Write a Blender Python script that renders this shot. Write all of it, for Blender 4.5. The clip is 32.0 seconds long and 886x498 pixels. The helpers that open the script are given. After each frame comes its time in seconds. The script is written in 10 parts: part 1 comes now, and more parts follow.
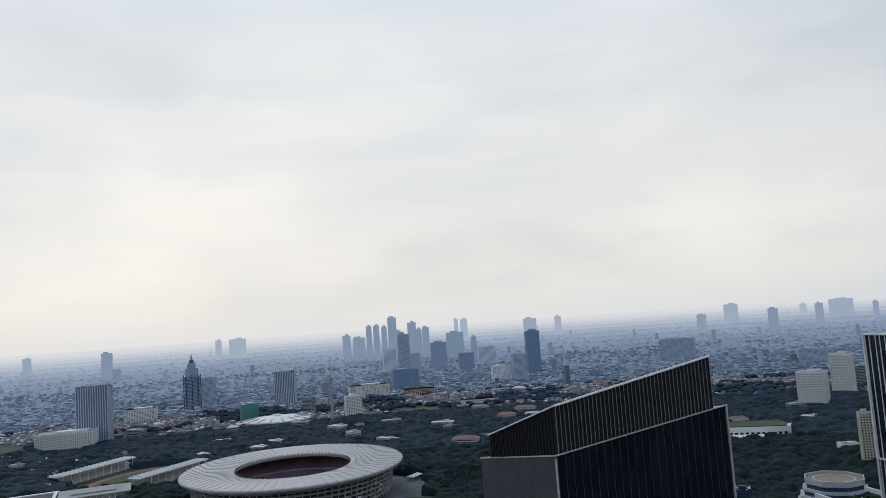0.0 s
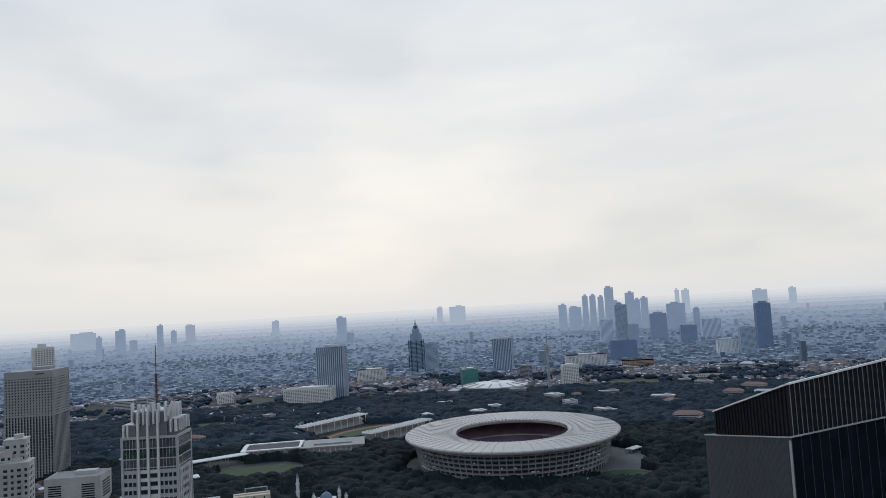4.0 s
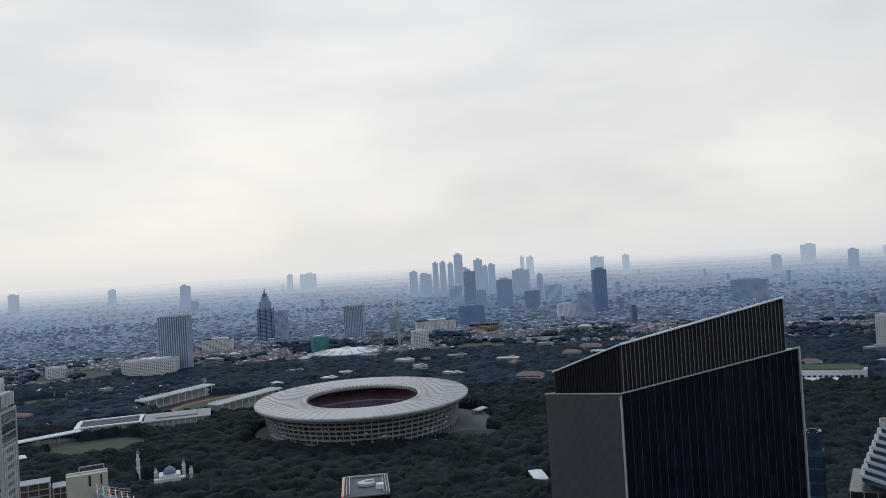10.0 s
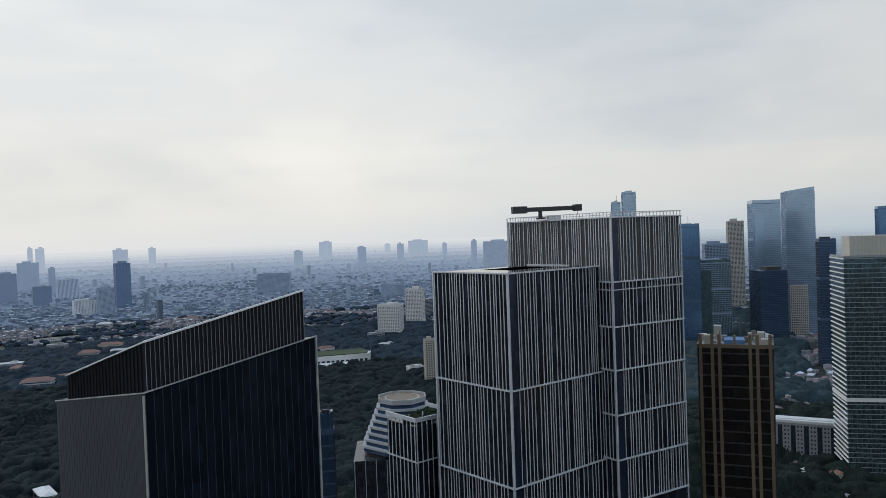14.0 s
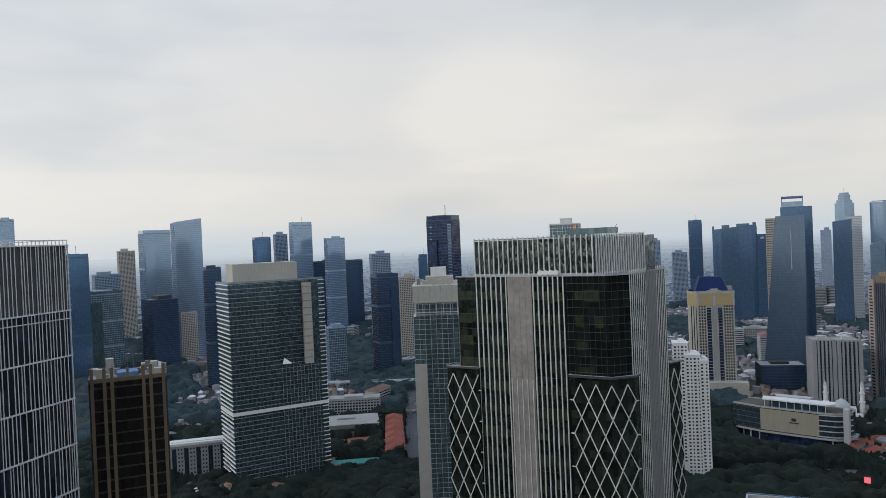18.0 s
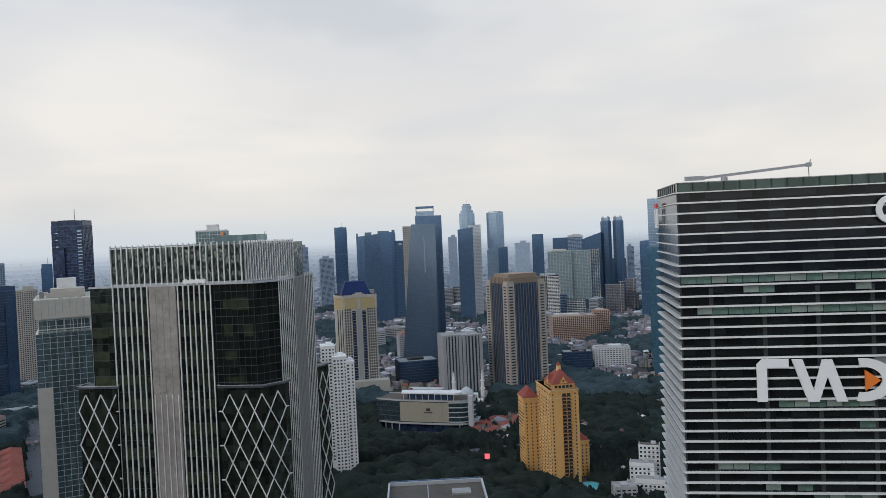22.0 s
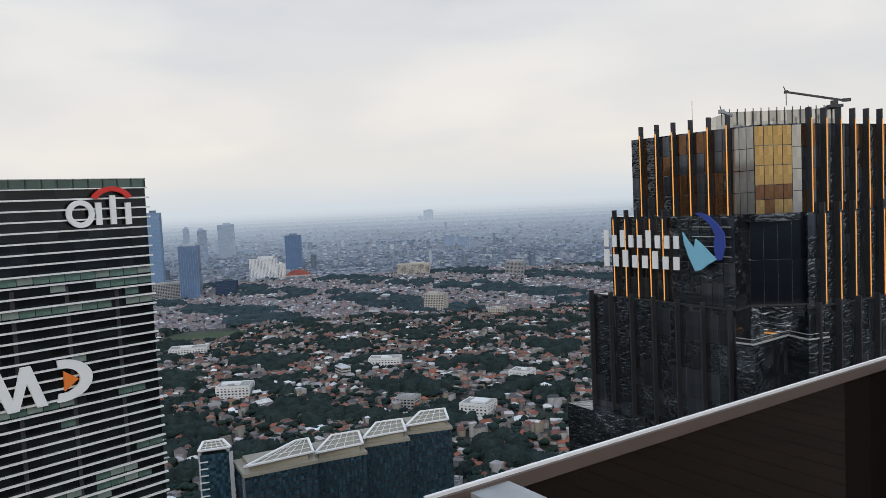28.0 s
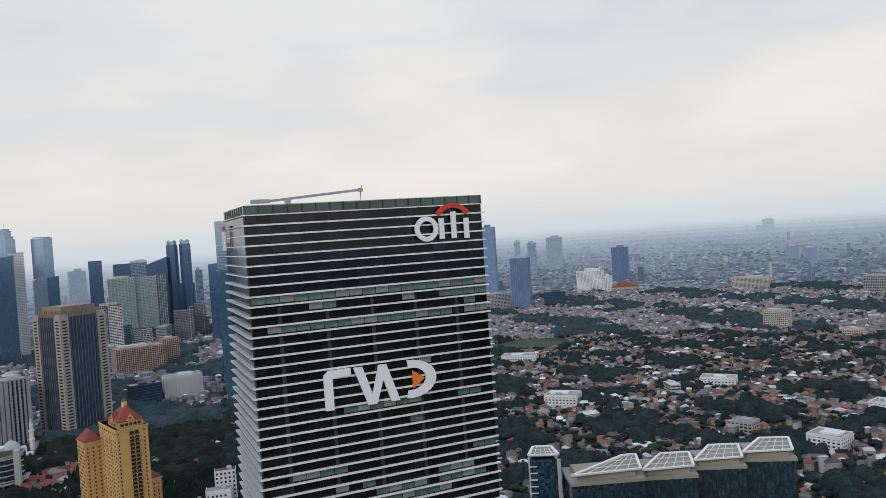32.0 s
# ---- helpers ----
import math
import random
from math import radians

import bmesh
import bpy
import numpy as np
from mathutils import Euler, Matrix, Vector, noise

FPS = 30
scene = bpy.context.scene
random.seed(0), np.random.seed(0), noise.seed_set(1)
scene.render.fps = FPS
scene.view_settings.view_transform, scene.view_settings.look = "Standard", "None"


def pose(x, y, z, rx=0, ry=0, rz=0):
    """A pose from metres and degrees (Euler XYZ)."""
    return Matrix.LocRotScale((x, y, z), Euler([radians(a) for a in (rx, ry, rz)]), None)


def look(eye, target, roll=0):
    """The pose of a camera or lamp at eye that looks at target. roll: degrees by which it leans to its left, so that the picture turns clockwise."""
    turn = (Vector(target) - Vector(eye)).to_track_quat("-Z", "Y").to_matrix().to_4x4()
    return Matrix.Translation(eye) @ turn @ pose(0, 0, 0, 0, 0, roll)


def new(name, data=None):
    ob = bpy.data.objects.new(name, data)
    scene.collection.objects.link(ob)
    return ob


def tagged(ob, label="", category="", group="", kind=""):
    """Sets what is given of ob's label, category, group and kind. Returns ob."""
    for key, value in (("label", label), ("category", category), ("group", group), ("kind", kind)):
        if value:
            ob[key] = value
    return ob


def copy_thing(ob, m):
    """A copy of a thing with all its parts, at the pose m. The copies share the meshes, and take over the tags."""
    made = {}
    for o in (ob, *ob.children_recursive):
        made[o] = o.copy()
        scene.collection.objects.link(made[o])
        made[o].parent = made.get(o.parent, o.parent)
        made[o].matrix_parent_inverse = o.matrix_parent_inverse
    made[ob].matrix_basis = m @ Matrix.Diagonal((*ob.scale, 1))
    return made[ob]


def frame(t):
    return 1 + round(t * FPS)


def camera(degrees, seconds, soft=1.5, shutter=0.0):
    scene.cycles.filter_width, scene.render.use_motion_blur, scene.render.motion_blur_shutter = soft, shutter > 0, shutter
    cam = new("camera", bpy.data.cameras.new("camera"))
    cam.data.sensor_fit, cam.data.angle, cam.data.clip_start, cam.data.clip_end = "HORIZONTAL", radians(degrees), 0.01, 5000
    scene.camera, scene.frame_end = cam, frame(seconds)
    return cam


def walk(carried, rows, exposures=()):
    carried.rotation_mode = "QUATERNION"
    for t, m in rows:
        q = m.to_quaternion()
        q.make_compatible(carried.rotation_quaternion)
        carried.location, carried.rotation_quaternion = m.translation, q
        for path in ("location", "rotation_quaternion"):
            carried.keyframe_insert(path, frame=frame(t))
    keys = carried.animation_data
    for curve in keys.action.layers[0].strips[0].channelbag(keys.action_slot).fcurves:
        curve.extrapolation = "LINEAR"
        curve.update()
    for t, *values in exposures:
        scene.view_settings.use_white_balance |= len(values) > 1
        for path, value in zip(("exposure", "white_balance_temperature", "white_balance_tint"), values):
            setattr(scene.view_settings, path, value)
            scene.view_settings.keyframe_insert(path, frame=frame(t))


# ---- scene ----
import functools

# camera: stands at the roof edge of a tower, 225 m up, and turns
cam = camera(60.54, 32.0, soft=0.6)
EXPOSURES = [(0.0, -0.37, 6400, 9), (9.0, -0.37, 6400, 9), (13.0, -0.36, 6400, 8), (18.0, -0.18, 6600, 10), (26.0, -0.08, 6600, 11), (32.0, -0.08, 6600, 11)]
walk(cam, [
    (0.0, pose(0.00, 0.00, 225.00, 95.43, 4.03, 0.00)),
    (0.5, pose(0.00, 0.00, 225.00, 94.87, 3.80, 4.05)),
    (1.0, pose(0.00, 0.00, 225.00, 94.59, 3.63, 6.86)),
    (1.5, pose(0.00, 0.00, 225.00, 94.63, 3.47, 8.98)),
    (2.0, pose(0.00, 0.00, 225.00, 94.49, 3.43, 11.03)),
    (2.5, pose(0.00, 0.00, 225.00, 94.28, 3.31, 12.78)),
    (3.0, pose(0.00, 0.00, 225.00, 94.19, 3.21, 14.17)),
    (3.5, pose(0.00, 0.00, 225.00, 94.24, 3.27, 15.03)),
    (5.5, pose(0.00, 0.00, 225.00, 93.68, 3.44, 19.74)),
    (6.0, pose(0.00, 0.00, 225.00, 93.63, 3.68, 20.84)),
    (6.5, pose(0.00, 0.00, 225.00, 93.75, 2.94, 24.43)),
    (7.0, pose(0.00, 0.00, 225.00, 92.85, 2.61, 25.56)),
    (7.5, pose(0.00, 0.00, 225.00, 92.17, 2.80, 25.68)),
    (8.0, pose(0.00, 0.00, 225.00, 92.01, 2.83, 24.72)),
    (8.5, pose(0.00, 0.00, 225.00, 91.71, 2.99, 20.96)),
    (9.0, pose(0.00, 0.00, 225.00, 91.38, 3.15, 17.14)),
    (9.5, pose(0.00, 0.00, 225.00, 91.18, 3.31, 11.75)),
    (10.0, pose(0.00, 0.00, 225.00, 91.03, 3.40, 4.99)),
    (10.5, pose(0.00, 0.00, 225.00, 90.65, 3.07, -0.74)),
    (11.0, pose(0.00, 0.00, 225.00, 90.21, 2.87, -6.39)),
    (11.5, pose(0.00, 0.00, 225.00, 90.17, 2.92, -8.83)),
    (12.0, pose(0.00, 0.00, 225.00, 89.93, 2.38, -11.40)),
    (12.5, pose(0.00, 0.00, 225.00, 89.77, 2.27, -14.77)),
    (13.0, pose(0.00, 0.00, 225.00, 89.48, 2.21, -19.44)),
    (13.5, pose(0.00, 0.00, 225.00, 89.18, 2.14, -24.60)),
    (14.0, pose(0.00, 0.00, 225.00, 88.91, 2.07, -29.54)),
    (14.5, pose(0.00, 0.00, 225.00, 88.75, 1.89, -35.61)),
    (16.5, pose(0.00, 0.00, 225.00, 89.23, 1.91, -55.96)),
    (17.0, pose(0.00, 0.00, 225.00, 89.55, 1.75, -61.03)),
    (17.5, pose(0.00, 0.00, 225.00, 89.73, 1.66, -67.11)),
    (18.0, pose(0.00, 0.00, 225.00, 89.37, 2.42, -73.27)),
    (18.5, pose(0.00, 0.00, 225.00, 88.92, 2.69, -79.21)),
    (19.0, pose(0.00, 0.00, 225.00, 88.51, 2.90, -84.07)),
    (19.5, pose(0.00, 0.00, 225.00, 88.47, 3.07, -86.07)),
    (20.0, pose(0.00, 0.00, 225.00, 88.50, 3.02, -87.73)),
    (20.5, pose(0.00, 0.00, 225.00, 88.56, 2.88, -91.09)),
    (21.0, pose(0.00, 0.00, 225.00, 88.82, 2.57, -94.65)),
    (21.5, pose(0.00, 0.00, 225.00, 89.03, 2.51, -96.41)),
    (22.0, pose(0.00, 0.00, 225.00, 88.76, 2.47, -99.34)),
    (22.5, pose(0.00, 0.00, 225.00, 88.49, 2.31, -104.36)),
    (23.0, pose(0.00, 0.00, 225.00, 88.30, 2.37, -107.80)),
    (23.5, pose(0.00, 0.00, 225.00, 88.17, 2.81, -110.42)),
    (24.0, pose(0.00, 0.00, 225.00, 87.99, 2.72, -114.55)),
    (24.5, pose(0.00, 0.00, 225.00, 87.72, 3.07, -119.16)),
    (25.0, pose(0.00, 0.00, 225.00, 87.72, 3.05, -122.50)),
    (25.5, pose(0.00, 0.00, 225.00, 87.35, 2.92, -127.58)),
    (26.0, pose(0.00, 0.00, 225.00, 87.17, 2.54, -132.74)),
    (26.5, pose(0.00, 0.00, 225.00, 87.30, 2.91, -140.46)),
    (28.5, pose(0.00, 0.00, 225.00, 86.21, 2.56, -156.49)),
    (29.0, pose(0.00, 0.00, 225.00, 86.30, 2.64, -155.92)),
    (29.5, pose(0.00, 0.00, 225.00, 86.65, 3.05, -151.90)),
    (30.0, pose(0.00, 0.00, 225.00, 87.12, 3.29, -149.13)),
    (30.5, pose(0.00, 0.00, 225.00, 87.62, 3.61, -145.30)),
    (31.0, pose(0.00, 0.00, 225.00, 87.99, 3.81, -140.45)),
    (31.5, pose(0.00, 0.00, 225.00, 88.40, 3.87, -134.84)),
    (32.0, pose(0.00, 0.00, 225.00, 88.68, 3.83, -131.16)),
], EXPOSURES)

# world: a bright overcast afternoon
EYE = 225.0
FLAT = 2400.0          # beyond this the far plain is drawn together towards the horizon
SUN_AZ, SUN_EL = 22.0, 32.0


def far(d):
    """Distance at which a thing d metres away stands, and its scale."""
    if d <= FLAT:
        return d, 1.0
    r = FLAT + FLAT * (1 - FLAT / d)
    return r, r / d


def true_distance(r):
    """The distance that a place r metres out on the drawn-together plain stands for."""
    return r if r <= FLAT else FLAT ** 2 / (2 * FLAT - min(r, 4735))


# haze emitted by the far plain's surfaces: blue when thin, pale towards the horizon
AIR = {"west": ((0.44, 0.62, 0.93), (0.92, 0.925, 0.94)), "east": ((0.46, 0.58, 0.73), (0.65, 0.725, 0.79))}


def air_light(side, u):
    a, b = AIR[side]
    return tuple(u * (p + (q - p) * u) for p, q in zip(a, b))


def west_side(az):
    return -42 < az < 120


def polar(az, r):
    a = radians(az)
    return -math.sin(a) * r, math.cos(a) * r


world = bpy.data.worlds.new("sky")
scene.world = world
world.use_nodes = True
nt = world.node_tree
nt.nodes.clear()


def wn(kind, **kw):
    n = nt.nodes.new(kind)
    for k, v in kw.items():
        n.inputs[k].default_value = v
    return n


def ramp_of(tree, stops, interp="LINEAR"):
    r = tree.nodes.new("ShaderNodeValToRGB")
    r.color_ramp.interpolation = interp
    while len(r.color_ramp.elements) < len(stops):
        r.color_ramp.elements.new(0.5)
    for e, (p, col) in zip(r.color_ramp.elements, stops):
        e.position, e.color = p, (*col, 1)
    return r


sky = nt.nodes.new("ShaderNodeTexSky")
sky.sky_type, sky.sun_disc = "NISHITA", False
sky.sun_elevation, sky.sun_rotation = radians(SUN_EL), radians(-SUN_AZ)
coord = nt.nodes.new("ShaderNodeTexCoord")
sep = nt.nodes.new("ShaderNodeSeparateXYZ")
nt.links.new(coord.outputs["Generated"], sep.inputs[0])
height = ramp_of(nt, [(0.0, (0.82, 0.80, 0.775)), (0.05, (0.825, 0.80, 0.765)), (0.16, (0.79, 0.785, 0.775)),
                      (0.34, (0.74, 0.765, 0.79)), (0.6, (0.60, 0.72, 0.89)), (1.0, (0.50, 0.68, 0.95))])
nt.links.new(sep.outputs["Z"], height.inputs[0])
# cloud streaks, stretched along the horizon
stretch = nt.nodes.new("ShaderNodeMapping")
stretch.inputs["Scale"].default_value = (1.0, 1.0, 2.4)
nt.links.new(coord.outputs["Generated"], stretch.inputs[0])
cloud = wn("ShaderNodeTexNoise", Scale=2.2, Detail=4.0, Roughness=0.45)
nt.links.new(stretch.outputs[0], cloud.inputs["Vector"])
shade = ramp_of(nt, [(0.33, (0.83, 0.865, 0.905)), (0.48, (0.96, 0.97, 0.985)), (0.66, (1.08, 1.07, 1.05))], "EASE")
nt.links.new(cloud.outputs["Fac"], shade.inputs[0])
flatten = nt.nodes.new("ShaderNodeMapping")
flatten.inputs["Scale"].default_value = (1.0, 1.0, 6.0)
nt.links.new(coord.outputs["Generated"], flatten.inputs[0])
streak = wn("ShaderNodeTexNoise", Scale=2.6, Detail=5.0, Roughness=0.5)
nt.links.new(flatten.outputs[0], streak.inputs["Vector"])
veil = ramp_of(nt, [(0.34, (0.945, 0.96, 0.98)), (0.5, (1.0, 1.0, 1.0)), (0.66, (1.02, 1.01, 1.0))], "EASE")
nt.links.new(streak.outputs["Fac"], veil.inputs[0])
layers = nt.nodes.new("ShaderNodeMix")
layers.data_type, layers.blend_type = "RGBA", "MULTIPLY"
layers.inputs[0].default_value = 1.0
nt.links.new(shade.outputs[0], layers.inputs[6])
nt.links.new(veil.outputs[0], layers.inputs[7])
tone = nt.nodes.new("ShaderNodeMix")
tone.data_type, tone.blend_type = "RGBA", "MULTIPLY"
tone.inputs[0].default_value = 1.0
nt.links.new(height.outputs[0], tone.inputs[6])
nt.links.new(layers.outputs[2], tone.inputs[7])
# warm glow low over the plain, on the sun's side
sdir = nt.nodes.new("ShaderNodeVectorMath")
sdir.operation = "DOT_PRODUCT"
gx, gy = polar(SUN_AZ, 1.0)
sdir.inputs[1].default_value = (gx * 0.98, gy * 0.98, 0.10)
nt.links.new(coord.outputs["Generated"], sdir.inputs[0])
glow = ramp_of(nt, [(0.0, (1.0, 1.0, 1.0)), (0.5, (1.05, 1.05, 1.05)), (0.8, (1.24, 1.235, 1.225)), (1.0, (1.36, 1.32, 1.275))])
lift = nt.nodes.new("ShaderNodeMath")
lift.operation = "MULTIPLY_ADD"
lift.inputs[1].default_value, lift.inputs[2].default_value = 0.5, 0.5
nt.links.new(sdir.outputs["Value"], lift.inputs[0])
nt.links.new(lift.outputs[0], glow.inputs[0])
warm = nt.nodes.new("ShaderNodeMix")
warm.data_type, warm.blend_type = "RGBA", "MULTIPLY"
warm.inputs[0].default_value = 1.0
nt.links.new(tone.outputs[2], warm.inputs[6])
nt.links.new(glow.outputs[0], warm.inputs[7])
# the air thickens towards the horizon: pale on the sun's side, blue-grey away from it
air = ramp_of(nt, [(0.60, AIR["east"][1]), (0.86, AIR["west"][1])])
nt.links.new(lift.outputs[0], air.inputs[0])
low = ramp_of(nt, [(0.0, (1.0, 1.0, 1.0)), (0.012, (0.75, 0.75, 0.75)), (0.035, (0.28, 0.28, 0.28)), (0.075, (0.0, 0.0, 0.0))])
nt.links.new(sep.outputs["Z"], low.inputs[0])
thick = nt.nodes.new("ShaderNodeMix")
thick.data_type = "RGBA"
nt.links.new(low.outputs[0], thick.inputs[0])
nt.links.new(warm.outputs[2], thick.inputs[6])
nt.links.new(air.outputs[0], thick.inputs[7])
bg = wn("ShaderNodeBackground", Strength=1.13)
bg_sky = wn("ShaderNodeBackground", Strength=0.05)
nt.links.new(thick.outputs[2], bg.inputs[0])
nt.links.new(sky.outputs[0], bg_sky.inputs[0])
both = nt.nodes.new("ShaderNodeMixShader")
both.inputs[0].default_value = 0.12
nt.links.new(bg.outputs[0], both.inputs[1])
nt.links.new(bg_sky.outputs[0], both.inputs[2])
wout = nt.nodes.new("ShaderNodeOutputWorld")
nt.links.new(both.outputs[0], wout.inputs[0])

sun = new("sun", bpy.data.lights.new("sun", "SUN"))
sun.data.energy, sun.data.angle, sun.data.color = 0.9, radians(25), (1.0, 0.95, 0.88)
sx, sy = polar(SUN_AZ, 1000.0)
sun.matrix_world = look((sx, sy, 1000 * math.tan(radians(SUN_EL))), (0, 0, 0))


# materials
def node(tree, kind, **kw):
    n = tree.nodes.new(kind)
    for k, v in kw.items():
        n.inputs[k].default_value = v
    return n


def material(name, col, rough=0.7, metal=0.0, vary=0.12, grain=0.4, stain=0.03, bump=0.0, island=None, spec=0.5):
    """Procedural surface: a base colour broken by large stains and fine grain. island: stops of colour picked piece by piece."""
    m = bpy.data.materials.new(name)
    m.use_nodes = True
    t = m.node_tree
    b = t.nodes["Principled BSDF"]
    b.inputs["Roughness"].default_value = rough
    b.inputs["Metallic"].default_value = metal
    b.inputs["Specular IOR Level"].default_value = spec
    geo = t.nodes.new("ShaderNodeNewGeometry")
    src = geo.outputs["Position"]
    big = node(t, "ShaderNodeTexNoise", Scale=stain, Detail=3.0)
    small = node(t, "ShaderNodeTexNoise", Scale=grain, Detail=4.0, Roughness=0.65)
    t.links.new(src, big.inputs["Vector"])
    t.links.new(src, small.inputs["Vector"])
    add = node(t, "ShaderNodeMath")
    t.links.new(big.outputs["Fac"], add.inputs[0])
    t.links.new(small.outputs["Fac"], add.inputs[1])
    span = ramp_of(t, [(0.35, (1 - vary,) * 3), (0.68, (1 + vary,) * 3)])
    half = node(t, "ShaderNodeMath")
    half.operation = "MULTIPLY"
    half.inputs[1].default_value = 0.5
    t.links.new(add.outputs[0], half.inputs[0])
    t.links.new(half.outputs[0], span.inputs[0])
    mul = t.nodes.new("ShaderNodeMix")
    mul.data_type, mul.blend_type = "RGBA", "MULTIPLY"
    mul.inputs[0].default_value = 1.0
    if island:
        pick = ramp_of(t, [(i / len(island), c) for i, c in enumerate(island)], "CONSTANT")
        t.links.new(geo.outputs["Random Per Island"], pick.inputs[0])
        t.links.new(pick.outputs[0], mul.inputs[6])
    else:
        mul.inputs[6].default_value = (*col, 1)
    t.links.new(span.outputs[0], mul.inputs[7])
    t.links.new(mul.outputs[2], b.inputs["Base Color"])
    if bump:
        bp = node(t, "ShaderNodeBump", Strength=0.6, Distance=bump)
        t.links.new(small.outputs["Fac"], bp.inputs["Height"])
        t.links.new(bp.outputs[0], b.inputs["Normal"])
    return m


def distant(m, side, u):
    """A far-off copy of the surface: base colour thinned, haze added as emission."""
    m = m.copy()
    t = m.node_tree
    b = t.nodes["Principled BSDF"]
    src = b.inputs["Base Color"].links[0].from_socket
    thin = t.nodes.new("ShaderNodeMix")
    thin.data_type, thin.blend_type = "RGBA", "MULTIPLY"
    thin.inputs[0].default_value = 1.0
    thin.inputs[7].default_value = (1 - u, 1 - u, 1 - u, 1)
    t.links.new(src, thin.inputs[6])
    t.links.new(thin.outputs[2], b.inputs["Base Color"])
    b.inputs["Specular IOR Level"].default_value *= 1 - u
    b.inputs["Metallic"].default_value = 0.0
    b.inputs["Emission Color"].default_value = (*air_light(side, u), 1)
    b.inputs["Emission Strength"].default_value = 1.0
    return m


def glazing(name, col, rough=0.12, metal=0.55, cell=(1.5, 4.0), vary=0.35, wave=0.0, spec=0.5):
    """Coated curtain-wall glass: each pane a little different, slightly out of plane."""
    m = bpy.data.materials.new(name)
    m.use_nodes = True
    t = m.node_tree
    b = t.nodes["Principled BSDF"]
    b.inputs["Roughness"].default_value = rough
    b.inputs["Metallic"].default_value = metal
    b.inputs["Specular IOR Level"].default_value = spec
    co = t.nodes.new("ShaderNodeTexCoord")
    sp = t.nodes.new("ShaderNodeSeparateXYZ")
    t.links.new(co.outputs["Object"], sp.inputs[0])
    xy = node(t, "ShaderNodeMath")
    t.links.new(sp.outputs["X"], xy.inputs[0])
    t.links.new(sp.outputs["Y"], xy.inputs[1])
    snaps = []
    for sock, step in ((xy.outputs[0], cell[0]), (sp.outputs["Z"], cell[1])):
        s = node(t, "ShaderNodeMath")
        s.operation = "SNAP"
        s.inputs[1].default_value = step
        t.links.new(sock, s.inputs[0])
        snaps.append(s)
    cb = t.nodes.new("ShaderNodeCombineXYZ")
    t.links.new(snaps[0].outputs[0], cb.inputs[0])
    t.links.new(snaps[1].outputs[0], cb.inputs[1])
    wnz = t.nodes.new("ShaderNodeTexWhiteNoise")
    t.links.new(cb.outputs[0], wnz.inputs["Vector"])
    span = ramp_of(t, [(0.0, (1 - vary,) * 3), (0.75, (1.0,) * 3), (1.0, (1 + vary,) * 3)])
    t.links.new(wnz.outputs["Value"], span.inputs[0])
    mul = t.nodes.new("ShaderNodeMix")
    mul.data_type, mul.blend_type = "RGBA", "MULTIPLY"
    mul.inputs[0].default_value = 1.0
    mul.inputs[6].default_value = (*col, 1)
    t.links.new(span.outputs[0], mul.inputs[7])
    t.links.new(mul.outputs[2], b.inputs["Base Color"])
    nz = node(t, "ShaderNodeTexNoise", Scale=0.35, Detail=2.0)
    t.links.new(co.outputs["Object"], nz.inputs["Vector"])
    bp = node(t, "ShaderNodeBump", Strength=0.25, Distance=0.02 + wave)
    t.links.new(nz.outputs["Fac"], bp.inputs["Height"])
    t.links.new(bp.outputs[0], b.inputs["Normal"])
    return m


def wavy_glass(name, col, rough, metal, bow=0.28, stretch=(0.6, 0.6, 1.5)):
    """Dark mirror glass whose panes bow, so that reflections break into waves."""
    m = glazing(name, col, rough, metal, (1.6, 2.0), 0.6)
    t = m.node_tree
    bp = [n for n in t.nodes if n.bl_idname == "ShaderNodeBump"][0]
    co = [n for n in t.nodes if n.bl_idname == "ShaderNodeTexCoord"][0]
    st = node(t, "ShaderNodeMapping")
    st.inputs["Scale"].default_value = stretch
    nz = node(t, "ShaderNodeTexNoise", Scale=0.9, Detail=1.5, Roughness=0.4, Distortion=0.8)
    t.links.new(co.outputs["Object"], st.inputs[0])
    t.links.new(st.outputs[0], nz.inputs["Vector"])
    t.links.new(nz.outputs["Fac"], bp.inputs["Height"])
    bp.inputs["Strength"].default_value, bp.inputs["Distance"].default_value = 0.8, bow
    return m


M = {}
M["white"] = material("white_paint", (0.66, 0.66, 0.65), 0.7)
M["cream"] = material("cream_render", (0.47, 0.435, 0.385), 0.75)
M["grey"] = material("grey_concrete", (0.34, 0.34, 0.34), 0.8)
M["brown"] = material("brown_granite", (0.22, 0.20, 0.175), 0.6)
# mistpale, hazeblue and mistwhiteish have blue-grey distance haze mixed into their colour
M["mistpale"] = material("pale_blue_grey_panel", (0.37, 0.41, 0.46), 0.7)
M["hazeblue"] = material("hazed_blue_glass", (0.095, 0.165, 0.285), 0.4, 0.0, vary=0.2)
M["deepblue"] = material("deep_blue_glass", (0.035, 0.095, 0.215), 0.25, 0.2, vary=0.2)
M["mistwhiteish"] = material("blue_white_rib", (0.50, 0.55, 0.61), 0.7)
M["palestone"] = material("pale_grey_stone", (0.30, 0.305, 0.315), 0.7)
M["terracotta"] = material("terracotta_render", (0.36, 0.19, 0.12), 0.8)
M["orange"] = material("orange_render", (0.45, 0.25, 0.15), 0.8)
M["yellow"] = material("ochre_render", (0.60, 0.345, 0.12), 0.75)
M["redtile"] = material("red_roof_tile", (0.23, 0.05, 0.032), 0.8, vary=0.3)
M["slab"] = material("roof_slab", (0.30, 0.30, 0.29), 0.85, vary=0.25)
M["steel"] = material("painted_steel", (0.36, 0.37, 0.38), 0.45, 0.3)
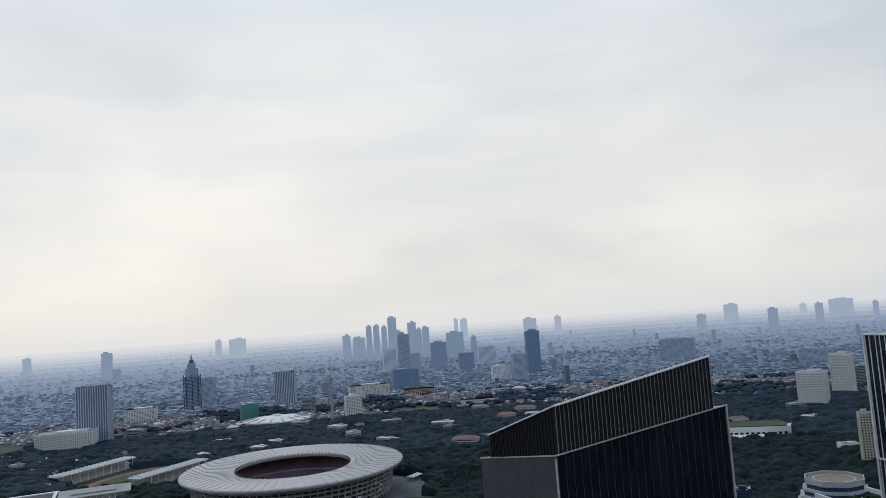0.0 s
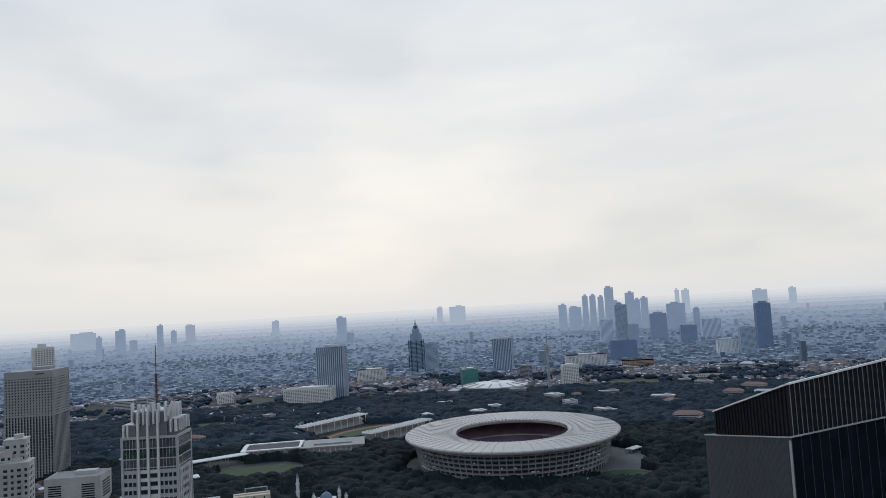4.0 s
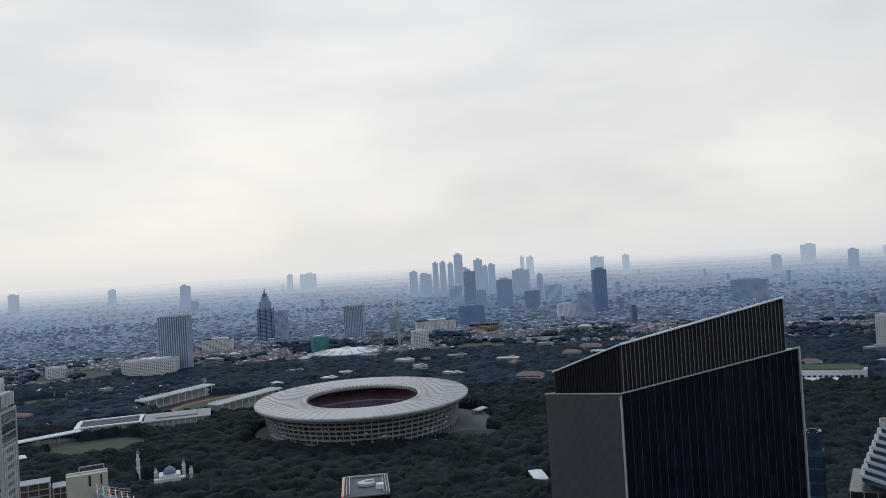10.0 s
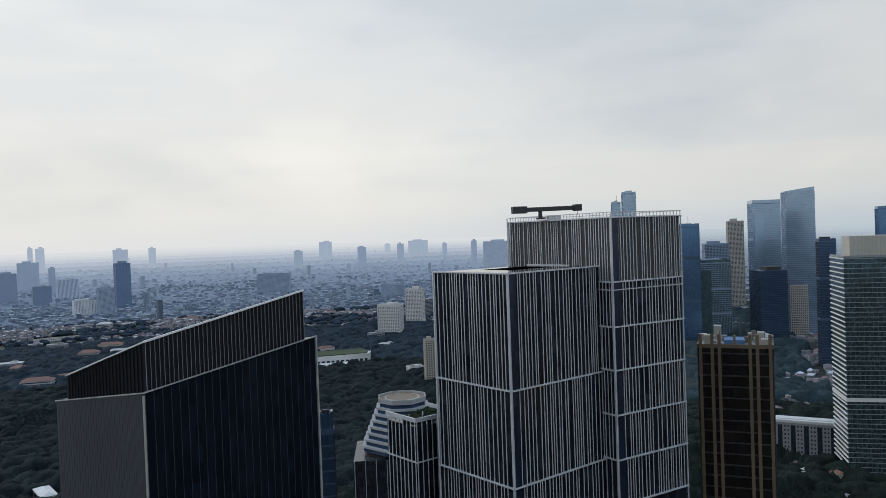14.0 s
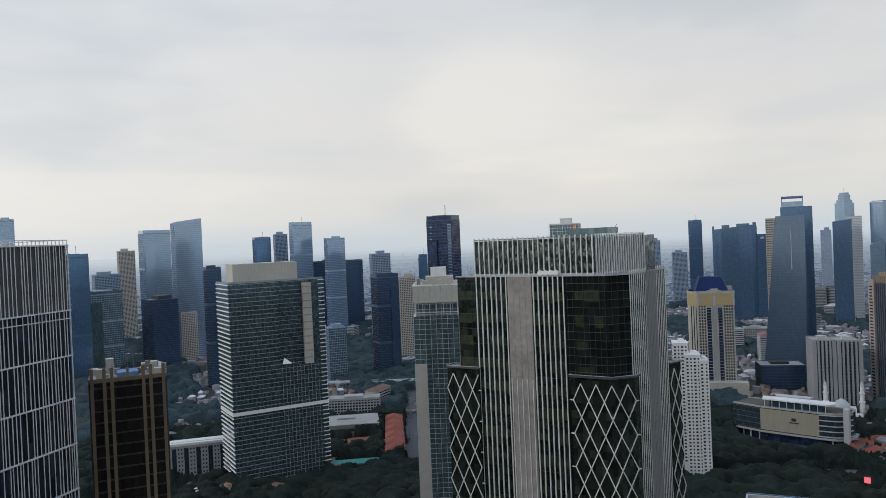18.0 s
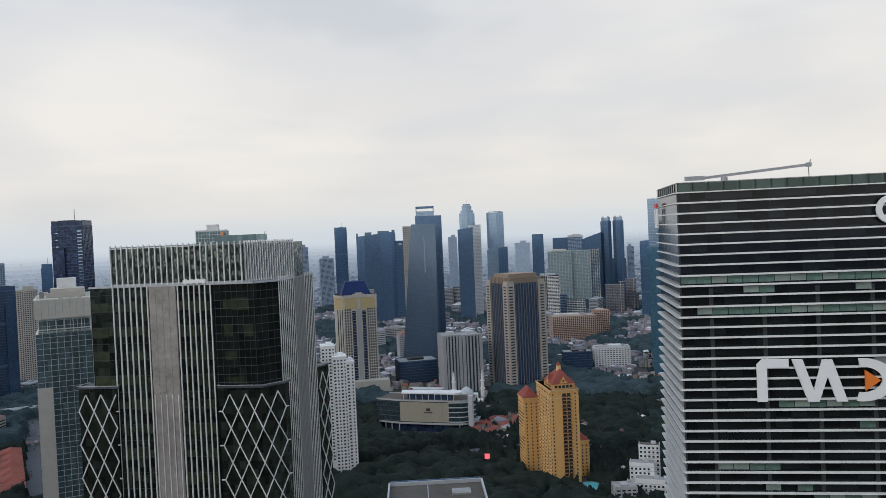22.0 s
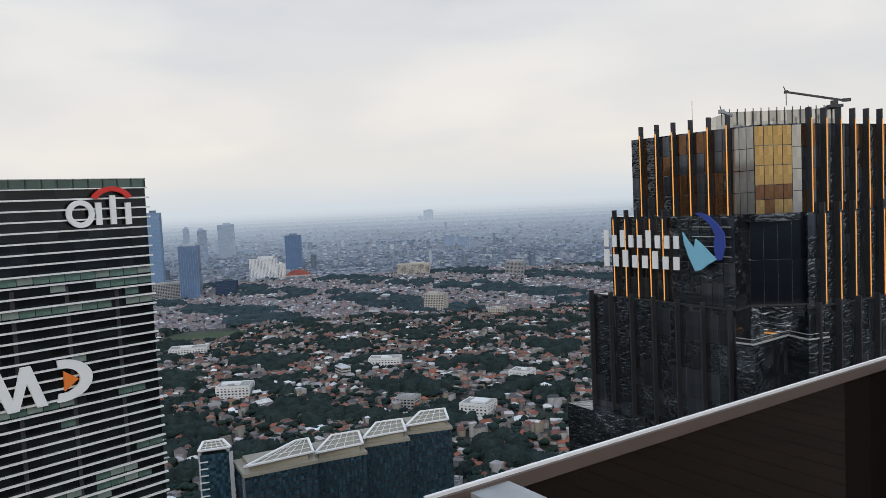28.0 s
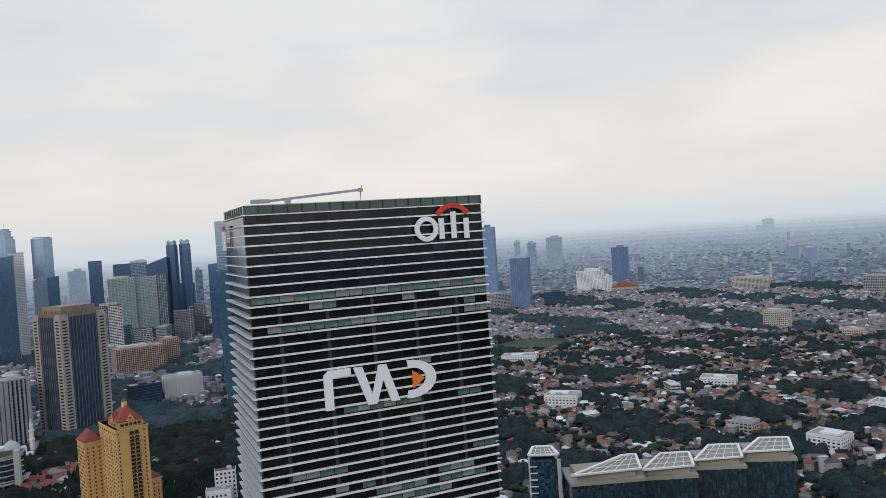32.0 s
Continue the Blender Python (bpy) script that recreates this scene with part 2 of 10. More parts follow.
M["darksteel"] = material("dark_steel", (0.035, 0.036, 0.04), 0.5, 0.3)
M["greyblue"] = material("grey_blue_panel", (0.25, 0.325, 0.43), 0.6)
M["bluepanel"] = material("dark_blue_panel", (0.05, 0.085, 0.145), 0.5)
# paler with distance: haze is part of these three panel colours
M["haze"] = material("pale_hazed_panel", (0.33, 0.40, 0.50), 0.8)
M["greyhaze"] = material("grey_hazed_panel", (0.29, 0.355, 0.45), 0.8)
M["rimhaze"] = material("hazed_horizon_panel", (0.50, 0.54, 0.58), 0.8, vary=0.06)
M["net"] = material("green_safety_net", (0.06, 0.24, 0.23), 0.9, vary=0.25)
M["blue"] = glazing("blue_glass", (0.13, 0.24, 0.395), 0.12, 0.6, vary=0.2)
M["dark"] = glazing("dark_glass", (0.075, 0.13, 0.225), 0.12, 0.55, vary=0.18)
M["night"] = glazing("black_glass", (0.02, 0.031, 0.058), 0.25, 0.3)
M["navy"] = glazing("navy_glass", (0.028, 0.05, 0.11), 0.2, 0.35, (3.0, 4.0), 0.5)
M["teal"] = glazing("teal_glass", (0.14, 0.215, 0.23), 0.15)
M["silver"] = glazing("pale_glass", (0.34, 0.455, 0.58), 0.12, 0.7, vary=0.14)
M["window"] = glazing("window_glass", (0.04, 0.055, 0.075), 0.2, 0.3)
# painted haze whitens this glass colour too
M["hazeglass"] = glazing("hazed_tower_glass", (0.40, 0.47, 0.56), 0.4)

# tools


def box_data(boxes):
    """Vertices and faces of many boxes (cx, cy, cz, sx, sy, sz)."""
    b = np.asarray(boxes, float).reshape(-1, 6)
    unit = np.array([[-1, -1, -1], [1, -1, -1], [1, 1, -1], [-1, 1, -1], [-1, -1, 1], [1, -1, 1], [1, 1, 1], [-1, 1, 1]]) * 0.5
    v = (b[:, None, :3] + unit[None] * b[:, None, 3:]).reshape(-1, 3)
    q = np.array([[0, 3, 2, 1], [4, 5, 6, 7], [0, 1, 5, 4], [1, 2, 6, 5], [2, 3, 7, 6], [3, 0, 4, 7]])
    f = (q[None] + 8 * np.arange(len(b))[:, None, None]).reshape(-1, 4)
    return v, f


def mesh_of(name, v, f, mats=()):
    me = bpy.data.meshes.new(name)
    me.from_pydata(np.asarray(v).tolist(), [], [list(map(int, q)) for q in f])
    for m in mats:
        me.materials.append(m)
    return me


def part(name, geo, mat, parent, label="", kind=""):
    """One mesh object under a thing or a part. geo: a mesh, a bmesh, a list of boxes or (vertices, faces)."""
    if isinstance(geo, bmesh.types.BMesh):
        me = bpy.data.meshes.new(name)
        geo.to_mesh(me)
        geo.free()
    elif isinstance(geo, tuple):
        me = mesh_of(name, *geo)
    elif isinstance(geo, list):
        me = mesh_of(name, *box_data(geo))
    else:
        me = geo
    if mat and not me.materials:
        me.materials.append(mat)
    ob = new(name, me)
    ob.parent = parent
    return tagged(ob, label, kind=kind)


def thing(name, x, y, z=0.0, yaw=0.0, label="", category="", group="", kind="", s=1.0):
    e = new(name)
    e.location, e.rotation_euler, e.scale = (x, y, z), (0, 0, radians(yaw)), (s, s, s)
    return tagged(e, label, category, group, kind)


def prism(pts, z0, z1):
    """Upright prism over a plan outline (counter-clockwise); z1 a height or one for each corner."""
    n = len(pts)
    tops = z1 if isinstance(z1, (list, tuple)) else [z1] * n
    v = [(x, y, z0) for x, y in pts] + [(x, y, t) for (x, y), t in zip(pts, tops)]
    f = [[i, (i + 1) % n, n + (i + 1) % n, n + i] for i in range(n)] + [list(range(n - 1, -1, -1)), list(range(n, 2 * n))]
    return v, f


def ring(n, rx, ry, phase=0.0):
    return [(rx * math.cos(2 * math.pi * i / n + phase), ry * math.sin(2 * math.pi * i / n + phase)) for i in range(n)]


def bar(p, q, t, u=None):
    """A straight square member from p to q, t thick: vertices and faces."""
    p, q = Vector(p), Vector(q)
    a = (q - p).normalized()
    s = a.cross(Vector((0, 0, 1)) if abs(a.z) < 0.95 else Vector((1, 0, 0))).normalized() * t / 2
    w = a.cross(s).normalized() * (u or t) / 2
    v = [p - s - w, p + s - w, p + s + w, p - s + w, q - s - w, q + s - w, q + s + w, q - s + w]
    return [tuple(k) for k in v], [[0, 3, 2, 1], [4, 5, 6, 7], [0, 1, 5, 4], [1, 2, 6, 5], [2, 3, 7, 6], [3, 0, 4, 7]]


def joined(pieces):
    v, f = [], []
    for pv, pf in pieces:
        n = len(v)
        v += list(pv)
        f += [[i + n for i in q] for q in pf]
    return v, f


# the city's ground: one sheet that reaches the horizon
M["ground"] = material("city_ground", (0, 0, 0), 0.95, vary=0.35, grain=0.06, stain=0.006)
gm = M["ground"].node_tree
gpick = ramp_of(gm, [(0.40, (0.018, 0.025, 0.017)), (0.52, (0.034, 0.037, 0.032)), (0.60, (0.05, 0.052, 0.052)), (0.70, (0.085, 0.086, 0.088))])
gn = node(gm, "ShaderNodeTexNoise", Scale=0.012, Detail=9.0, Roughness=0.72)
gg = gm.nodes.new("ShaderNodeNewGeometry")
gm.links.new(gg.outputs["Position"], gn.inputs["Vector"])
gm.links.new(gn.outputs["Fac"], gpick.inputs[0])
gm.links.new(gpick.outputs[0], [n for n in gm.nodes if n.bl_idname == "ShaderNodeMix"][0].inputs[6])
# painted haze pales the far plain band by band; bluer below the sun
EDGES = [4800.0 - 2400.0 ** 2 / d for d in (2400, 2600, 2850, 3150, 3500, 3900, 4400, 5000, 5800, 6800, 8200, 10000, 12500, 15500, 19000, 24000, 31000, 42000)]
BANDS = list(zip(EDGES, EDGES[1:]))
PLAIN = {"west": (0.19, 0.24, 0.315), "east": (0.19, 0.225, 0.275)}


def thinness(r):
    """Share of painted haze at a place r metres out on the plain."""
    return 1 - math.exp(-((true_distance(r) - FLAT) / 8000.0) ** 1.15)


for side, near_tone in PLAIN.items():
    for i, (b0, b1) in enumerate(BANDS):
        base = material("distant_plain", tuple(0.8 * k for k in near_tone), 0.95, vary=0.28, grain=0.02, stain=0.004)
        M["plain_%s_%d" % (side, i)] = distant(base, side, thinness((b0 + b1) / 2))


def plain_z(r):
    return 0.0 if r <= FLAT else EYE - EYE * r * (2 * FLAT - r) / FLAT ** 2


def ground_sheet():
    radii = [0, 120, 300, 600, 900, 1200, 1500, 1800, 2100, 2400] + [b0 + (b1 - b0) * k / 3 for b0, b1 in BANDS for k in (1, 2, 3)]
    n = 160
    v, f = [(0, 0, 0)], []
    for r in radii[1:]:
        for i in range(n):
            a = 2 * math.pi * i / n
            v.append((r * math.cos(a), r * math.sin(a), plain_z(r)))
    f += [[0, 1 + i, 1 + (i + 1) % n] for i in range(n)]
    for k in range(len(radii) - 2):
        for i in range(n):
            a, b = 1 + k * n + i, 1 + k * n + (i + 1) % n
            f.append([a, a + n, b + n, b])
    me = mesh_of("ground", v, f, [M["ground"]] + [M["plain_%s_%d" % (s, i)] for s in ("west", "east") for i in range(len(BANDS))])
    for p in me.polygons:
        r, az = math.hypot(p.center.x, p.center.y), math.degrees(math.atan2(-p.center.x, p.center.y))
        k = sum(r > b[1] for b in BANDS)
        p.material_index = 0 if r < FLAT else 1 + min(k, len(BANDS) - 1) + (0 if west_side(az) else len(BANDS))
    tagged(new("ground", me), "flat city ground of streets, gardens and lots", "ground", kind="structure")


ground_sheet()

# towers and blocks
STYLES = {  # core, band, pier, storey, band height, bay, pier width, words
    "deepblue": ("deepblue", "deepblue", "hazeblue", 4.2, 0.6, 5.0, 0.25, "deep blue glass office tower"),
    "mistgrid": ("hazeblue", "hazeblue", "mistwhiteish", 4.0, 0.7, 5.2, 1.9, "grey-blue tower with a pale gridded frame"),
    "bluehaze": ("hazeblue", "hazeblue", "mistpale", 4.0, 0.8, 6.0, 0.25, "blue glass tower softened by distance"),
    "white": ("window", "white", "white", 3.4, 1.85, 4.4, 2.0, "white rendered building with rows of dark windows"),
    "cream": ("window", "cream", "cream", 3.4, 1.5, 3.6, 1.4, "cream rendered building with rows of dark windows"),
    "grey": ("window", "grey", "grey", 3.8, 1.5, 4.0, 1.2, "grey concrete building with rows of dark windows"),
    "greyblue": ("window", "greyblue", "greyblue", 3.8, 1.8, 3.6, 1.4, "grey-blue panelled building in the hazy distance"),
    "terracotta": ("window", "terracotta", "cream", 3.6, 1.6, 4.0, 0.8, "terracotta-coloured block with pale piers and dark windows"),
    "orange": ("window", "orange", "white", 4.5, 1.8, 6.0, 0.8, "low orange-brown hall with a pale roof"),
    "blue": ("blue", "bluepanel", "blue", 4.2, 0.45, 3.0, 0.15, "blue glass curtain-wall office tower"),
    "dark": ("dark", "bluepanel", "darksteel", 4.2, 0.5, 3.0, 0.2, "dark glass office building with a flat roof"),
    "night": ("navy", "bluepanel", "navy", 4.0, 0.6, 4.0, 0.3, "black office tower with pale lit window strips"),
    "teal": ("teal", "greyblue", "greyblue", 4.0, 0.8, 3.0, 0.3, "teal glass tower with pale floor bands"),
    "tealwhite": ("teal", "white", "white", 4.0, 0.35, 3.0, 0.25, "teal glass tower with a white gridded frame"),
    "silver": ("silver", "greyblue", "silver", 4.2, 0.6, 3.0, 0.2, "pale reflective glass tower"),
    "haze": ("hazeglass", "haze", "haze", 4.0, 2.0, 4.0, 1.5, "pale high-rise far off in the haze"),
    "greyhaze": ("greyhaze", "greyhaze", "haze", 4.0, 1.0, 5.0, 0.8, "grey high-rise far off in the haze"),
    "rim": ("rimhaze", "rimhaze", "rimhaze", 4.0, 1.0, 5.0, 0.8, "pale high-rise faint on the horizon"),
    "scaffold": ("net", "net", "steel", 4.0, 0.4, 3.0, 0.12, "building wrapped in green safety netting and scaffold"),
    "redroof": ("window", "cream", "cream", 4.0, 2.0, 5.0, 2.0, "low hall with red-brown pitched roofs"),
}


# far tower surfaces, copied with haze as thinned colour and emission
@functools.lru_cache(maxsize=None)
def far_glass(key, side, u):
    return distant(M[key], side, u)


def facade(w, d, h, z0, storey, band, bay, pier, proud=0.25):
    """Boxes of floor bands and piers round a core w x d x h."""
    bands, piers = [], []
    n = max(1, round(h / storey))
    st = h / n
    for i in range(n + 1):
        z = z0 + min(max(i * st, band / 2), h - band / 2)
        bands.append((0, 0, z, w + 2 * proud, d + 2 * proud, band))
    e = proud + 0.07
    for length, across, axis in ((w, d, 0), (d, w, 1)):
        k = max(1, round(length / bay))
        for i in range(k + 1):
            u = -length / 2 + i * length / k
            for side in (-1, 1):
                o = side * (across / 2 + e / 2)
                piers.append((u, o, z0 + h / 2, pier, e, h) if axis == 0 else (o, u, z0 + h / 2, e, pier, h))
    return bands, piers


def tower(name, x, y, z, w, d, h, yaw, style, category, group="", roof="plant"):
    core, band, pier, storey, bh, bay, pw, words = STYLES[style]
    mats = [M[core], M[band], M[pier]]
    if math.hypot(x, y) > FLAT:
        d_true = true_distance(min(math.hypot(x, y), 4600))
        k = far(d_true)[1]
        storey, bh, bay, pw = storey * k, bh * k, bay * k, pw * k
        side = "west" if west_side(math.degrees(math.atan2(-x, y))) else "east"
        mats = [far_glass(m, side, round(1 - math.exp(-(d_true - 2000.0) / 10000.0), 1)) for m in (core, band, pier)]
    e = thing(name, x, y, z - 0.5, yaw, words, category, group)
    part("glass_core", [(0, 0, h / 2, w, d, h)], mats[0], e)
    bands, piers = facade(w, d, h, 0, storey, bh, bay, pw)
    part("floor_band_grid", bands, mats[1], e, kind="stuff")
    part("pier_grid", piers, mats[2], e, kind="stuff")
    if roof == "plant":
        rs = random.Random(int(abs(x * 7 + y * 13)))
        near = math.hypot(x, y) < FLAT
        if near:
            part("parapet", [(0, s * d / 2, h + 0.6, w + 0.7, 0.5, 1.4) for s in (-1, 1)] + [(s * w / 2, 0, h + 0.6, 0.5, d - 0.3, 1.4) for s in (-1, 1)], M[band], e)
        ph = min(6.0, h * 0.05) + 1.5
        part("plant_room", [(rs.uniform(-.12, .12) * w, rs.uniform(-.1, .1) * d, h + ph / 2, w * rs.uniform(.35, .6), d * rs.uniform(.35, .6), ph)], mats[1] if style == "blue" else mats[2], e)
        if near and h > 150 and style in ("blue", "dark", "silver", "teal", "night"):
            ch = rs.choice((3.5, 5.0, 7.0, 9.0))
            for sx in (-1, 1):
                part("crown_screen", [(sx * (w / 2 - 0.4), 0, h + ch / 2, 0.7, d - 0.2, ch)], mats[rs.choice((0, 1))], e)
                part("crown_screen", [(0, sx * (d / 2 - 0.4), h + ch / 2 - 0.2, w - 1.8, 0.7, ch - 0.4)], mats[0], e)
            for k in (0.36, 0.7):
                part("plant_storey", [(0, 0, h * (k + rs.uniform(-.05, .05)), w + 0.75, d + 0.75, 3.6)], mats[1], e)
            if rs.random() < 0.5:
                part("side_slab", [(rs.choice((-1, 1)) * w * 0.28, -d / 2 - 1.3, h * 0.45, w * 0.36, 2.6, h * 0.9)], mats[0], e)
            if rs.random() < 0.35:
                part("mast", bar((w * 0.1, 0, h), (w * 0.1, 0, h + ch + 14), 0.7), M["steel"], e)
        if near:
            part("roof_deck", [(0, 0, h + 0.12, w - 0.2, d - 0.2, 0.3), (w * rs.uniform(-.35, .35), d * rs.uniform(-.3, .3), h + 1.2, w * .14 + 1, d * .14 + 1, 2.4)], M["slab"], e)
    elif roof == "pitched":
        part("roof", prism_roof(w + 1.6, d + 1.6, h, min(w, d) * 0.25), M["redtile"] if style == "redroof" else M["slab"], e)
    return e


def prism_roof(w, d, z, rise):
    """Hipped roof with eaves at z."""
    if w >= d:
        r = (w - d) / 2 + d * 0.1
        rid = [(-r, 0, z + rise), (r, 0, z + rise)]
        f = [[0, 1, 5, 4], [1, 2, 5], [2, 3, 4, 5], [3, 0, 4]]
    else:
        r = (d - w) / 2 + w * 0.1
        rid = [(0, -r, z + rise), (0, r, z + rise)]
        f = [[0, 1, 4], [1, 2, 5, 4], [2, 3, 5], [3, 0, 4, 5]]
    v = [(-w / 2, -d / 2, z), (w / 2, -d / 2, z), (w / 2, d / 2, z), (-w / 2, d / 2, z)] + rid
    return v, f + [[3, 2, 1, 0]]


def office_tower(x, y, z, w, d, h, yaw, style):
    return tower("office_tower", x, y, z, w, d, h, yaw, style, "office tower", "city towers")


def wedge_tower(x, y, z, w, d, h, yaw, style):
    e = tower("office_tower", x, y, z, w, d, h, yaw, style, "office tower", "city towers", roof="flat")
    part("sloping_top", prism([(-w / 2, -d / 2), (w / 2, -d / 2), (w / 2, d / 2), (-w / 2, d / 2)], h, [h + 2.0, h + 9.0, h + 9.0, h + 2.0]), M[STYLES[style][0]], e)
    return e


def hotel_tower(x, y, z, w, d, h, yaw, style):
    return tower("hotel_tower", x, y, z, w, d, h, yaw, style, "hotel")


def apartment_tower(x, y, z, w, d, h, yaw, style):
    return tower("apartment_tower", x, y, z, w, d, h, yaw, style, "apartment tower", "apartment towers")


def apartment_block(x, y, z, w, d, h, yaw, style):
    return tower("apartment_block", x, y, z, w, d, h, yaw, style, "apartment block")


def office_block(x, y, z, w, d, h, yaw, style):
    return tower("office_block", x, y, z, w, d, h, yaw, style, "office block", "city blocks")


def podium_block(x, y, z, w, d, h, yaw, style):
    return tower("podium_block", x, y, z, w, d, h, yaw, style, "podium block")


def scaffolded_building(x, y, z, w, d, h, yaw, style):
    return tower("scaffolded_building", x, y, z, w, d, h, yaw, style, "building site")


def sports_hall(x, y, z, w, d, h, yaw, style):
    return tower("sports_hall", x, y, z, w, d, h, yaw, style, "sports hall", roof="flat")


def market_hall(x, y, z, w, d, h, yaw, style):
    return tower("market_hall", x, y, z, w, d * 1.3, min(h, 11), yaw, style, "market hall", roof="pitched")


def villa(x, y, z, w, d, h, yaw, style):
    return tower("villa", x, y, z, w, d, min(h, 14), yaw, style, "villa", "villas")


# the wide ring of city towers and blocks
apartment_tower(-1049, 1090, 0, 30.0, 24.0, 188.7, 54, "white")
hotel_tower(-814, 1774, 0, 69.6, 34.8, 132.7, 5, "mistgrid")
office_block(-844, 1705, 0, 114.3, 57.2, 40.7, 11, "white")
office_tower(-511, 2429, 0, 61.6, 43.1, 101.7, 4, "mistgrid")
apartment_tower(-789, 2537, 2, 43.6, 34.9, 90.0, 27, "greyblue")
office_block(-255, 2493, 0, 125.7, 50.3, 37.8, 16, "white")
office_tower(-238, 1923, 0, 38.9, 23.3, 56.1, 19, "white")
office_block(-144, 2687, 3, 86.3, 43.1, 63.4, 11, "deepblue")
scaffolded_building(-521, 2013, 0, 42.1, 33.7, 45.7, 24, "scaffold")
office_block(-892, 2234, 0, 84.2, 42.1, 35.1, 10, "white")
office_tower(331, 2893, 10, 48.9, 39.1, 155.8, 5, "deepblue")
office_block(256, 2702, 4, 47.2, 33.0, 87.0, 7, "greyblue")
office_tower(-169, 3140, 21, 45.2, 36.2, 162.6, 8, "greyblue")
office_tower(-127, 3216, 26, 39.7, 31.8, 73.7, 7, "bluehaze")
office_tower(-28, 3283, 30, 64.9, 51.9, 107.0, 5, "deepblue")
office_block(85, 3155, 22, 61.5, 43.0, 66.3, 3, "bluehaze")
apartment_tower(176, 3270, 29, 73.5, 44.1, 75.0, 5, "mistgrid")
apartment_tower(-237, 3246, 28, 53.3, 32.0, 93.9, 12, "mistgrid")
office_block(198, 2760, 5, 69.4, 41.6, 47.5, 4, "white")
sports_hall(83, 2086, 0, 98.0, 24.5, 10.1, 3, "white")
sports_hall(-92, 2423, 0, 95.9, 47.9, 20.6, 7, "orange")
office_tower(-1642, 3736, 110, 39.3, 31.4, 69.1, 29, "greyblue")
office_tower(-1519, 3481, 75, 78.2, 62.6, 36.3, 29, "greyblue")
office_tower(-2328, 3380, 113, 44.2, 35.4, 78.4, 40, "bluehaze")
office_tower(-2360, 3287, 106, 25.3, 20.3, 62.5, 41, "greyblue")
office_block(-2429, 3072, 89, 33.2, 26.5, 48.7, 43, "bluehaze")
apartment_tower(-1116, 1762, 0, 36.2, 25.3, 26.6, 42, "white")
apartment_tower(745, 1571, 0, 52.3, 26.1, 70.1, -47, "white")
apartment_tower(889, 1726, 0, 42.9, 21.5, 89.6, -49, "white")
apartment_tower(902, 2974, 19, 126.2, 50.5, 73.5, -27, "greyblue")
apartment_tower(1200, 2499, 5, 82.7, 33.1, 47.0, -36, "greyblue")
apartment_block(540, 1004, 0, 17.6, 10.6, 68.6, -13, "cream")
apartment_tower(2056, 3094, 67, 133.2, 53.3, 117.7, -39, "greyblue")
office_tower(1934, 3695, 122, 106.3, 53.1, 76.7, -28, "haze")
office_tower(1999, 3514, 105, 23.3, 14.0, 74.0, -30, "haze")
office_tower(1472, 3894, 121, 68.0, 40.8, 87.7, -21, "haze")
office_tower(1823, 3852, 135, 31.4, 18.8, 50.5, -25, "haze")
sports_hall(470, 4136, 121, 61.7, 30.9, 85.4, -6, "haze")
villa(559, 1094, 0, 22.8, 18.2, 15.3, -7, "white")
office_tower(1116, 1030, 0, 40.1, 32.1, 222.3, -32, "blue")
office_tower(1196, 1047, 0, 65.2, 52.1, 150.8, -31, "teal")
office_tower(1531, 1320, 0, 55.9, 39.1, 177.3, -39, "greyblue")
office_tower(1711, 1407, 0, 40.0, 28.0, 232.8, -41, "cream")
office_tower(1529, 1175, 0, 61.1, 48.9, 270.1, -38, "silver")
wedge_tower(1347, 957, 0, 53.2, 37.2, 284.0, -41, "silver")
office_tower(1253, 957, 0, 50.7, 50.7, 134.9, -28, "dark")
office_block(1337, 955, 0, 31.5, 22.0, 101.5, -40, "cream")
office_tower(1090, 728, 0, 24.0, 19.2, 193.3, -42, "dark")
office_tower(1830, 1064, 0, 42.2, 29.5, 249.0, -46, "blue")
office_tower(1896, 1043, 0, 33.1, 23.2, 261.8, -47, "greyblue")
office_tower(1797, 929, 0, 49.9, 39.9, 280.8, -47, "silver")
office_tower(1742, 808, 0, 44.1, 35.3, 240.6, -51, "silver")
slab = thing("slab_block", 659, 465, -0.3, -57, "pale slab block with dark window bays and white flat roof", "office block")
part("body", [(0, 0, 16, 58, 15, 32)], M["palestone"], slab)
part("roof", [(0, 0, 33.2, 60, 17, 2.4), (0, 1, 34.8, 52, 10, 0.8)], M["white"], slab)
for k in range(5):
    part("dark_bay", [(-23 + 11.5 * k, -7.6, 15, 4.2, 0.3, 29)], M["window"], slab)
for k in range(20):
    for j in range(7):
        if k % 4 not in (1,):
            part("window", [(-27.4 + 2.9 * k, -7.58, 4.4 + 4.0 * j, 1.3, 0.2, 1.6)], M["window"], slab)
office_tower(1928, 892, 0, 137.9, 55.2, 179.9, -55, "dark")
office_tower(1223, 476, 0, 38.7, 34.8, 166.6, -51, "dark")
office_tower(1598, 631, 0, 40.8, 32.6, 201.5, -58, "greyblue")
apartment_tower(1403, 500, 0, 31.3, 18.8, 157.1, -60, "cream")
navy = office_tower(975, 292, 0, 35.9, 28.7, 251.9, -95, "night")
for k in range(26):
    part("lit_window", [(14.0, -14.8, 246 - 4.0 * k, 5.2, 0.3, 1.4)], M["silver"], navy)
for k in range(4):
    part("lit_window", [(-12.0, -14.8, 244 - 8.0 * k, 3.2, 0.3, 1.2)], M["silver"], navy)
part("roof_screen", [(0, 0, 253.8, 33, 26, 3.6)], M["navy"], navy)
office_tower(320, 100, 0, 18.0, 10.8, 206.5, -77, "tealwhite")
office_block(1158, 542, 0, 29.2, 23.4, 88.8, -51, "teal")
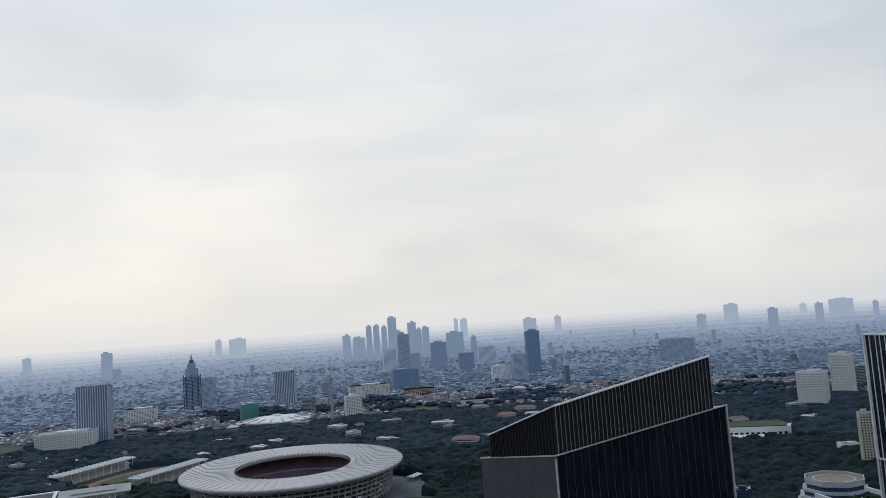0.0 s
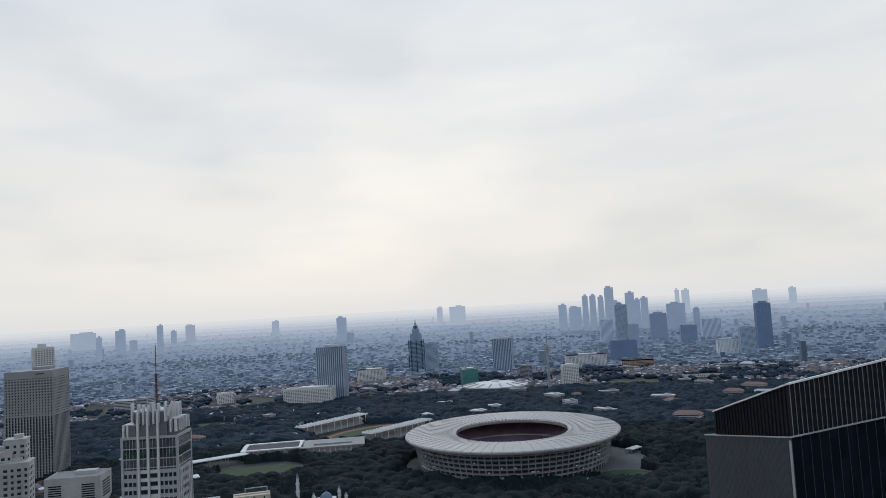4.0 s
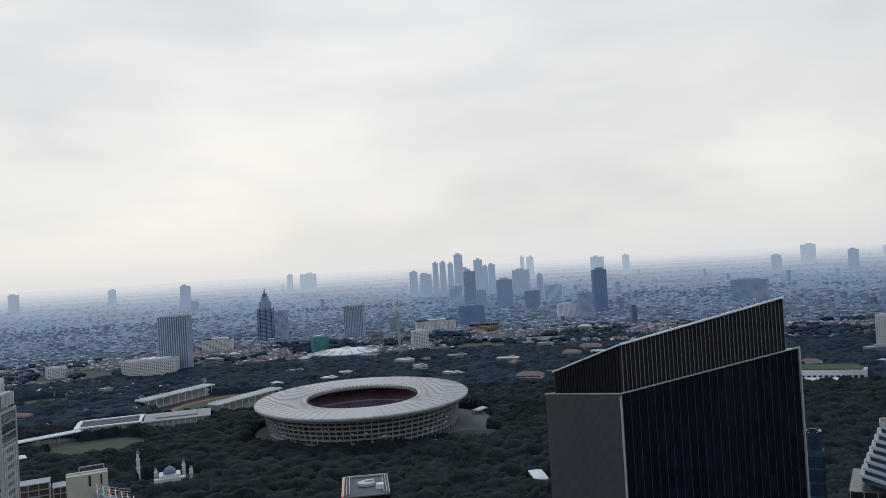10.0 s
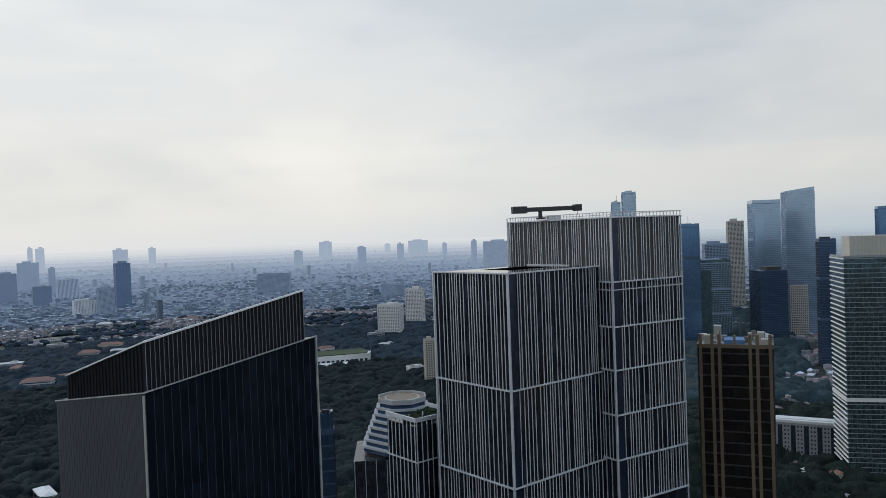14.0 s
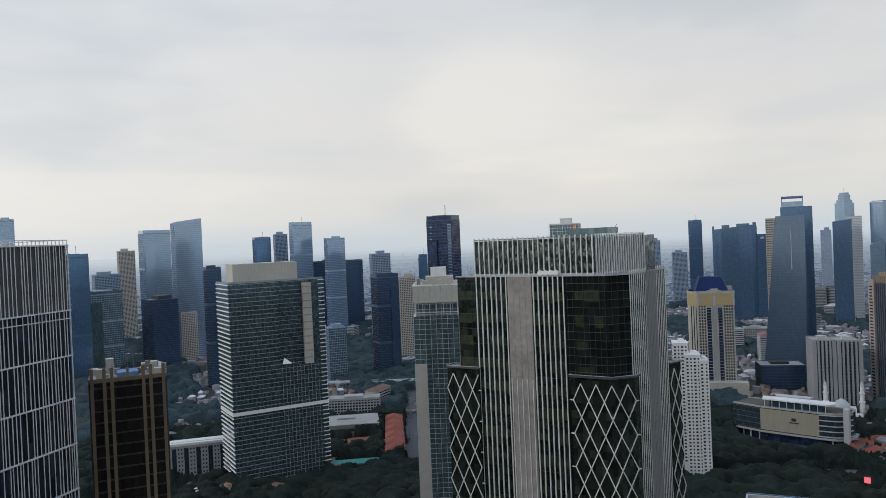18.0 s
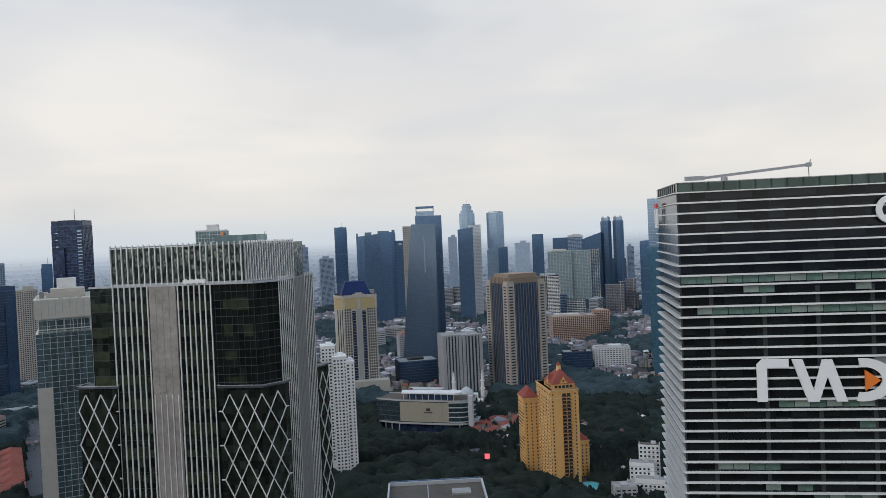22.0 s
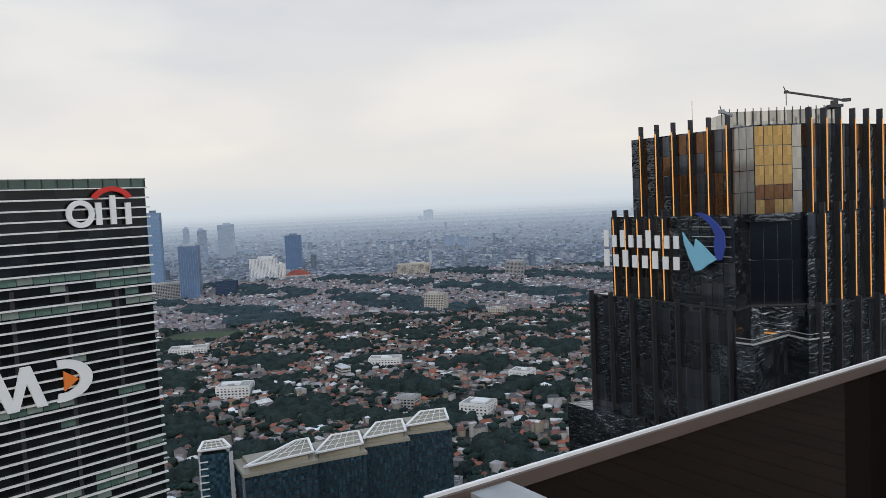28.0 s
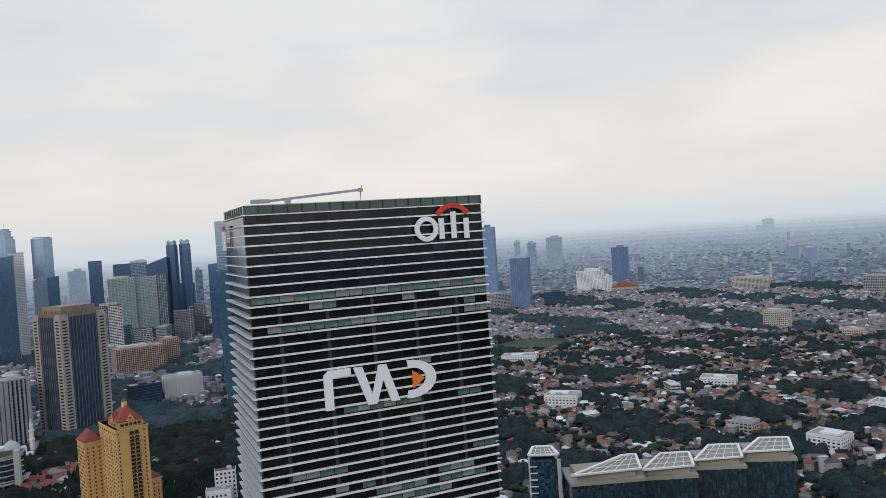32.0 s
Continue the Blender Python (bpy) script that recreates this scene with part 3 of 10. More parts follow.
office_block(930, 412, 0, 66.8, 26.7, 22.2, -71, "grey")
office_block(1716, 568, 0, 19.8, 15.8, 186.7, -67, "blue")
office_tower(905, 120, 0, 33.2, 23.2, 238.4, -90, "tealwhite")
office_tower(2112, -61, 0, 31.6, 25.3, 245.1, -87, "blue")
office_block(1471, -499, 0, 87.6, 43.8, 46.8, -97, "terracotta")
office_block(1491, -567, 0, 31.2, 25.0, 51.9, -99, "terracotta")
office_block(1150, -453, 0, 54.5, 21.8, 32.6, -102, "white")
office_block(1151, -396, 0, 44.8, 22.4, 28.7, -99, "dark")
office_block(1601, -151, 0, 43.6, 26.2, 29.3, -90, "grey")
office_block(1151, -139, 0, 57.4, 40.2, 33.3, -85, "dark")
apartment_tower(2467, -436, 0, 25.7, 20.6, 209.6, -95, "haze")
apartment_tower(2409, 47, 0, 24.9, 19.9, 198.8, -84, "greyblue")
apartment_tower(2416, -22, 0, 41.3, 33.1, 159.8, -86, "greyblue")
apartment_tower(2509, -684, 1, 47.0, 37.6, 178.2, -100, "haze")
office_tower(2302, -984, 0, 19.9, 16.0, 156.7, -108, "greyblue")
office_tower(1742, -785, 0, 26.7, 21.4, 177.9, -109, "blue")
office_tower(1812, -1785, 1, 39.4, 35.5, 229.6, -145, "blue")
office_tower(1427, -1518, 0, 48.9, 39.1, 138.4, -147, "bluehaze")
office_tower(2154, -2514, 32, 63.5, 50.8, 136.7, -144, "greyblue")
office_tower(2141, -2355, 24, 33.0, 26.4, 129.7, -143, "greyblue")
office_tower(2261, -2396, 31, 22.8, 18.3, 129.6, -142, "greyblue")
office_block(1499, -1511, 0, 83.8, 33.5, 42.6, -140, "grey")
office_block(1375, -1594, 0, 56.2, 28.1, 40.5, -144, "dark")
apartment_block(1555, -1984, 0, 83.8, 41.9, 68.3, -147, "white")
office_block(1494, -1996, 0, 23.5, 18.8, 49.3, -148, "white")
office_tower(1612, -2231, 4, 55.0, 44.0, 124.1, -149, "deepblue")
market_hall(1451, -2025, 0, 77.5, 46.5, 19.9, -149, "redroof")
office_block(1073, -2108, 0, 99.8, 39.9, 34.5, -161, "cream")
apartment_block(660, -1388, 0, 41.9, 25.1, 38.2, -175, "cream")
office_block(516, -1358, 0, 31.0, 18.6, 15.6, -169, "cream")
office_block(726, -2069, 0, 51.1, 30.7, 43.2, -171, "grey")
office_block(1347, -2999, 30, 44.6, 35.6, 47.3, -161, "bluehaze")
office_block(1287, -3015, 29, 51.3, 41.0, 40.0, -162, "bluehaze")
office_block(1814, -3772, 124, 50.4, 40.3, 54.9, -159, "greyblue")
office_block(1842, -3729, 121, 25.3, 20.2, 28.8, -159, "greyblue")
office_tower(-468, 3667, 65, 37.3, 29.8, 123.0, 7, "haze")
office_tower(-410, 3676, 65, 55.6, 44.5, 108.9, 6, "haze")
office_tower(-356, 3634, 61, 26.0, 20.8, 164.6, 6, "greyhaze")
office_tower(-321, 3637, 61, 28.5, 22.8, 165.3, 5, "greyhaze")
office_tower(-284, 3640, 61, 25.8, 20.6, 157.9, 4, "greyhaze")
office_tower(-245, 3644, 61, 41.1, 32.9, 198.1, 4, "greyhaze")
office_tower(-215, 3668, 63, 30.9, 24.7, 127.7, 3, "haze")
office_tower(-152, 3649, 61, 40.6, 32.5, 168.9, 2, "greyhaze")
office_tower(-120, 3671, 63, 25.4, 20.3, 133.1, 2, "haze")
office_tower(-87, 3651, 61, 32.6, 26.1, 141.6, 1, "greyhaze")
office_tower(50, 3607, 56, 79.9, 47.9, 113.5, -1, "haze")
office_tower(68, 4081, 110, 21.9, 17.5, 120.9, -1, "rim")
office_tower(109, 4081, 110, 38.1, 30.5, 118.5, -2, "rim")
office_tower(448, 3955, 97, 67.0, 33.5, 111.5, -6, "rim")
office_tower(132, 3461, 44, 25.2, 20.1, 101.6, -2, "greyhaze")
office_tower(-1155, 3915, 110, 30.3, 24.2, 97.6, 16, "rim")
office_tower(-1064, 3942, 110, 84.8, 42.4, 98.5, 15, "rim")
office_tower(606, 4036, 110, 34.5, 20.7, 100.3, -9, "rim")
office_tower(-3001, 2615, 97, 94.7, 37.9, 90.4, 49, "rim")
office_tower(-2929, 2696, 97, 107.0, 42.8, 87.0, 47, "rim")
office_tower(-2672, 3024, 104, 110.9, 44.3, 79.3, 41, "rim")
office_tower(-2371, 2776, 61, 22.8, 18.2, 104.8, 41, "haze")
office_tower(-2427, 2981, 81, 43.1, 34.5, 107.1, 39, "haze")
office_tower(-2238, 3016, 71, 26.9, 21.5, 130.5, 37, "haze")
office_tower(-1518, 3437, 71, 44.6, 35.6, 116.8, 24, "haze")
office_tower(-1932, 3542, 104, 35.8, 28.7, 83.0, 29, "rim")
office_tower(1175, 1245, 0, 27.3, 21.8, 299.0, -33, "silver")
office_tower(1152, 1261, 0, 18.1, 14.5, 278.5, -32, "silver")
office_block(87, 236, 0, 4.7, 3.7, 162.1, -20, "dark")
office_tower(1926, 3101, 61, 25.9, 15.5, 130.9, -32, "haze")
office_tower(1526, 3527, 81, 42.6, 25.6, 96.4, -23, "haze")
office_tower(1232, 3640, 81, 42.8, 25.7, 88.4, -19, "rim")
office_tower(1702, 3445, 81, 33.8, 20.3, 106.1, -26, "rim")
villa(620, -722, 0, 39.2, 27.4, 37.4, -154, "white")
villa(512, -905, 0, 42.4, 21.2, 16.3, -160, "white")
villa(866, -907, 0, 56.0, 28.0, 16.8, -146, "white")
villa(301, -724, 0, 30.7, 24.6, 21.4, -182, "white")
villa(303, -874, 0, 25.7, 20.5, 15.3, -186, "white")
villa(384, -725, 0, 21.8, 17.4, 23.3, -177, "grey")
villa(582, -236, 0, 16.9, 13.5, 28.3, -98, "grey")

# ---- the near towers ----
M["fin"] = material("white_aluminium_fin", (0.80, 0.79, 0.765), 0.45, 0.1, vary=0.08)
# fins on the narrow side, greyer than those in front
M["finside"] = material("grey_side_fin", (0.58, 0.60, 0.60), 0.5, 0.1, vary=0.08)
M["sign_white"] = material("white_sign_enamel", (0.82, 0.82, 0.81), 0.4, vary=0.03)
M["sign_red"] = material("red_sign_enamel", (0.62, 0.03, 0.02), 0.4, vary=0.05)
M["sign_orange"] = material("orange_sign_enamel", (0.80, 0.20, 0.03), 0.4, vary=0.05)
M["black"] = glazing("black_curtain_glass", (0.014, 0.017, 0.018), 0.06, 0.25, (3.0, 2.09), 0.5, 0.01, 0.3)
M["vision"] = glazing("green_vision_glass", (0.12, 0.195, 0.158), 0.18, 0.35, (3.0, 2.1), 0.4)
M["blind"] = material("drawn_blind_behind_glass", (0.20, 0.25, 0.22), 0.3, vary=0.25, grain=0.8)
M["railglass"] = glazing("dark_green_rail_glass", (0.06, 0.10, 0.085), 0.12, 0.3, (3.0, 2.1), 0.4)
M["pale"] = material("pale_metal_panel", (0.46, 0.46, 0.44), 0.5, 0.2, vary=0.16, grain=0.6)
M["strip"] = material("white_facade_strip", (0.62, 0.63, 0.65), 0.5, 0.1, vary=0.1)
M["louvre"] = material("grey_brown_louvre", (0.05, 0.05, 0.051), 0.7, vary=0.3, grain=1.4)
M["slantglass"] = glazing("near_black_glass", (0.011, 0.017, 0.029), 0.12, 0.25, spec=0.16)
M["slantgrey"] = material("grey_metal_cladding", (0.068, 0.073, 0.084), 0.5, 0.1, vary=0.14, spec=0.25)
M["slantseam"] = material("pale_metal_seam", (0.115, 0.12, 0.13), 0.5, 0.1, vary=0.2, spec=0.25)
M["dullfin"] = material("dull_grey_fin", (0.24, 0.25, 0.265), 0.5, 0.1, vary=0.12)
M["charcoal"] = material("charcoal_metal_cladding", (0.018, 0.019, 0.023), 0.5, 0.0, vary=0.14, spec=0.08)


def box_mesh(name, sx, sy, sz, mat):
    return mesh_of(name, *box_data([(0, 0, 0, sx, sy, sz)]), mats=[mat])


def place(name, me, parent, x, y, z, rz=0.0, rx=0.0, ry=0.0, label=""):
    ob = new(name, me)
    ob.parent, ob.location, ob.rotation_euler = parent, (x, y, z), (radians(rx), radians(ry), radians(rz))
    return tagged(ob, label)


def flat_outline(pts, y, depth):
    """A plate with the outline pts (x, z), standing on the plane y, depth thick towards -y."""
    n = len(pts)
    v = [(x, y, z) for x, z in pts] + [(x, y - depth, z) for x, z in pts]
    f = [[i, n + i, n + (i + 1) % n, (i + 1) % n] for i in range(n)] + [list(range(n)), list(range(2 * n - 1, n - 1, -1))]
    return v, f


def arc_band(cx, cz, r0, r1, a0, a1, y, depth, n=18, sx=1.0):
    """A bowed band between two radii, from a0 to a1 degrees, as one closed plate."""
    whole = a1 - a0 >= 360
    v, f = [], []
    for i in range(n if whole else n + 1):
        p = radians(a0 + (a1 - a0) * i / n)
        for r in (r0, r1):
            for yy in (y, y - depth):
                v.append((cx + sx * r * math.cos(p), yy, cz + r * math.sin(p)))
    m = len(v) // 4
    for i in range(n):
        a, b = 4 * i, 4 * ((i + 1) % m)
        f += [[a, b, b + 2, a + 2], [a + 1, a + 3, b + 3, b + 1], [a, a + 1, b + 1, b], [a + 2, b + 2, b + 3, a + 3]]
    if not whole:
        e = 4 * n
        f += [[0, 2, 3, 1], [e, e + 1, e + 3, e + 2]]
    return v, f


def roof_crane(parent_xyz, yaw, reach, post, label, thick=0.9, tail=6.0, tilt=0.06, mat="steel"):
    """A facade-cleaning crane on a roof: post, counterweight, boom and hanging jib head."""
    e = thing("roof_crane", *parent_xyz, yaw, label, "roof crane", "roof cranes")
    part("base", [(0, 0, 0.3, 2.4, 2.4, 0.6)], M[mat], e)
    part("post", prism(ring(10, 0.7, 0.7), 0.5, post), M[mat], e)
    part("boom", bar((-tail * 0.5, 0, post), (reach, 0, post + reach * tilt), thick), M[mat], e)
    part("counterweight", [(-tail * 0.75, 0, post, tail * 0.5, thick * 1.7, thick * 1.6)], M[mat], e)
    head = part("jib_head", [(reach, 0, post + reach * tilt, thick * 1.6, thick * 1.9, thick * 1.5)], M[mat], e)
    part("hook_cable", bar((reach, 0, post + reach * tilt - 0.4), (reach, 0, post + reach * tilt - 2.6), 0.12), M["darksteel"], head)
    part("aerial", bar((reach, 0, post + reach * tilt), (reach + 0.5, 0, post + reach * tilt + 1.1), 0.12), M["darksteel"], head)
    return e


M["dimcolumn"] = material("column_behind_glass", (0.022, 0.024, 0.025), 0.6, vary=0.1)


def finned_tower():
    """Dark glass tower ringed by white horizontal fins, two to a storey, with big white signs."""
    w, d, top = 54.0, 28.7, 231.4
    e = thing("finned_tower", 148.7, -101.6, -0.5, 252.7, "black glass office tower ringed by white horizontal fins", "office tower")
    part("glass_core", [(0, 0, top / 2, w, d, top)], M["black"], e)
    step = 2.09
    fin = box_mesh("fin", w + 1.1, 0.62, 0.33, M["fin"])
    fin_thin = box_mesh("fin", w + 0.6, 0.35, 0.22, M["fin"])
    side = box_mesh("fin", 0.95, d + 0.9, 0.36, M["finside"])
    side_thin = box_mesh("fin", 0.35, d, 0.2, M["fin"])
    for i in range(int(top / step)):
        z = top - i * step
        place("front_fin", fin if i > 0 else fin_thin, e, 0, -d / 2 - 0.32, z)
        if z > 130:
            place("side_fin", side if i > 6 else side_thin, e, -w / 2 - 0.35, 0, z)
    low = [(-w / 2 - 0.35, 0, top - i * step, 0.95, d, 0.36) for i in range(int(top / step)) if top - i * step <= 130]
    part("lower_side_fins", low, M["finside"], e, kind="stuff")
    # window panes
    rng = random.Random(4)
    pane = box_mesh("window_pane", 2.86, 0.06, 1.44, M["vision"])
    shut = box_mesh("window_pane", 2.86, 0.06, 1.28, M["blind"])
    rows = [(8, 1.0), (9, 0.4), (10, 0.06), (11, 0.85), (24, .1)] + [(k, p) for k, p in ((16, .12), (20, .3), (22, .2), (26, .45), (28, .6), (29, .3), (30, .55), (31, .3), (32, .75), (33, .35), (34, .8), (36, .8), (38, .9), (40, .9))]
    for k, p in rows:
        run = False
        for j in range(18):
            if rng.random() < 0.35:
                run = rng.random() < p
            if run or p > 0.95:
                place("window_pane", pane if rng.random() < 0.72 else shut, e, -w / 2 + 1.5 + j * 3.0, -d / 2 - 0.04, top - k * step - step / 2 + 0.1)
    for j in range(1, 6):
        part("column", [(-w / 2 + j * 10.1 - 4.3, -d / 2 - 0.0, 190.0, 0.8, 0.10, 44.0)], M["dimcolumn"], e)
    # dark glass to the left under the roof shows paler reflection panels
    part("corner_mullion", [(-w / 2 - 0.05, -d / 2 - 0.05, top / 2, 0.3, 0.3, top)], M["darksteel"], e)
    # glass parapet with posts
    rail = part("parapet", [(0, -d / 2, top + 0.95, w, 0.08, 1.9)], M["railglass"], e)
    for px, py, sx, sy in ((0, d / 2, w, 0.08), (-w / 2, 0, 0.08, d), (w / 2, 0, 0.08, d)):
        part("rail_pane", [(px, py, top + 0.95, sx, sy, 1.9)], M["railglass"], rail)
    post = box_mesh("post", 0.18, 0.18, 2.0, M["darksteel"])
    for i in range(19):
        place("post", post, rail, -w / 2 + i * w / 18, -d / 2 - 0.1, top + 1.0)
    for i in range(1, 10):
        place("post", post, rail, w / 2 + 0.1, -d / 2 + i * d / 10, top + 1.0)
        place("post", post, rail, -w / 2 - 0.1, -d / 2 + i * d / 10, top + 1.0)
    part("handrail", [(0, -d / 2 - 0.05, top + 1.98, w + 0.3, 0.22, 0.14), (-w / 2, 0, top + 1.98, 0.22, d, 0.14), (w / 2, 0, top + 1.98, 0.22, d, 0.14)], M["steel"], rail)
    part("roof_deck", [(0, 0, top + 0.1, w - 1, d - 1, 0.3)], M["slab"], e)
    part("roof_box", [(6, 5, top + 0.9, 26, 8, 1.4)], M["slab"], e)
    # large sign of plain white shapes
    y = -d / 2 - 0.75
    s = part("wall_sign", flat_outline([(-13.2, 189.3), (-11.3, 189.3), (-11.3, 196.0), (-7.2, 196.0), (-7.2, 197.7), (-12.2, 197.7), (-13.2, 196.7)], y, 0.5), M["sign_white"], e, "white sign of plain shapes with an orange triangle")
    zig = [(-6.6, 197.6), (-4.6, 197.6), (-2.6, 191.4), (-0.9, 197.5), (0.9, 197.5), (3.6, 189.2), (1.6, 189.2), (0.0, 194.2), (-1.7, 189.2), (-3.7, 189.2)]
    part("zigzag_shape", flat_outline(zig, y, 0.5), M["sign_white"], s)
    part("bow_shape", arc_band(6.4, 193.4, 2.5, 4.2, -100, 96, y, 0.5, 24, sx=1.45), M["sign_white"], s)
    part("orange_triangle", flat_outline([(6.9, 195.3), (6.9, 191.3), (9.7, 193.3)], y, 0.6), M["sign_orange"], s)
    # roofline sign: ring, bars and red arch
    c = part("roofline_sign", arc_band(12.6, 226.3, 1.75, 2.8, 0, 360, y, 0.5, 26), M["sign_white"], e, "white sign of ring and bars under a red arch")
    for x, h, z in ((16.3, 4.6, 226.2), (22.5, 4.6, 226.0)):
        part("bar", [(x, y - 0.25, z, 1.15, 0.5, h)], M["sign_white"], c)
    part("bar", [(19.3, y - 0.25, 226.9, 1.15, 0.5, 6.0)], M["sign_white"], c)
    part("red_arch", arc_band(19.2, 228.0, 2.75, 3.75, 25, 155, y, 0.55, sx=1.25), M["sign_red"], c)
    # small sign on the narrow side
    g = part("side_sign", [(-w / 2 - 0.9, 11.5, 226.6, 0.4, 1.2, 4.4), (-w / 2 - 0.9, 8.9, 226.6, 0.4, 1.0, 4.4)], M["sign_white"], e)
    part("red_arch", [(-w / 2 - 0.95, 10.4, 229.6, 0.4, 3.6, 0.9)], M["sign_red"], g)
    return e


finned_tower()
roof_crane((147.7, -84.5, 231.2), 252.7, 16.8, 2.9, "grey facade-cleaning crane lying along the finned tower's roof", 0.55, 8.0, 0.10)


def strip_face(e, length, z0, z1, origin, axis, out, seed, mesh):
    """White vertical strips at an uneven beat on one face between two bands."""
    rng = random.Random(seed)
    u = 0.4
    while u < length - 0.2:
        x, y = origin[0] + axis[0] * u + out[0] * 0.06, origin[1] + axis[1] * u + out[1] * 0.06
        ob = place("facade_strip", mesh, e, x, y, (z0 + z1) / 2, 90 if abs(axis[1]) > 0.5 else 0)
        ob.scale = (1, 1, (z1 - z0))
        u += rng.choice((0.95, 1.05, 1.2, 1.4, 1.5, 1.6, 1.9, 2.3))


M["shrub"] = material("terrace_shrub_leaves", (0.022, 0.034, 0.018), 0.9, vary=0.5, grain=2.0, bump=0.2, spec=0.1)
M["twinglass"] = glazing("dark_grey_glass", (0.030, 0.038, 0.052), 0.1, 0.4, (1.6, 4.2), 0.5, 0.03, 0.25)


def strip_tower(x, y, yaw, w, d, bands, label, crown=False):
    top = bands[0]
    e = thing("strip_tower", x, y, -0.5, yaw, label, "office tower", "white-striped towers")
    part("glass_core", [(0, 0, top / 2, w - 0.2, d - 0.2, top - 0.2)], M["twinglass"], e)
    strip = box_mesh("facade_strip", 0.25, 0.16, 1.0, M["strip"])
    for i, (z1, z0) in enumerate(zip(bands, bands[1:])):
        if z0 < 120 or z1 < 141:
            break
        strip_face(e, w, z0, z1, (-w / 2, -d / 2), (1, 0), (0, -1), int(w * 10) + i, strip)
        strip_face(e, d, z0, z1, (-w / 2, -d / 2), (0, 1), (-1, 0), int(d * 17) + i, strip)
    for z in bands:
        part("floor_band", [(0, -d / 2 - 0.22, z, w + 1.0, 0.55, 0.42), (-w / 2 - 0.22, 0, z, 0.55, d + 0.8, 0.42), (w / 2 + 0.22, 0, z, 0.55, d + 0.8, 0.42)], M["strip"], e)
    for sx in (-1, 1):
        part("corner_strip", [(sx * (w / 2 + 0.2), -d / 2 - 0.2, top / 2, 0.3, 0.3, top)], M["strip"], e)
    part("corner_strip", [(-(w / 2 + 0.2), d / 2 + 0.2, top / 2, 0.45, 0.45, top)], M["strip"], e)
    # slanting black glass slot beside the near corner
    part("corner_glass", [(-w / 2 + 1.7, -d / 2 - 0.05, top / 2, 2.6, 0.2, top - 0.5)], M["night"], e)
    return e


f = strip_tower(138.9, 197.4, 9.8, 42.2, 33.2, [213.8, 180.4, 152.6, 124.6, 96.6, 68.6, 40.6, 12.6], "dark glass tower dressed in uneven white vertical strips, flat roof")
part("roof_deck", [(0, 0, 212.6, 41.0, 32.0, 0.4)], M["slab"], f)
part("roof_screen", [(4, 4, 213.1, 20, 14, 1.2)], M["louvre"], f)
b = strip_tower(175.2, 205.1, 2.0, 30.9, 52.3, [229.0, 208.9, 194.9, 181.4, 167.4, 153.4, 139.4, 125.4, 111.4, 97.4, 60, 20], "taller dark tower in white strips with a railed louvred crown")
part("crown_louvre", [(0, 0, 218.9, 30.75, 52.15, 19.4)], M["louvre"], b)
part("crown_band", [(0, -26.4, 206.4, 31.8, 0.5, 0.25), (-15.7, 0, 206.4, 0.5, 52, 0.25)], M["strip"], b)
rail = part("roof_railing", [(0, s * 26.3, 230.6, 31.6, 0.25, 0.22) for s in (-1, 1)] + [(s * 15.6, 0, 230.6, 0.25, 52.6, 0.22) for s in (-1, 1)], M["strip"], b)
picket = box_mesh("picket", 0.2, 0.2, 1.7, M["strip"])
for i in range(21):
    place("picket", picket, rail, -15.6 + i * 1.56, -26.3, 229.8)
for i in range(1, 34):
    place("picket", picket, rail, -15.6, -26.3 + i * 1.56, 229.8)
ladder = box_mesh("corner_rung", 0.9, 0.9, 0.14, M["strip"])
for i in range(10):
    place("corner_rung", ladder, b, -15.0, 26.4, 210.5 + i * 2.0)
    place("corner_rung", ladder, b, 15.9, -26.0, 210.5 + i * 2.0)
part("corner_post", [(-15.9, 26.8, 220, 0.3, 0.3, 21)], M["strip"], b)
roof_crane((158.0, 210.5, 229.0), -18, 13.5, 3.4, "heavy grey-brown facade-cleaning crane on the striped tower's roof", 1.5, 10.0, 0.02, "louvre")
part("crane_mount", [(-12, 5, 229.8, 4.0, 3.0, 1.8)], M["white"], b)
# lower wing with a planted roof
g = thing("roof_garden_wing", 117.0, 225.5, -0.5, 9.8, "lower striped wing with a planted roof terrace", "office wing")
part("glass_core", [(0, 0, 82, 17.0, 16.0, 164)], M["twinglass"], g)
pr = random.Random(3)
for i in range(26):
    bm = bmesh.new()
    bmesh.ops.create_icosphere(bm, subdivisions=2, radius=1.0)
    for q in bm.verts:
        q.co *= pr.uniform(0.7, 1.3)
    k = pr.uniform(0.6, 1.3)
    bmesh.ops.transform(bm, matrix=Matrix.Translation((pr.uniform(-7, 7), pr.uniform(-6.5, 6.5), 164.4 + 0.3 * k)) @ Matrix.Diagonal((k * 1.3, k * 1.3, k, 1)), verts=bm.verts)
    part("shrub", bm, M["shrub"], g)
part("parapet", [(0, -8.1, 166.2, 17.6, 0.6, 1.3), (-8.6, 0, 166.2, 0.6, 16.6, 1.3), (8.6, 0, 166.2, 0.6, 16.6, 1.3)], M["strip"], g)
part("floor_band", [(0, -8.1, 152.6, 17.6, 0.5, 0.42), (-8.6, 0, 152.6, 0.5, 16.6, 0.42)], M["strip"], g)
strip = box_mesh("facade_strip", 0.3, 0.16, 60, M["strip"])
for i in range(9):
    place("facade_strip", strip, g, -8.3 + i * 2.07, -8.15, 136)
    if i < 8:
        place("facade_strip", strip, g, -8.65, -7.4 + i * 2.1, 136, 90)


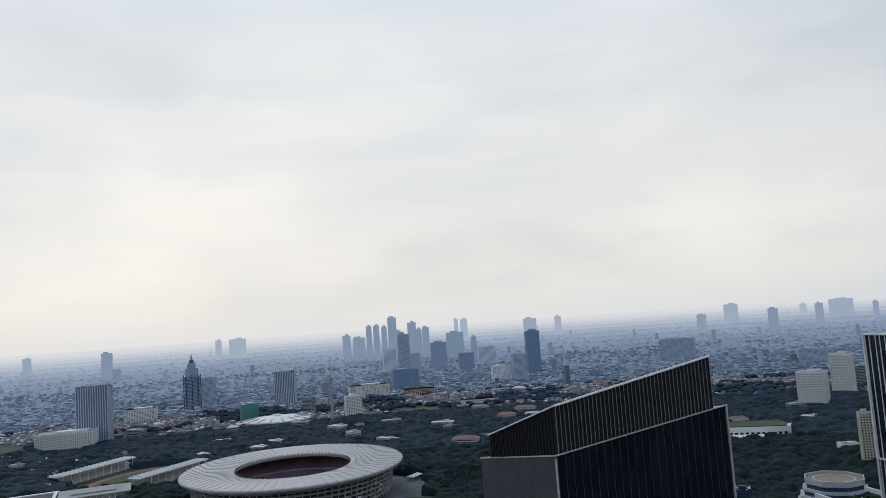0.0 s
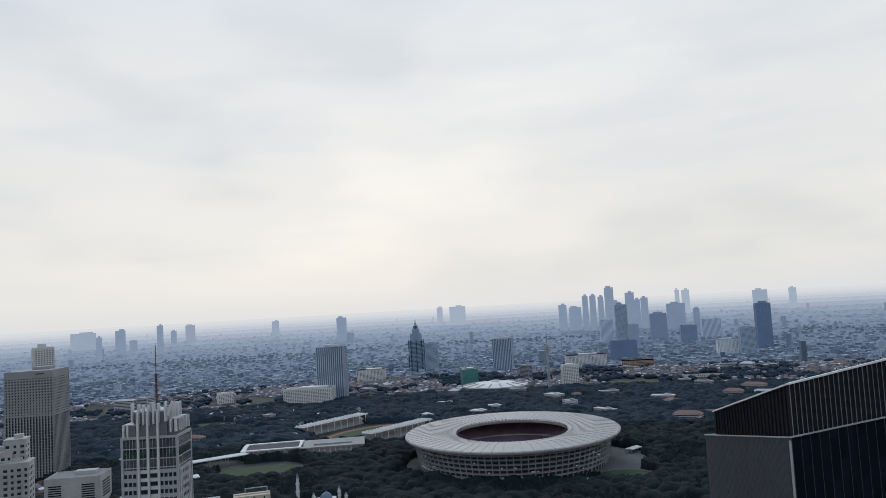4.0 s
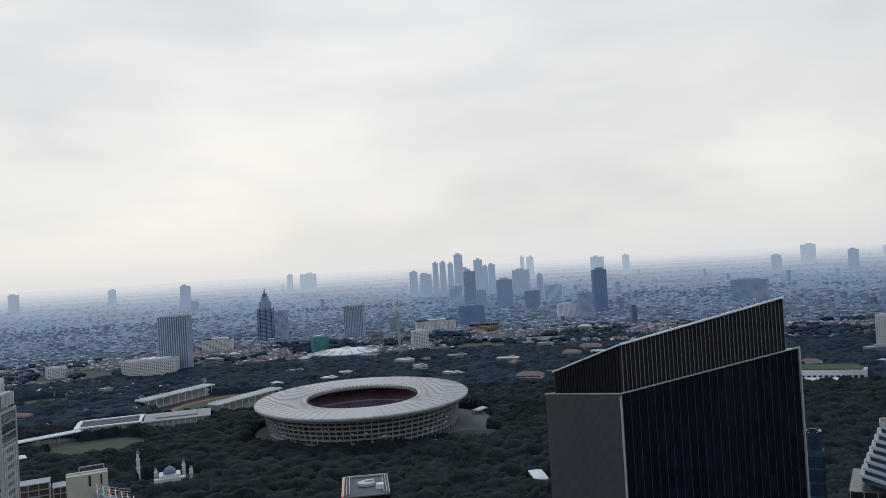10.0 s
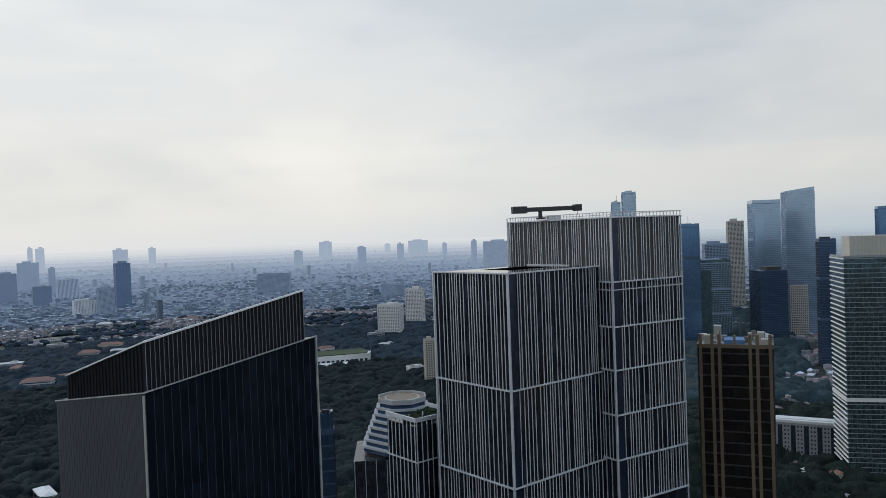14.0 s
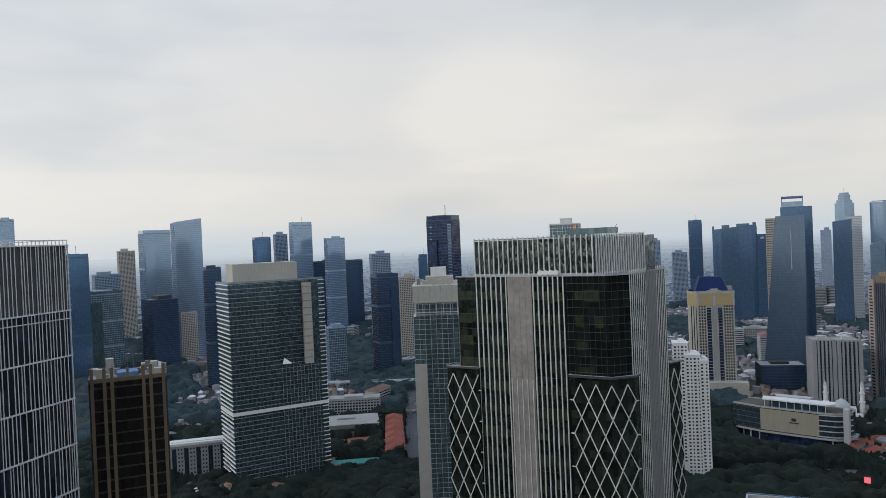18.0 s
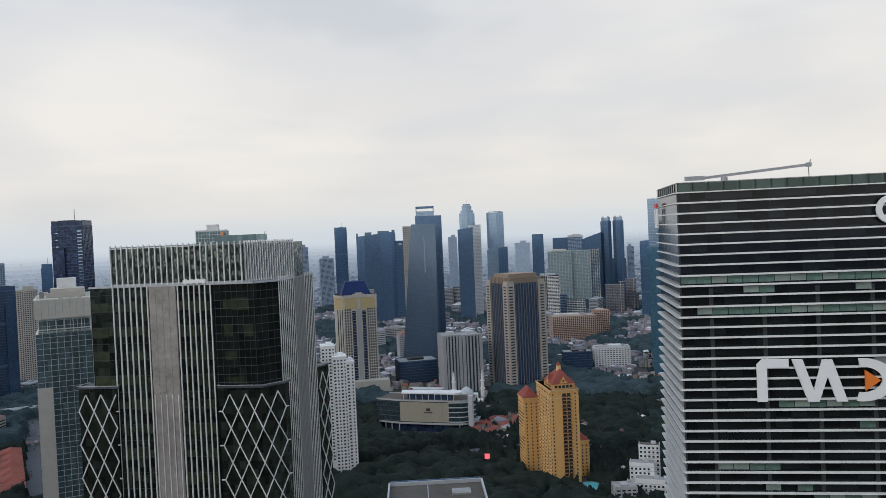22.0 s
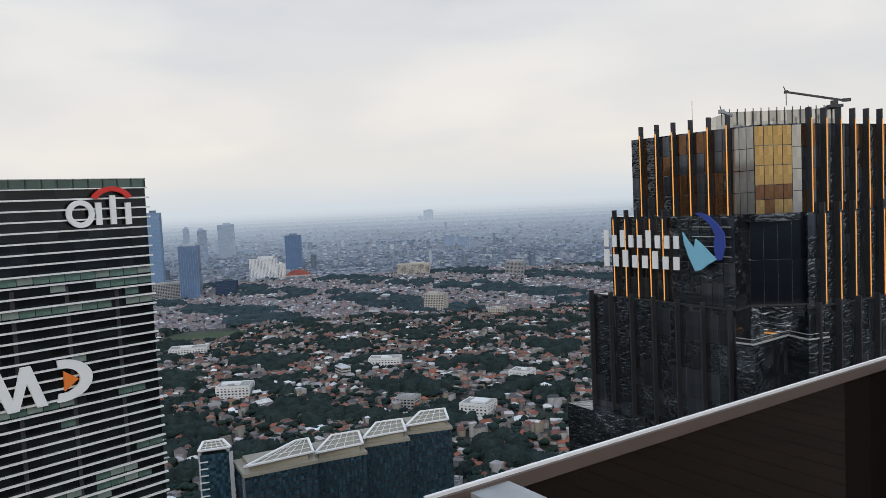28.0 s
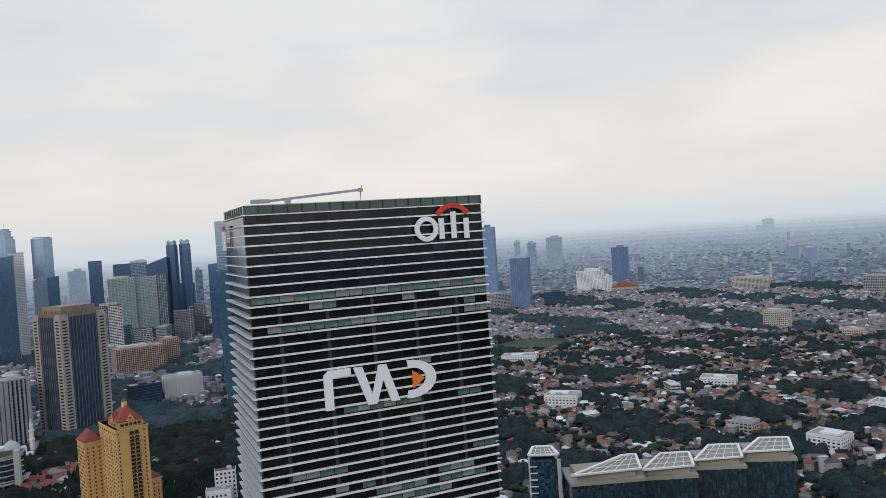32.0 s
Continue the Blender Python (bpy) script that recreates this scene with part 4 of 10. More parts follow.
def slanted_tower():
    """Black glass tower whose roof slopes up along its broad face, with a finned crown."""
    ex, ey = Vector((math.cos(radians(18)), math.sin(radians(18)), 0)), Vector((-math.sin(radians(18)), math.cos(radians(18)), 0))
    w, d = 42.1, 44.5
    e = thing("slanted_tower", 21.3, 158.6, -0.5, 18.0, "black glass tower with a sloping roof and a finned crown", "office tower")
    zc, zr, zl = 196.5, 202.5, 189.5
    v, f = prism([(0, 0), (w, 0), (w, d), (0, d)], 0, [zc, zr, zr + zl - zc, zl])
    part("glass_body", (v, f), M["slantglass"], e)
    # grey cladding on the narrow side
    part("side_cladding", ([(-0.15, -0.1, 0), (-0.15, d, 0), (-0.15, d, zl + 0.05), (-0.15, -0.1, zc + 0.05), (0, -0.1, 0), (0, d, 0), (0, d, zl), (0, -0.1, zc)],
                           [[0, 3, 2, 1], [3, 7, 6, 2], [0, 4, 7, 3], [1, 2, 6, 5]]), M["slantgrey"], e)
    seam = box_mesh("seam", 0.10, 0.07, 110.0, M["slantseam"])
    for i in range(1, 36):
        y = d * (i / 36) ** 1.25
        place("seam", seam, e, -0.19, y, zc + (zl - zc) * y / d - 55.2)
    n = 23
    for i in range(n + 1):
        u = i / n
        zt = zc + (zr - zc) * u
        part("mullion", [(u * w, -0.1, zt / 2 + 45, 0.08, 0.14, zt - 90)], M["slantgrey"], e)
    part("corner_tube", [(-0.45, -0.35, 98, 0.34, 0.34, 196)], M["pale"], e)
    part("edge_trim", joined([bar((-0.3, -0.3, zc + 0.1), (w + 0.3, -0.3, zr + 0.1), 0.26), bar((-0.3, -0.3, zc + 0.1), (-0.3, d, zl + 0.1), 0.26)]), M["pale"], e)
    part("end_trim", [(w + 0.1, -0.2, zr / 2, 0.35, 0.5, zr)], M["pale"], e)
    # crown
    x0, x1, y0, y1 = 0.9, 39.6, 0.9, d - 4
    a, bb, cc = 206.3, 213.4, 195.6
    kz = lambda x, y: a + (bb - a) * (x - x0) / (x1 - x0) + (cc - a) * (y - y0) / (y1 - y0)
    c = part("crown", prism([(x0, y0), (x1, y0), (x1, y1), (x0, y1)], 186, [kz(x0, y0), kz(x1, y0), kz(x1, y1), kz(x0, y1)]), M["charcoal"], e)
    for i in range(41):
        x = x0 + (x1 - x0) * i / 40
        zt = kz(x, y0)
        zb = zc + (zr - zc) * x / w
        part("crown_fin", [(x, y0 - 0.15, (zt + zb) / 2, 0.09, 0.16, zt - zb)], M["dullfin"], c)
    for i in range(1, 24):
        y = y0 + (y1 - y0) * i / 24
        zt = kz(x0, y)
        part("crown_fin", [(x0 - 0.12, y, (zt + 188) / 2, 0.28, 0.12, zt - 188)], M["charcoal"], c)
    part("cap", joined([bar((x0 - 0.2, y0 - 0.2, a + 0.2), (x1 + 0.2, y0 - 0.2, bb + 0.2), 0.5, 0.35), bar((x0 - 0.2, y0 - 0.2, a + 0.2), (x0 - 0.2, y1, cc + 0.2), 0.4, 0.3)]), M["sign_white"], c, "white metal cap along the sloping edge")
    for i in range(26):
        x = x0 + (x1 - x0) * (i + 0.5) / 26
        part("cap_post", [(x, y0 + 0.2, kz(x, y0) + 0.35, 0.12, 0.12, 0.9)], M["darksteel"], c)
    return e


slanted_tower()


def crowned_tower():
    """Broad glass tower with thin pale floor lines, a belt at one third and a cream crown box."""
    w, d, top = 94.5, 44.9, 193.1
    e = thing("crowned_tower", 672.2, 383.6, -0.5, 316.8, "grey-green glass tower with a cream crown box and white belt", "office tower")
    part("glass_core", [(-w / 4, 0, top / 2, w / 2, d, top)], M["crownglass"], e)
    part("glass_core", [(w / 4 - 2, 3, top / 2, w / 2 - 4, d - 6, top)], M["crownglass"], e)
    part("lower_bay", [(w / 4 - 2, 0.2, 55.5, w / 2 - 4, d - 0.4, 111)], M["crownglass"], e)
    part("end_bay", [(w / 2 - 6, 0, top / 2, 12, d, top)], M["crownglass"], e)
    part("louvre_shaft", [(w / 2 - 17, -d / 2 + 2.0, 150, 9, 3.4, 80)], M["cream"], e)
    slat = box_mesh("louvre_slat", 9.6, 0.7, 1.2, M["slab"])
    for i in range(11):
        place("louvre_slat", slat, e, w / 2 - 17, -d / 2 + 0.2, 116 + i * 7.0)
    line = box_mesh("floor_line", w / 2 + 0.3, 0.3, 0.55, M["crownline"])
    half = box_mesh("floor_line", w / 2 + 0.3, 0.3, 0.35, M["crownline"])
    fin = box_mesh("side_fin", 0.9, d + 0.6, 0.95, M["fin"])
    for i in range(46):
        z = 3 + i * 4.2
        place("floor_line", line, e, -w / 4, -d / 2 - 0.1, z)
        place("floor_line", half, e, w / 4, -d / 2 + (2.95 if z > 111 else 0.1), z)
        place("side_fin", fin, e, -w / 2 - 0.3, 0, z)
        place("side_fin", fin, e, w / 2 + 0.3, 0, z)
    end = box_mesh("end_fin", 6.0, 0.8, 0.8, M["fin"])
    for i in range(46):
        place("end_fin", end, e, w / 2 - 2.6, -d / 2 - 0.2, 3 + i * 4.2)
    for i in range(13):
        part("mullion", [(-w / 2 + i * 3.7, -d / 2 - 0.05, top / 2, 0.16, 0.2, top)], M["bluepanel"], e)
    for i in range(11):
        part("mullion", [(2.0 + i * 3.7, -d / 2 + 0.1, 55, 0.2, 0.3, 110)], M["crownline"], e)
    part("belt", [(0, -d / 2 - 0.4, 70, w + 1.6, 1.0, 3.2), (-w / 2 - 0.4, 0, 70, 1.0, d, 3.2), (w / 2 + 0.4, 0, 70, 1.0, d, 3.2)], M["fin"], e)
    part("crown_box", [(-6, 6, top + 9, 64, 26, 18)], M["crownbox"], e)
    rib = box_mesh("crown_rib", 0.5, 0.3, 17.5, M["cream"])
    for i in range(22):
        place("crown_rib", rib, e, -38 + i * 3.05, -7.1, top + 9)
    part("parapet", [(0, -d / 2, top + 0.7, w, 0.5, 1.8), (-w / 2, 0, top + 0.7, 0.5, d, 1.8)], M["crownline"], e)
    part("terrace_canopy", ([(2, -d / 2 - 0.5, 112), (12, -d / 2 - 0.5, 112), (5, -d / 2 + 2.5, 118)], [[0, 1, 2]]), M["sign_white"], e)
    return e


M["crownline"] = material("grey_floor_line", (0.27, 0.295, 0.30), 0.6)
M["crownglass"] = wavy_glass("grey_green_glass", (0.105, 0.16, 0.175), 0.08, 0.6, 0.05, (0.5, 0.5, 0.12))
M["crownbox"] = material("cream_louvred_panel", (0.50, 0.48, 0.42), 0.6, vary=0.12)
crowned_tower()


def gold_ribbed_tower():
    """Dark brown tower with gold-brown vertical ribs."""
    e = thing("gold_ribbed_tower", 231.0, 191.5, -0.5, -50.4, "dark brown tower with golden-brown vertical ribs and cluttered roof", "office tower")
    w, d, top = 25.0, 25.0, 181.5
    part("glass_core", [(0, 0, top / 2, w, d, top)], M["brownglass"], e)
    rib = box_mesh("rib", 1.1, 1.0, top + 5, M["goldrib"])
    for x in (-11.6, -7.6, -5.2, 5.0, 7.4, 11.6):
        place("rib", rib, e, x, -d / 2 - 0.3, (top + 5) / 2)
    edge = box_mesh("edge_strip", 0.35, 0.35, top, M["darksteel"])
    for s in (-1, 1):
        place("edge_strip", edge, e, s * w / 2, -d / 2, top / 2)
    line = box_mesh("floor_line", w + 0.2, 0.2, 0.5, M["darksteel"])
    for i in range(24):
        place("floor_line", line, e, 0, -d / 2 - 0.1, top - 2 - i * 4.0)
    part("roof_deck", [(0, 0, top + 0.3, w - 1, d - 1, 0.5)], M["slab"], e)
    part("blue_tarpaulin", [(0, -3, top + 1.3, 7, 9, 1.6)], M["tarp"], e, "blue tarpaulin over rooftop stores")
    for x, y, h in ((-9, -8, 4), (9, -6, 5), (6, 6, 3), (-6, 4, 6), (10, -11, 3.2), (-11, 2, 3)):
        part("roof_unit", [(x, y, top + h / 2, 2.6, 3.2, h)], M["cream"], e)
    part("mast", bar((2, 2, top), (2, 2, top + 9), 0.25), M["goldrib"], e)
    rs = random.Random(8)
    for k in range(16):
        x, y, h = rs.uniform(-11, 11), rs.uniform(-11.5, 6), rs.uniform(1.0, 4.4)
        part("roof_unit", [(x, y, top + h / 2, rs.uniform(0.8, 2.4), rs.uniform(0.8, 2.4), h)], M[rs.choice(("brown", "slab", "goldrib", "steel"))], e)
    for k in range(5):
        part("aerial", bar((-10 + 5 * k, -9, top), (-10 + 5 * k, -9, top + 4 + 1.7 * (k % 3)), 0.2), M["goldrib"], e)
    part("parapet", [(0, -d / 2, top + 0.6, w, 0.4, 1.4), (-w / 2, 0, top + 0.6, 0.4, d, 1.4), (w / 2, 0, top + 0.6, 0.4, d, 1.4)], M["goldrib"], e)


M["brownglass"] = glazing("brown_black_glass", (0.022, 0.018, 0.016), 0.16, 0.25)
M["goldrib"] = material("golden_brown_cladding", (0.17, 0.125, 0.08), 0.5, 0.1, vary=0.2)
M["tarp"] = material("blue_tarpaulin", (0.10, 0.22, 0.42), 0.6, vary=0.2)
gold_ribbed_tower()

# ---- the roof edge on which the camera stands ----
M["cap"] = material("white_parapet_cap", (0.80, 0.785, 0.775), 0.35, 0.2, vary=0.1, grain=30.0, stain=3.0)
M["parapet"] = glazing("brown_parapet_glass", (0.010, 0.0075, 0.006), 0.03, 0.0, (9.0, 9.0), 0.1, 0.0, 0.2)
M["pilaster"] = material("grey_green_metal_post", (0.018, 0.019, 0.020), 0.5, 0.0, vary=0.15, grain=8.0, stain=1.0, spec=0.1)
M["deck"] = material("timber_roof_deck", (0.03, 0.022, 0.018), 0.6, vary=0.3, grain=6.0, stain=0.8)
U1, U2 = Vector((-0.929, 0.370, 0)), Vector((-0.520, -0.854, 0))
N1, N2 = Vector((0.370, 0.929, 0)), Vector((0.854, -0.520, 0))      # outwards
CORNER = Vector((1.506, 0.42, 0))
RAIL_Z = EYE - 0.5


def own_roof():
    k, far1, far2 = CORNER + (N1 + N2) * 0.15, CORNER + U1 * 32 + N1 * 0.15, CORNER + U2 * 32 + N2 * 0.15
    far3 = far1 + U2 * 32
    quad = [(p.x, p.y) for p in (k, far1, far3, far2)]
    e = thing("viewpoint_tower", 0, 0, 0.0, 0, "dark tower whose roof terrace carries the viewpoint", "office tower")
    part("body", prism(quad, 0, EYE - 1.95), M["night"], e)
    part("roof_deck", prism(quad, EYE - 1.95, EYE - 1.15), M["deck"], e)
    # timber boards laid across, in a strip along the second parapet
    board = mesh_of("deck_board", *bar((0, 0, 0), (-2.6, 0, 0), 0.138, 0.028), mats=[M["board"]])
    for k in range(60):
        p = CORNER + U2 * (0.35 + 0.15 * k) - N2 * 0.12
        place("deck_board", board, e, p.x, p.y, EYE - 1.134, math.degrees(math.atan2(N2.y, N2.x)))
    for u, n, start, posts in ((U1, N1, 2.96, (4.0, 5.5)), (U2, N2, 1.80, (1.93, 3.45))):
        a, b = CORNER + u * start, CORNER + u * 31
        rail = thing("parapet", 0, 0, 0, 0, "brown glass roof parapet with a white metal cap", "parapet", "roof parapets")
        z = Vector((0, 0, RAIL_Z))
        part("glass_panel", bar(a + n * 0.010 + Vector((0, 0, EYE - 0.86)), b + n * 0.010 + Vector((0, 0, EYE - 0.86)), 0.02, 0.68), M["parapet"], rail)
        cap = part("cap_rail", bar(a + z, b + z, 0.0075, 0.006), M["cap"], rail)
        part("cap_lip", bar(a - n * 0.006 + z - Vector((0, 0, 0.016)), b - n * 0.006 + z - Vector((0, 0, 0.018)), 0.010, 0.026), M["capshade"], cap)
        for s in posts:
            p = CORNER + u * s - n * 0.085
            post = part("post", bar(p + Vector((0, 0, EYE - 1.16)), p + Vector((0, 0, RAIL_Z - 0.024)), 0.05 if u is U1 else 0.10, 0.13), M["pilaster"], rail)
            if s in (4.0, 1.93):
                part("post_cap", bar(p + n * 0.075 + Vector((0, 0, RAIL_Z - 0.014)), p - n * 0.075 + Vector((0, 0, RAIL_Z - 0.014)), 0.035 if u is U1 else 0.085, 0.010), M["cap"] if u is U1 else M["wornmetal"], post)


M["board"] = material("weathered_deck_board", (0.15, 0.085, 0.05), 0.6, vary=0.45, grain=5.0, stain=1.2)
M["wornmetal"] = material("worn_grey_metal", (0.34, 0.345, 0.34), 0.5, 0.2, vary=0.4, grain=9.0, stain=2.0)
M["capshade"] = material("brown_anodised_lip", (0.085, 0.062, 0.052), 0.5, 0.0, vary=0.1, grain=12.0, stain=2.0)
own_roof()

# ---- the tower with diagonal lattice ----
M["greenglass"] = wavy_glass("olive_dark_glass", (0.055, 0.066, 0.052), 0.06, 0.65, 0.10, (1.0, 1.0, 0.35))
M["baydark"] = glazing("black_green_glass", (0.021, 0.026, 0.023), 0.06, 0.4, (2.0, 4.3), 0.4, 0.02, 0.3)
M["greenfloor"] = material("lit_ceiling_behind_glass", (0.040, 0.048, 0.028), 0.12, vary=0.6, grain=0.5)
M["lattice"] = material("white_lattice_steel", (0.70, 0.71, 0.69), 0.45, 0.15, vary=0.12)
M["cladding"] = material("light_grey_cladding", (0.265, 0.265, 0.26), 0.5, 0.15, vary=0.16, grain=0.9)
M["pierstone"] = material("brown_grey_pier_panel", (0.29, 0.265, 0.24), 0.65, vary=0.3, grain=0.6, stain=0.12)
M["screen"] = wavy_glass("wavy_screen_glass", (0.10, 0.115, 0.10), 0.04, 0.75, 0.22, (0.9, 0.9, 0.4))


def lattice_net(parent, p, q, zt, cols, rows, ch, first_up=True, tie=0):
    """Diamonds of white bars on the upright plane over p to q, hanging from zt."""
    p, q = Vector((*p, 0)), Vector((*q, 0))
    for r in range(rows):
        for c in range(cols):
            a, b = p.lerp(q, c / cols), p.lerp(q, (c + 1) / cols)
            up = ((c + r) % 2 == 0) == first_up
            za, zb = zt - r * ch, zt - (r + 1) * ch
            part("diagonal", bar((a.x, a.y, zb if up else za), (b.x, b.y, za if up else zb), 0.24, 0.22), M["lattice"], parent)
        if tie and r % 2 == 0:
            end = p if tie < 0 else q
            out = (q - p).normalized() * tie
            part("tie", bar((end.x, end.y, zt - (r + 1) * ch), (end.x + out.x, end.y + out.y, zt - (r + 1) * ch), 0.26), M["lattice"], parent)


def lattice_tower():
    top, front = 214.9, -14.05
    plan = [(-25.5, front), (19.1, front), (23.5, -9.0), (23.5, 19.8), (-25.5, 19.8)]
    e = thing("lattice_tower", 215.5, 30.7, -0.5, 252.9, "dark glass tower with white fins and diagonal white lattice", "office tower")
    part("glass_core", prism(plan, 0, top), M["greenglass"], e)
    part("corner_glass", prism([(7.8, front - 0.06), (19.15, front - 0.06), (23.56, -9.0), (20.0, -6.0)], 150, top - 0.1), M["baydark"], e)
    # lit ceilings behind the glass, painted as olive plates before it, storey by storey
    fr = random.Random(21)
    for i in range(15):
        z = top - 5.4 - i * 6.3
        for x0, x1, p in ((-25.2, -19.3, 0.8), (-18.6, -9.4, 0.9), (-1.3, 7.4, 0.9), (10.6, 18.4, 0.25)):
            x = x0
            while x < x1 - 1.0:
                run = min(fr.uniform(1.8, 5.2), x1 - x)
                if fr.random() < (p if i < 8 else p * 0.45):
                    part("floor_ceiling", [(x + run / 2, front - 0.09, z + fr.uniform(-0.3, 0.3), run - 0.16, 0.08, fr.uniform(1.6, 3.3))], M["greenfloor"], e)
                x += run
    line = box_mesh("transom", 32.8, 0.1, 0.16, M["darksteel"])
    for i in range(26):
        place("transom", line, e, -9.0, front - 0.15, top - 2.0 - i * 4.2)
    corner = box_mesh("transom", 10.6, 0.1, 0.14, M["slantgrey"])
    skew = box_mesh("transom", 6.6, 0.1, 0.14, M["slantgrey"])
    for i in range(13):
        place("transom", corner, e, 13.6, front - 0.16, top - 2.0 - i * 2.1)
        place("transom", skew, e, 21.45, front + 2.35, top - 2.0 - i * 2.1, 49)
    mull = box_mesh("mullion", 0.09, 0.1, 66, M["darksteel"])
    for i in range(8):
        place("mullion", mull, e, 8.6 + i * 1.48, front - 0.14, top - 33)
    for i in range(1, 4):
        place("mullion", mull, e, 19.1 + 4.4 * i / 4 + 0.1, front + 5.05 * i / 4 - 0.1, top - 33, 49)
    fin = box_mesh("fin", 0.26, 0.35, top - 95, M["lattice"])
    for a, b, n in ((-19.0, -9.5, 7), (-1.2, 7.6, 7)):
        for i in range(n):
            place("fin", fin, e, a + (b - a) * i / (n - 1), front - 0.3, (top + 95) / 2)
    # panelled pier between the finned bays
    pier = part("pier", [(-5.4, front - 0.1, top / 2, 7.3, 0.5, top)], M["pierstone"], e)
    panel = box_mesh("panel", 1.74, 0.1, 1.98, M["pierstone"])
    for i in range(48):
        for j in range(4):
            place("panel", panel, pier, -8.13 + j * 1.82, front - 0.39, top - 1.3 - i * 2.08)
    pf = box_mesh("fin", 0.16, 0.22, 90, M["lattice"])
    for i in range(5):
        place("fin", pf, pier, -8.6 + i * 1.6, front - 0.55, 187 - 45)
    part("roof_edge", joined([bar((*p, top + 0.1), (*q, top + 0.1), 0.34, 0.4) for p, q in zip(grow(plan, 0.25), grow(plan, 0.25)[1:])]), M["palegrey"], e)
    part("roof_deck", prism(grow(plan, -0.4), top - 0.1, top + 0.15), M["slab"], e)
    # flank: fins, a pale ribbed panel, fins
    flank = part("flank", [(23.56, 5.4, top / 2, 0.2, 28.6, top)], M["baydark"], e)
    part("flank_panel", [(23.78, 7.2, top / 2, 0.3, 8.4, top)], M["cladding"], flank)
    fm = box_mesh("flank_fin", 0.12, 0.42, top - 95, M["lattice"])
    fs = box_mesh("flank_fin", 0.08, 0.16, top - 95, M["cladding"])
    for i in range(9):
        place("flank_fin", fm, flank, 23.72, -8.9 + i * 1.48, (top + 97) / 2)
    for i in range(7):
        place("flank_fin", fs, flank, 24.0, 3.6 + i * 1.2, (top + 97) / 2)
    for i in range(6):
        place("flank_fin", fm, flank, 23.72, 12.2 + i * 1.5, (top + 97) / 2)
    # lattice bays below the corner terraces
    for outline, zt, nets in (
            ([(9.0, -12), (9.0, -15.2), (20.3, -15.2), (24.6, -10.2), (24.6, -7.0)], 188.6, (((9.8, -15.5), (20.4, -15.5), 5, -1.0), ((20.4, -15.5), (24.8, -10.4), 3, 0.8))),
            ([(-29.4, -10), (-29.4, -15.2), (-18.9, -15.2), (-18.9, -12)], 188.9, (((-29.4, -15.5), (-18.9, -15.5), 5, 0.8),)),
            ([(23.6, 21.0), (25.3, 26.4), (20.0, 26.8), (20.0, 21.0)], 187.0, (((23.9, 21.0), (25.6, 26.3), 3, 0.0),))):
        bay = part("lattice_bay", prism(outline, 0, zt), M["greenglass"], e)
        part("ledge", prism(grow(outline, 0.35), zt, zt + 0.3), M["slantgrey"], bay)
        part("ledge_rail", joined([bar((*p, zt + 0.7), (*q, zt + 0.7), 0.14) for p, q in zip(grow(outline, 0.3), grow(outline, 0.3)[1:])]), M["palegrey"], bay)
        for k, (p, q, cols, tie) in enumerate(nets):
            lattice_net(bay, p, q, zt - 1.5, cols, 17, 4.36, k == 0, tie)
    # roof screen of white fins over wavy glass
    a, b, c = (-19.4, -13.6), (16.0, -13.6), (22.6, 5.6)
    s = part("roof_screen", prism([a, b, c, (22.6, 15), (-19.4, 15)], top + 0.2, top + 9.9), M["screen"], e)
    sf = box_mesh("screen_fin", 0.24, 0.45, 10.7, M["lattice"])
    for i in range(24):
        place("screen_fin", sf, s, a[0] + (b[0] - a[0]) * i / 23, -13.9, top + 5.4)
    for i in range(1, 22):
        u = i / 21
        place("screen_fin", sf, s, b[0] + (c[0] - b[0]) * u + 0.25, b[1] + (c[1] - b[1]) * u - 0.1, top + 5.4, 71)
    part("screen_rail", joined([bar((a[0], a[1] + 0.2, top + 10.2), (b[0], b[1] + 0.2, top + 10.2), 0.3), bar((*b, top + 10.2), (*c, top + 10.2), 0.3)]), M["cladding"], s)
    part("screen_base", joined([bar((a[0], -13.75, top + 0.5), (b[0], -13.75, top + 0.5), 0.3, 0.5), bar((*b, top + 0.5), (*c, top + 0.5), 0.4, 0.5)]), M["palegrey"], s)
    part("gantry", [(3.5, -14.3, top + 0.9, 6.0, 0.9, 0.9)] + [(1.2 + 1.6 * k, -14.5, top + 0.9, 0.5, 0.7, 1.3) for k in range(4)], M["sign_white"], e)
    part("roof_plant", [(8, 6, top + 6.4, 12, 8, 12.0)], M["teal"], e)
    return e


def edge_out(p, q):
    """Unit outward normal of the edge p to q of a counter-clockwise plan."""
    e = Vector((q[0] - p[0], q[1] - p[1], 0))
    return Vector((e.y, -e.x, 0)).normalized()


def grow(pts, k):
    """The plan moved outwards by k metres."""
    n, out = len(pts), []
    for i in range(n):
        a, b = edge_out(pts[i - 1], pts[i]), edge_out(pts[i], pts[(i + 1) % n])
        m = (a + b).normalized()
        s = k / max(0.4, m.dot(a))
        out.append((pts[i][0] + m.x * s, pts[i][1] + m.y * s))
    return out


M["palegrey"] = material("pale_grey_panel", (0.42, 0.43, 0.44), 0.6, vary=0.12)
lattice_tower()
wc = thing("windsock", 224.0, 27.0, 219.0, 20, "orange windsock on a short roof mast", "windsock")
part("mast", bar((0, 0, 0), (0, 0, 9.0), 0.15), M["steel"], wc)
part("sock", bar((0, 0, 8.8), (-0.9, 0.4, 6.4), 0.5), M["sign_orange"], wc)
roof_crane((224.0, 20.0, 221.0), 250, 5.0, 4.0, "small roof crane beside the windsock", 0.4, 3.0, 0.3)

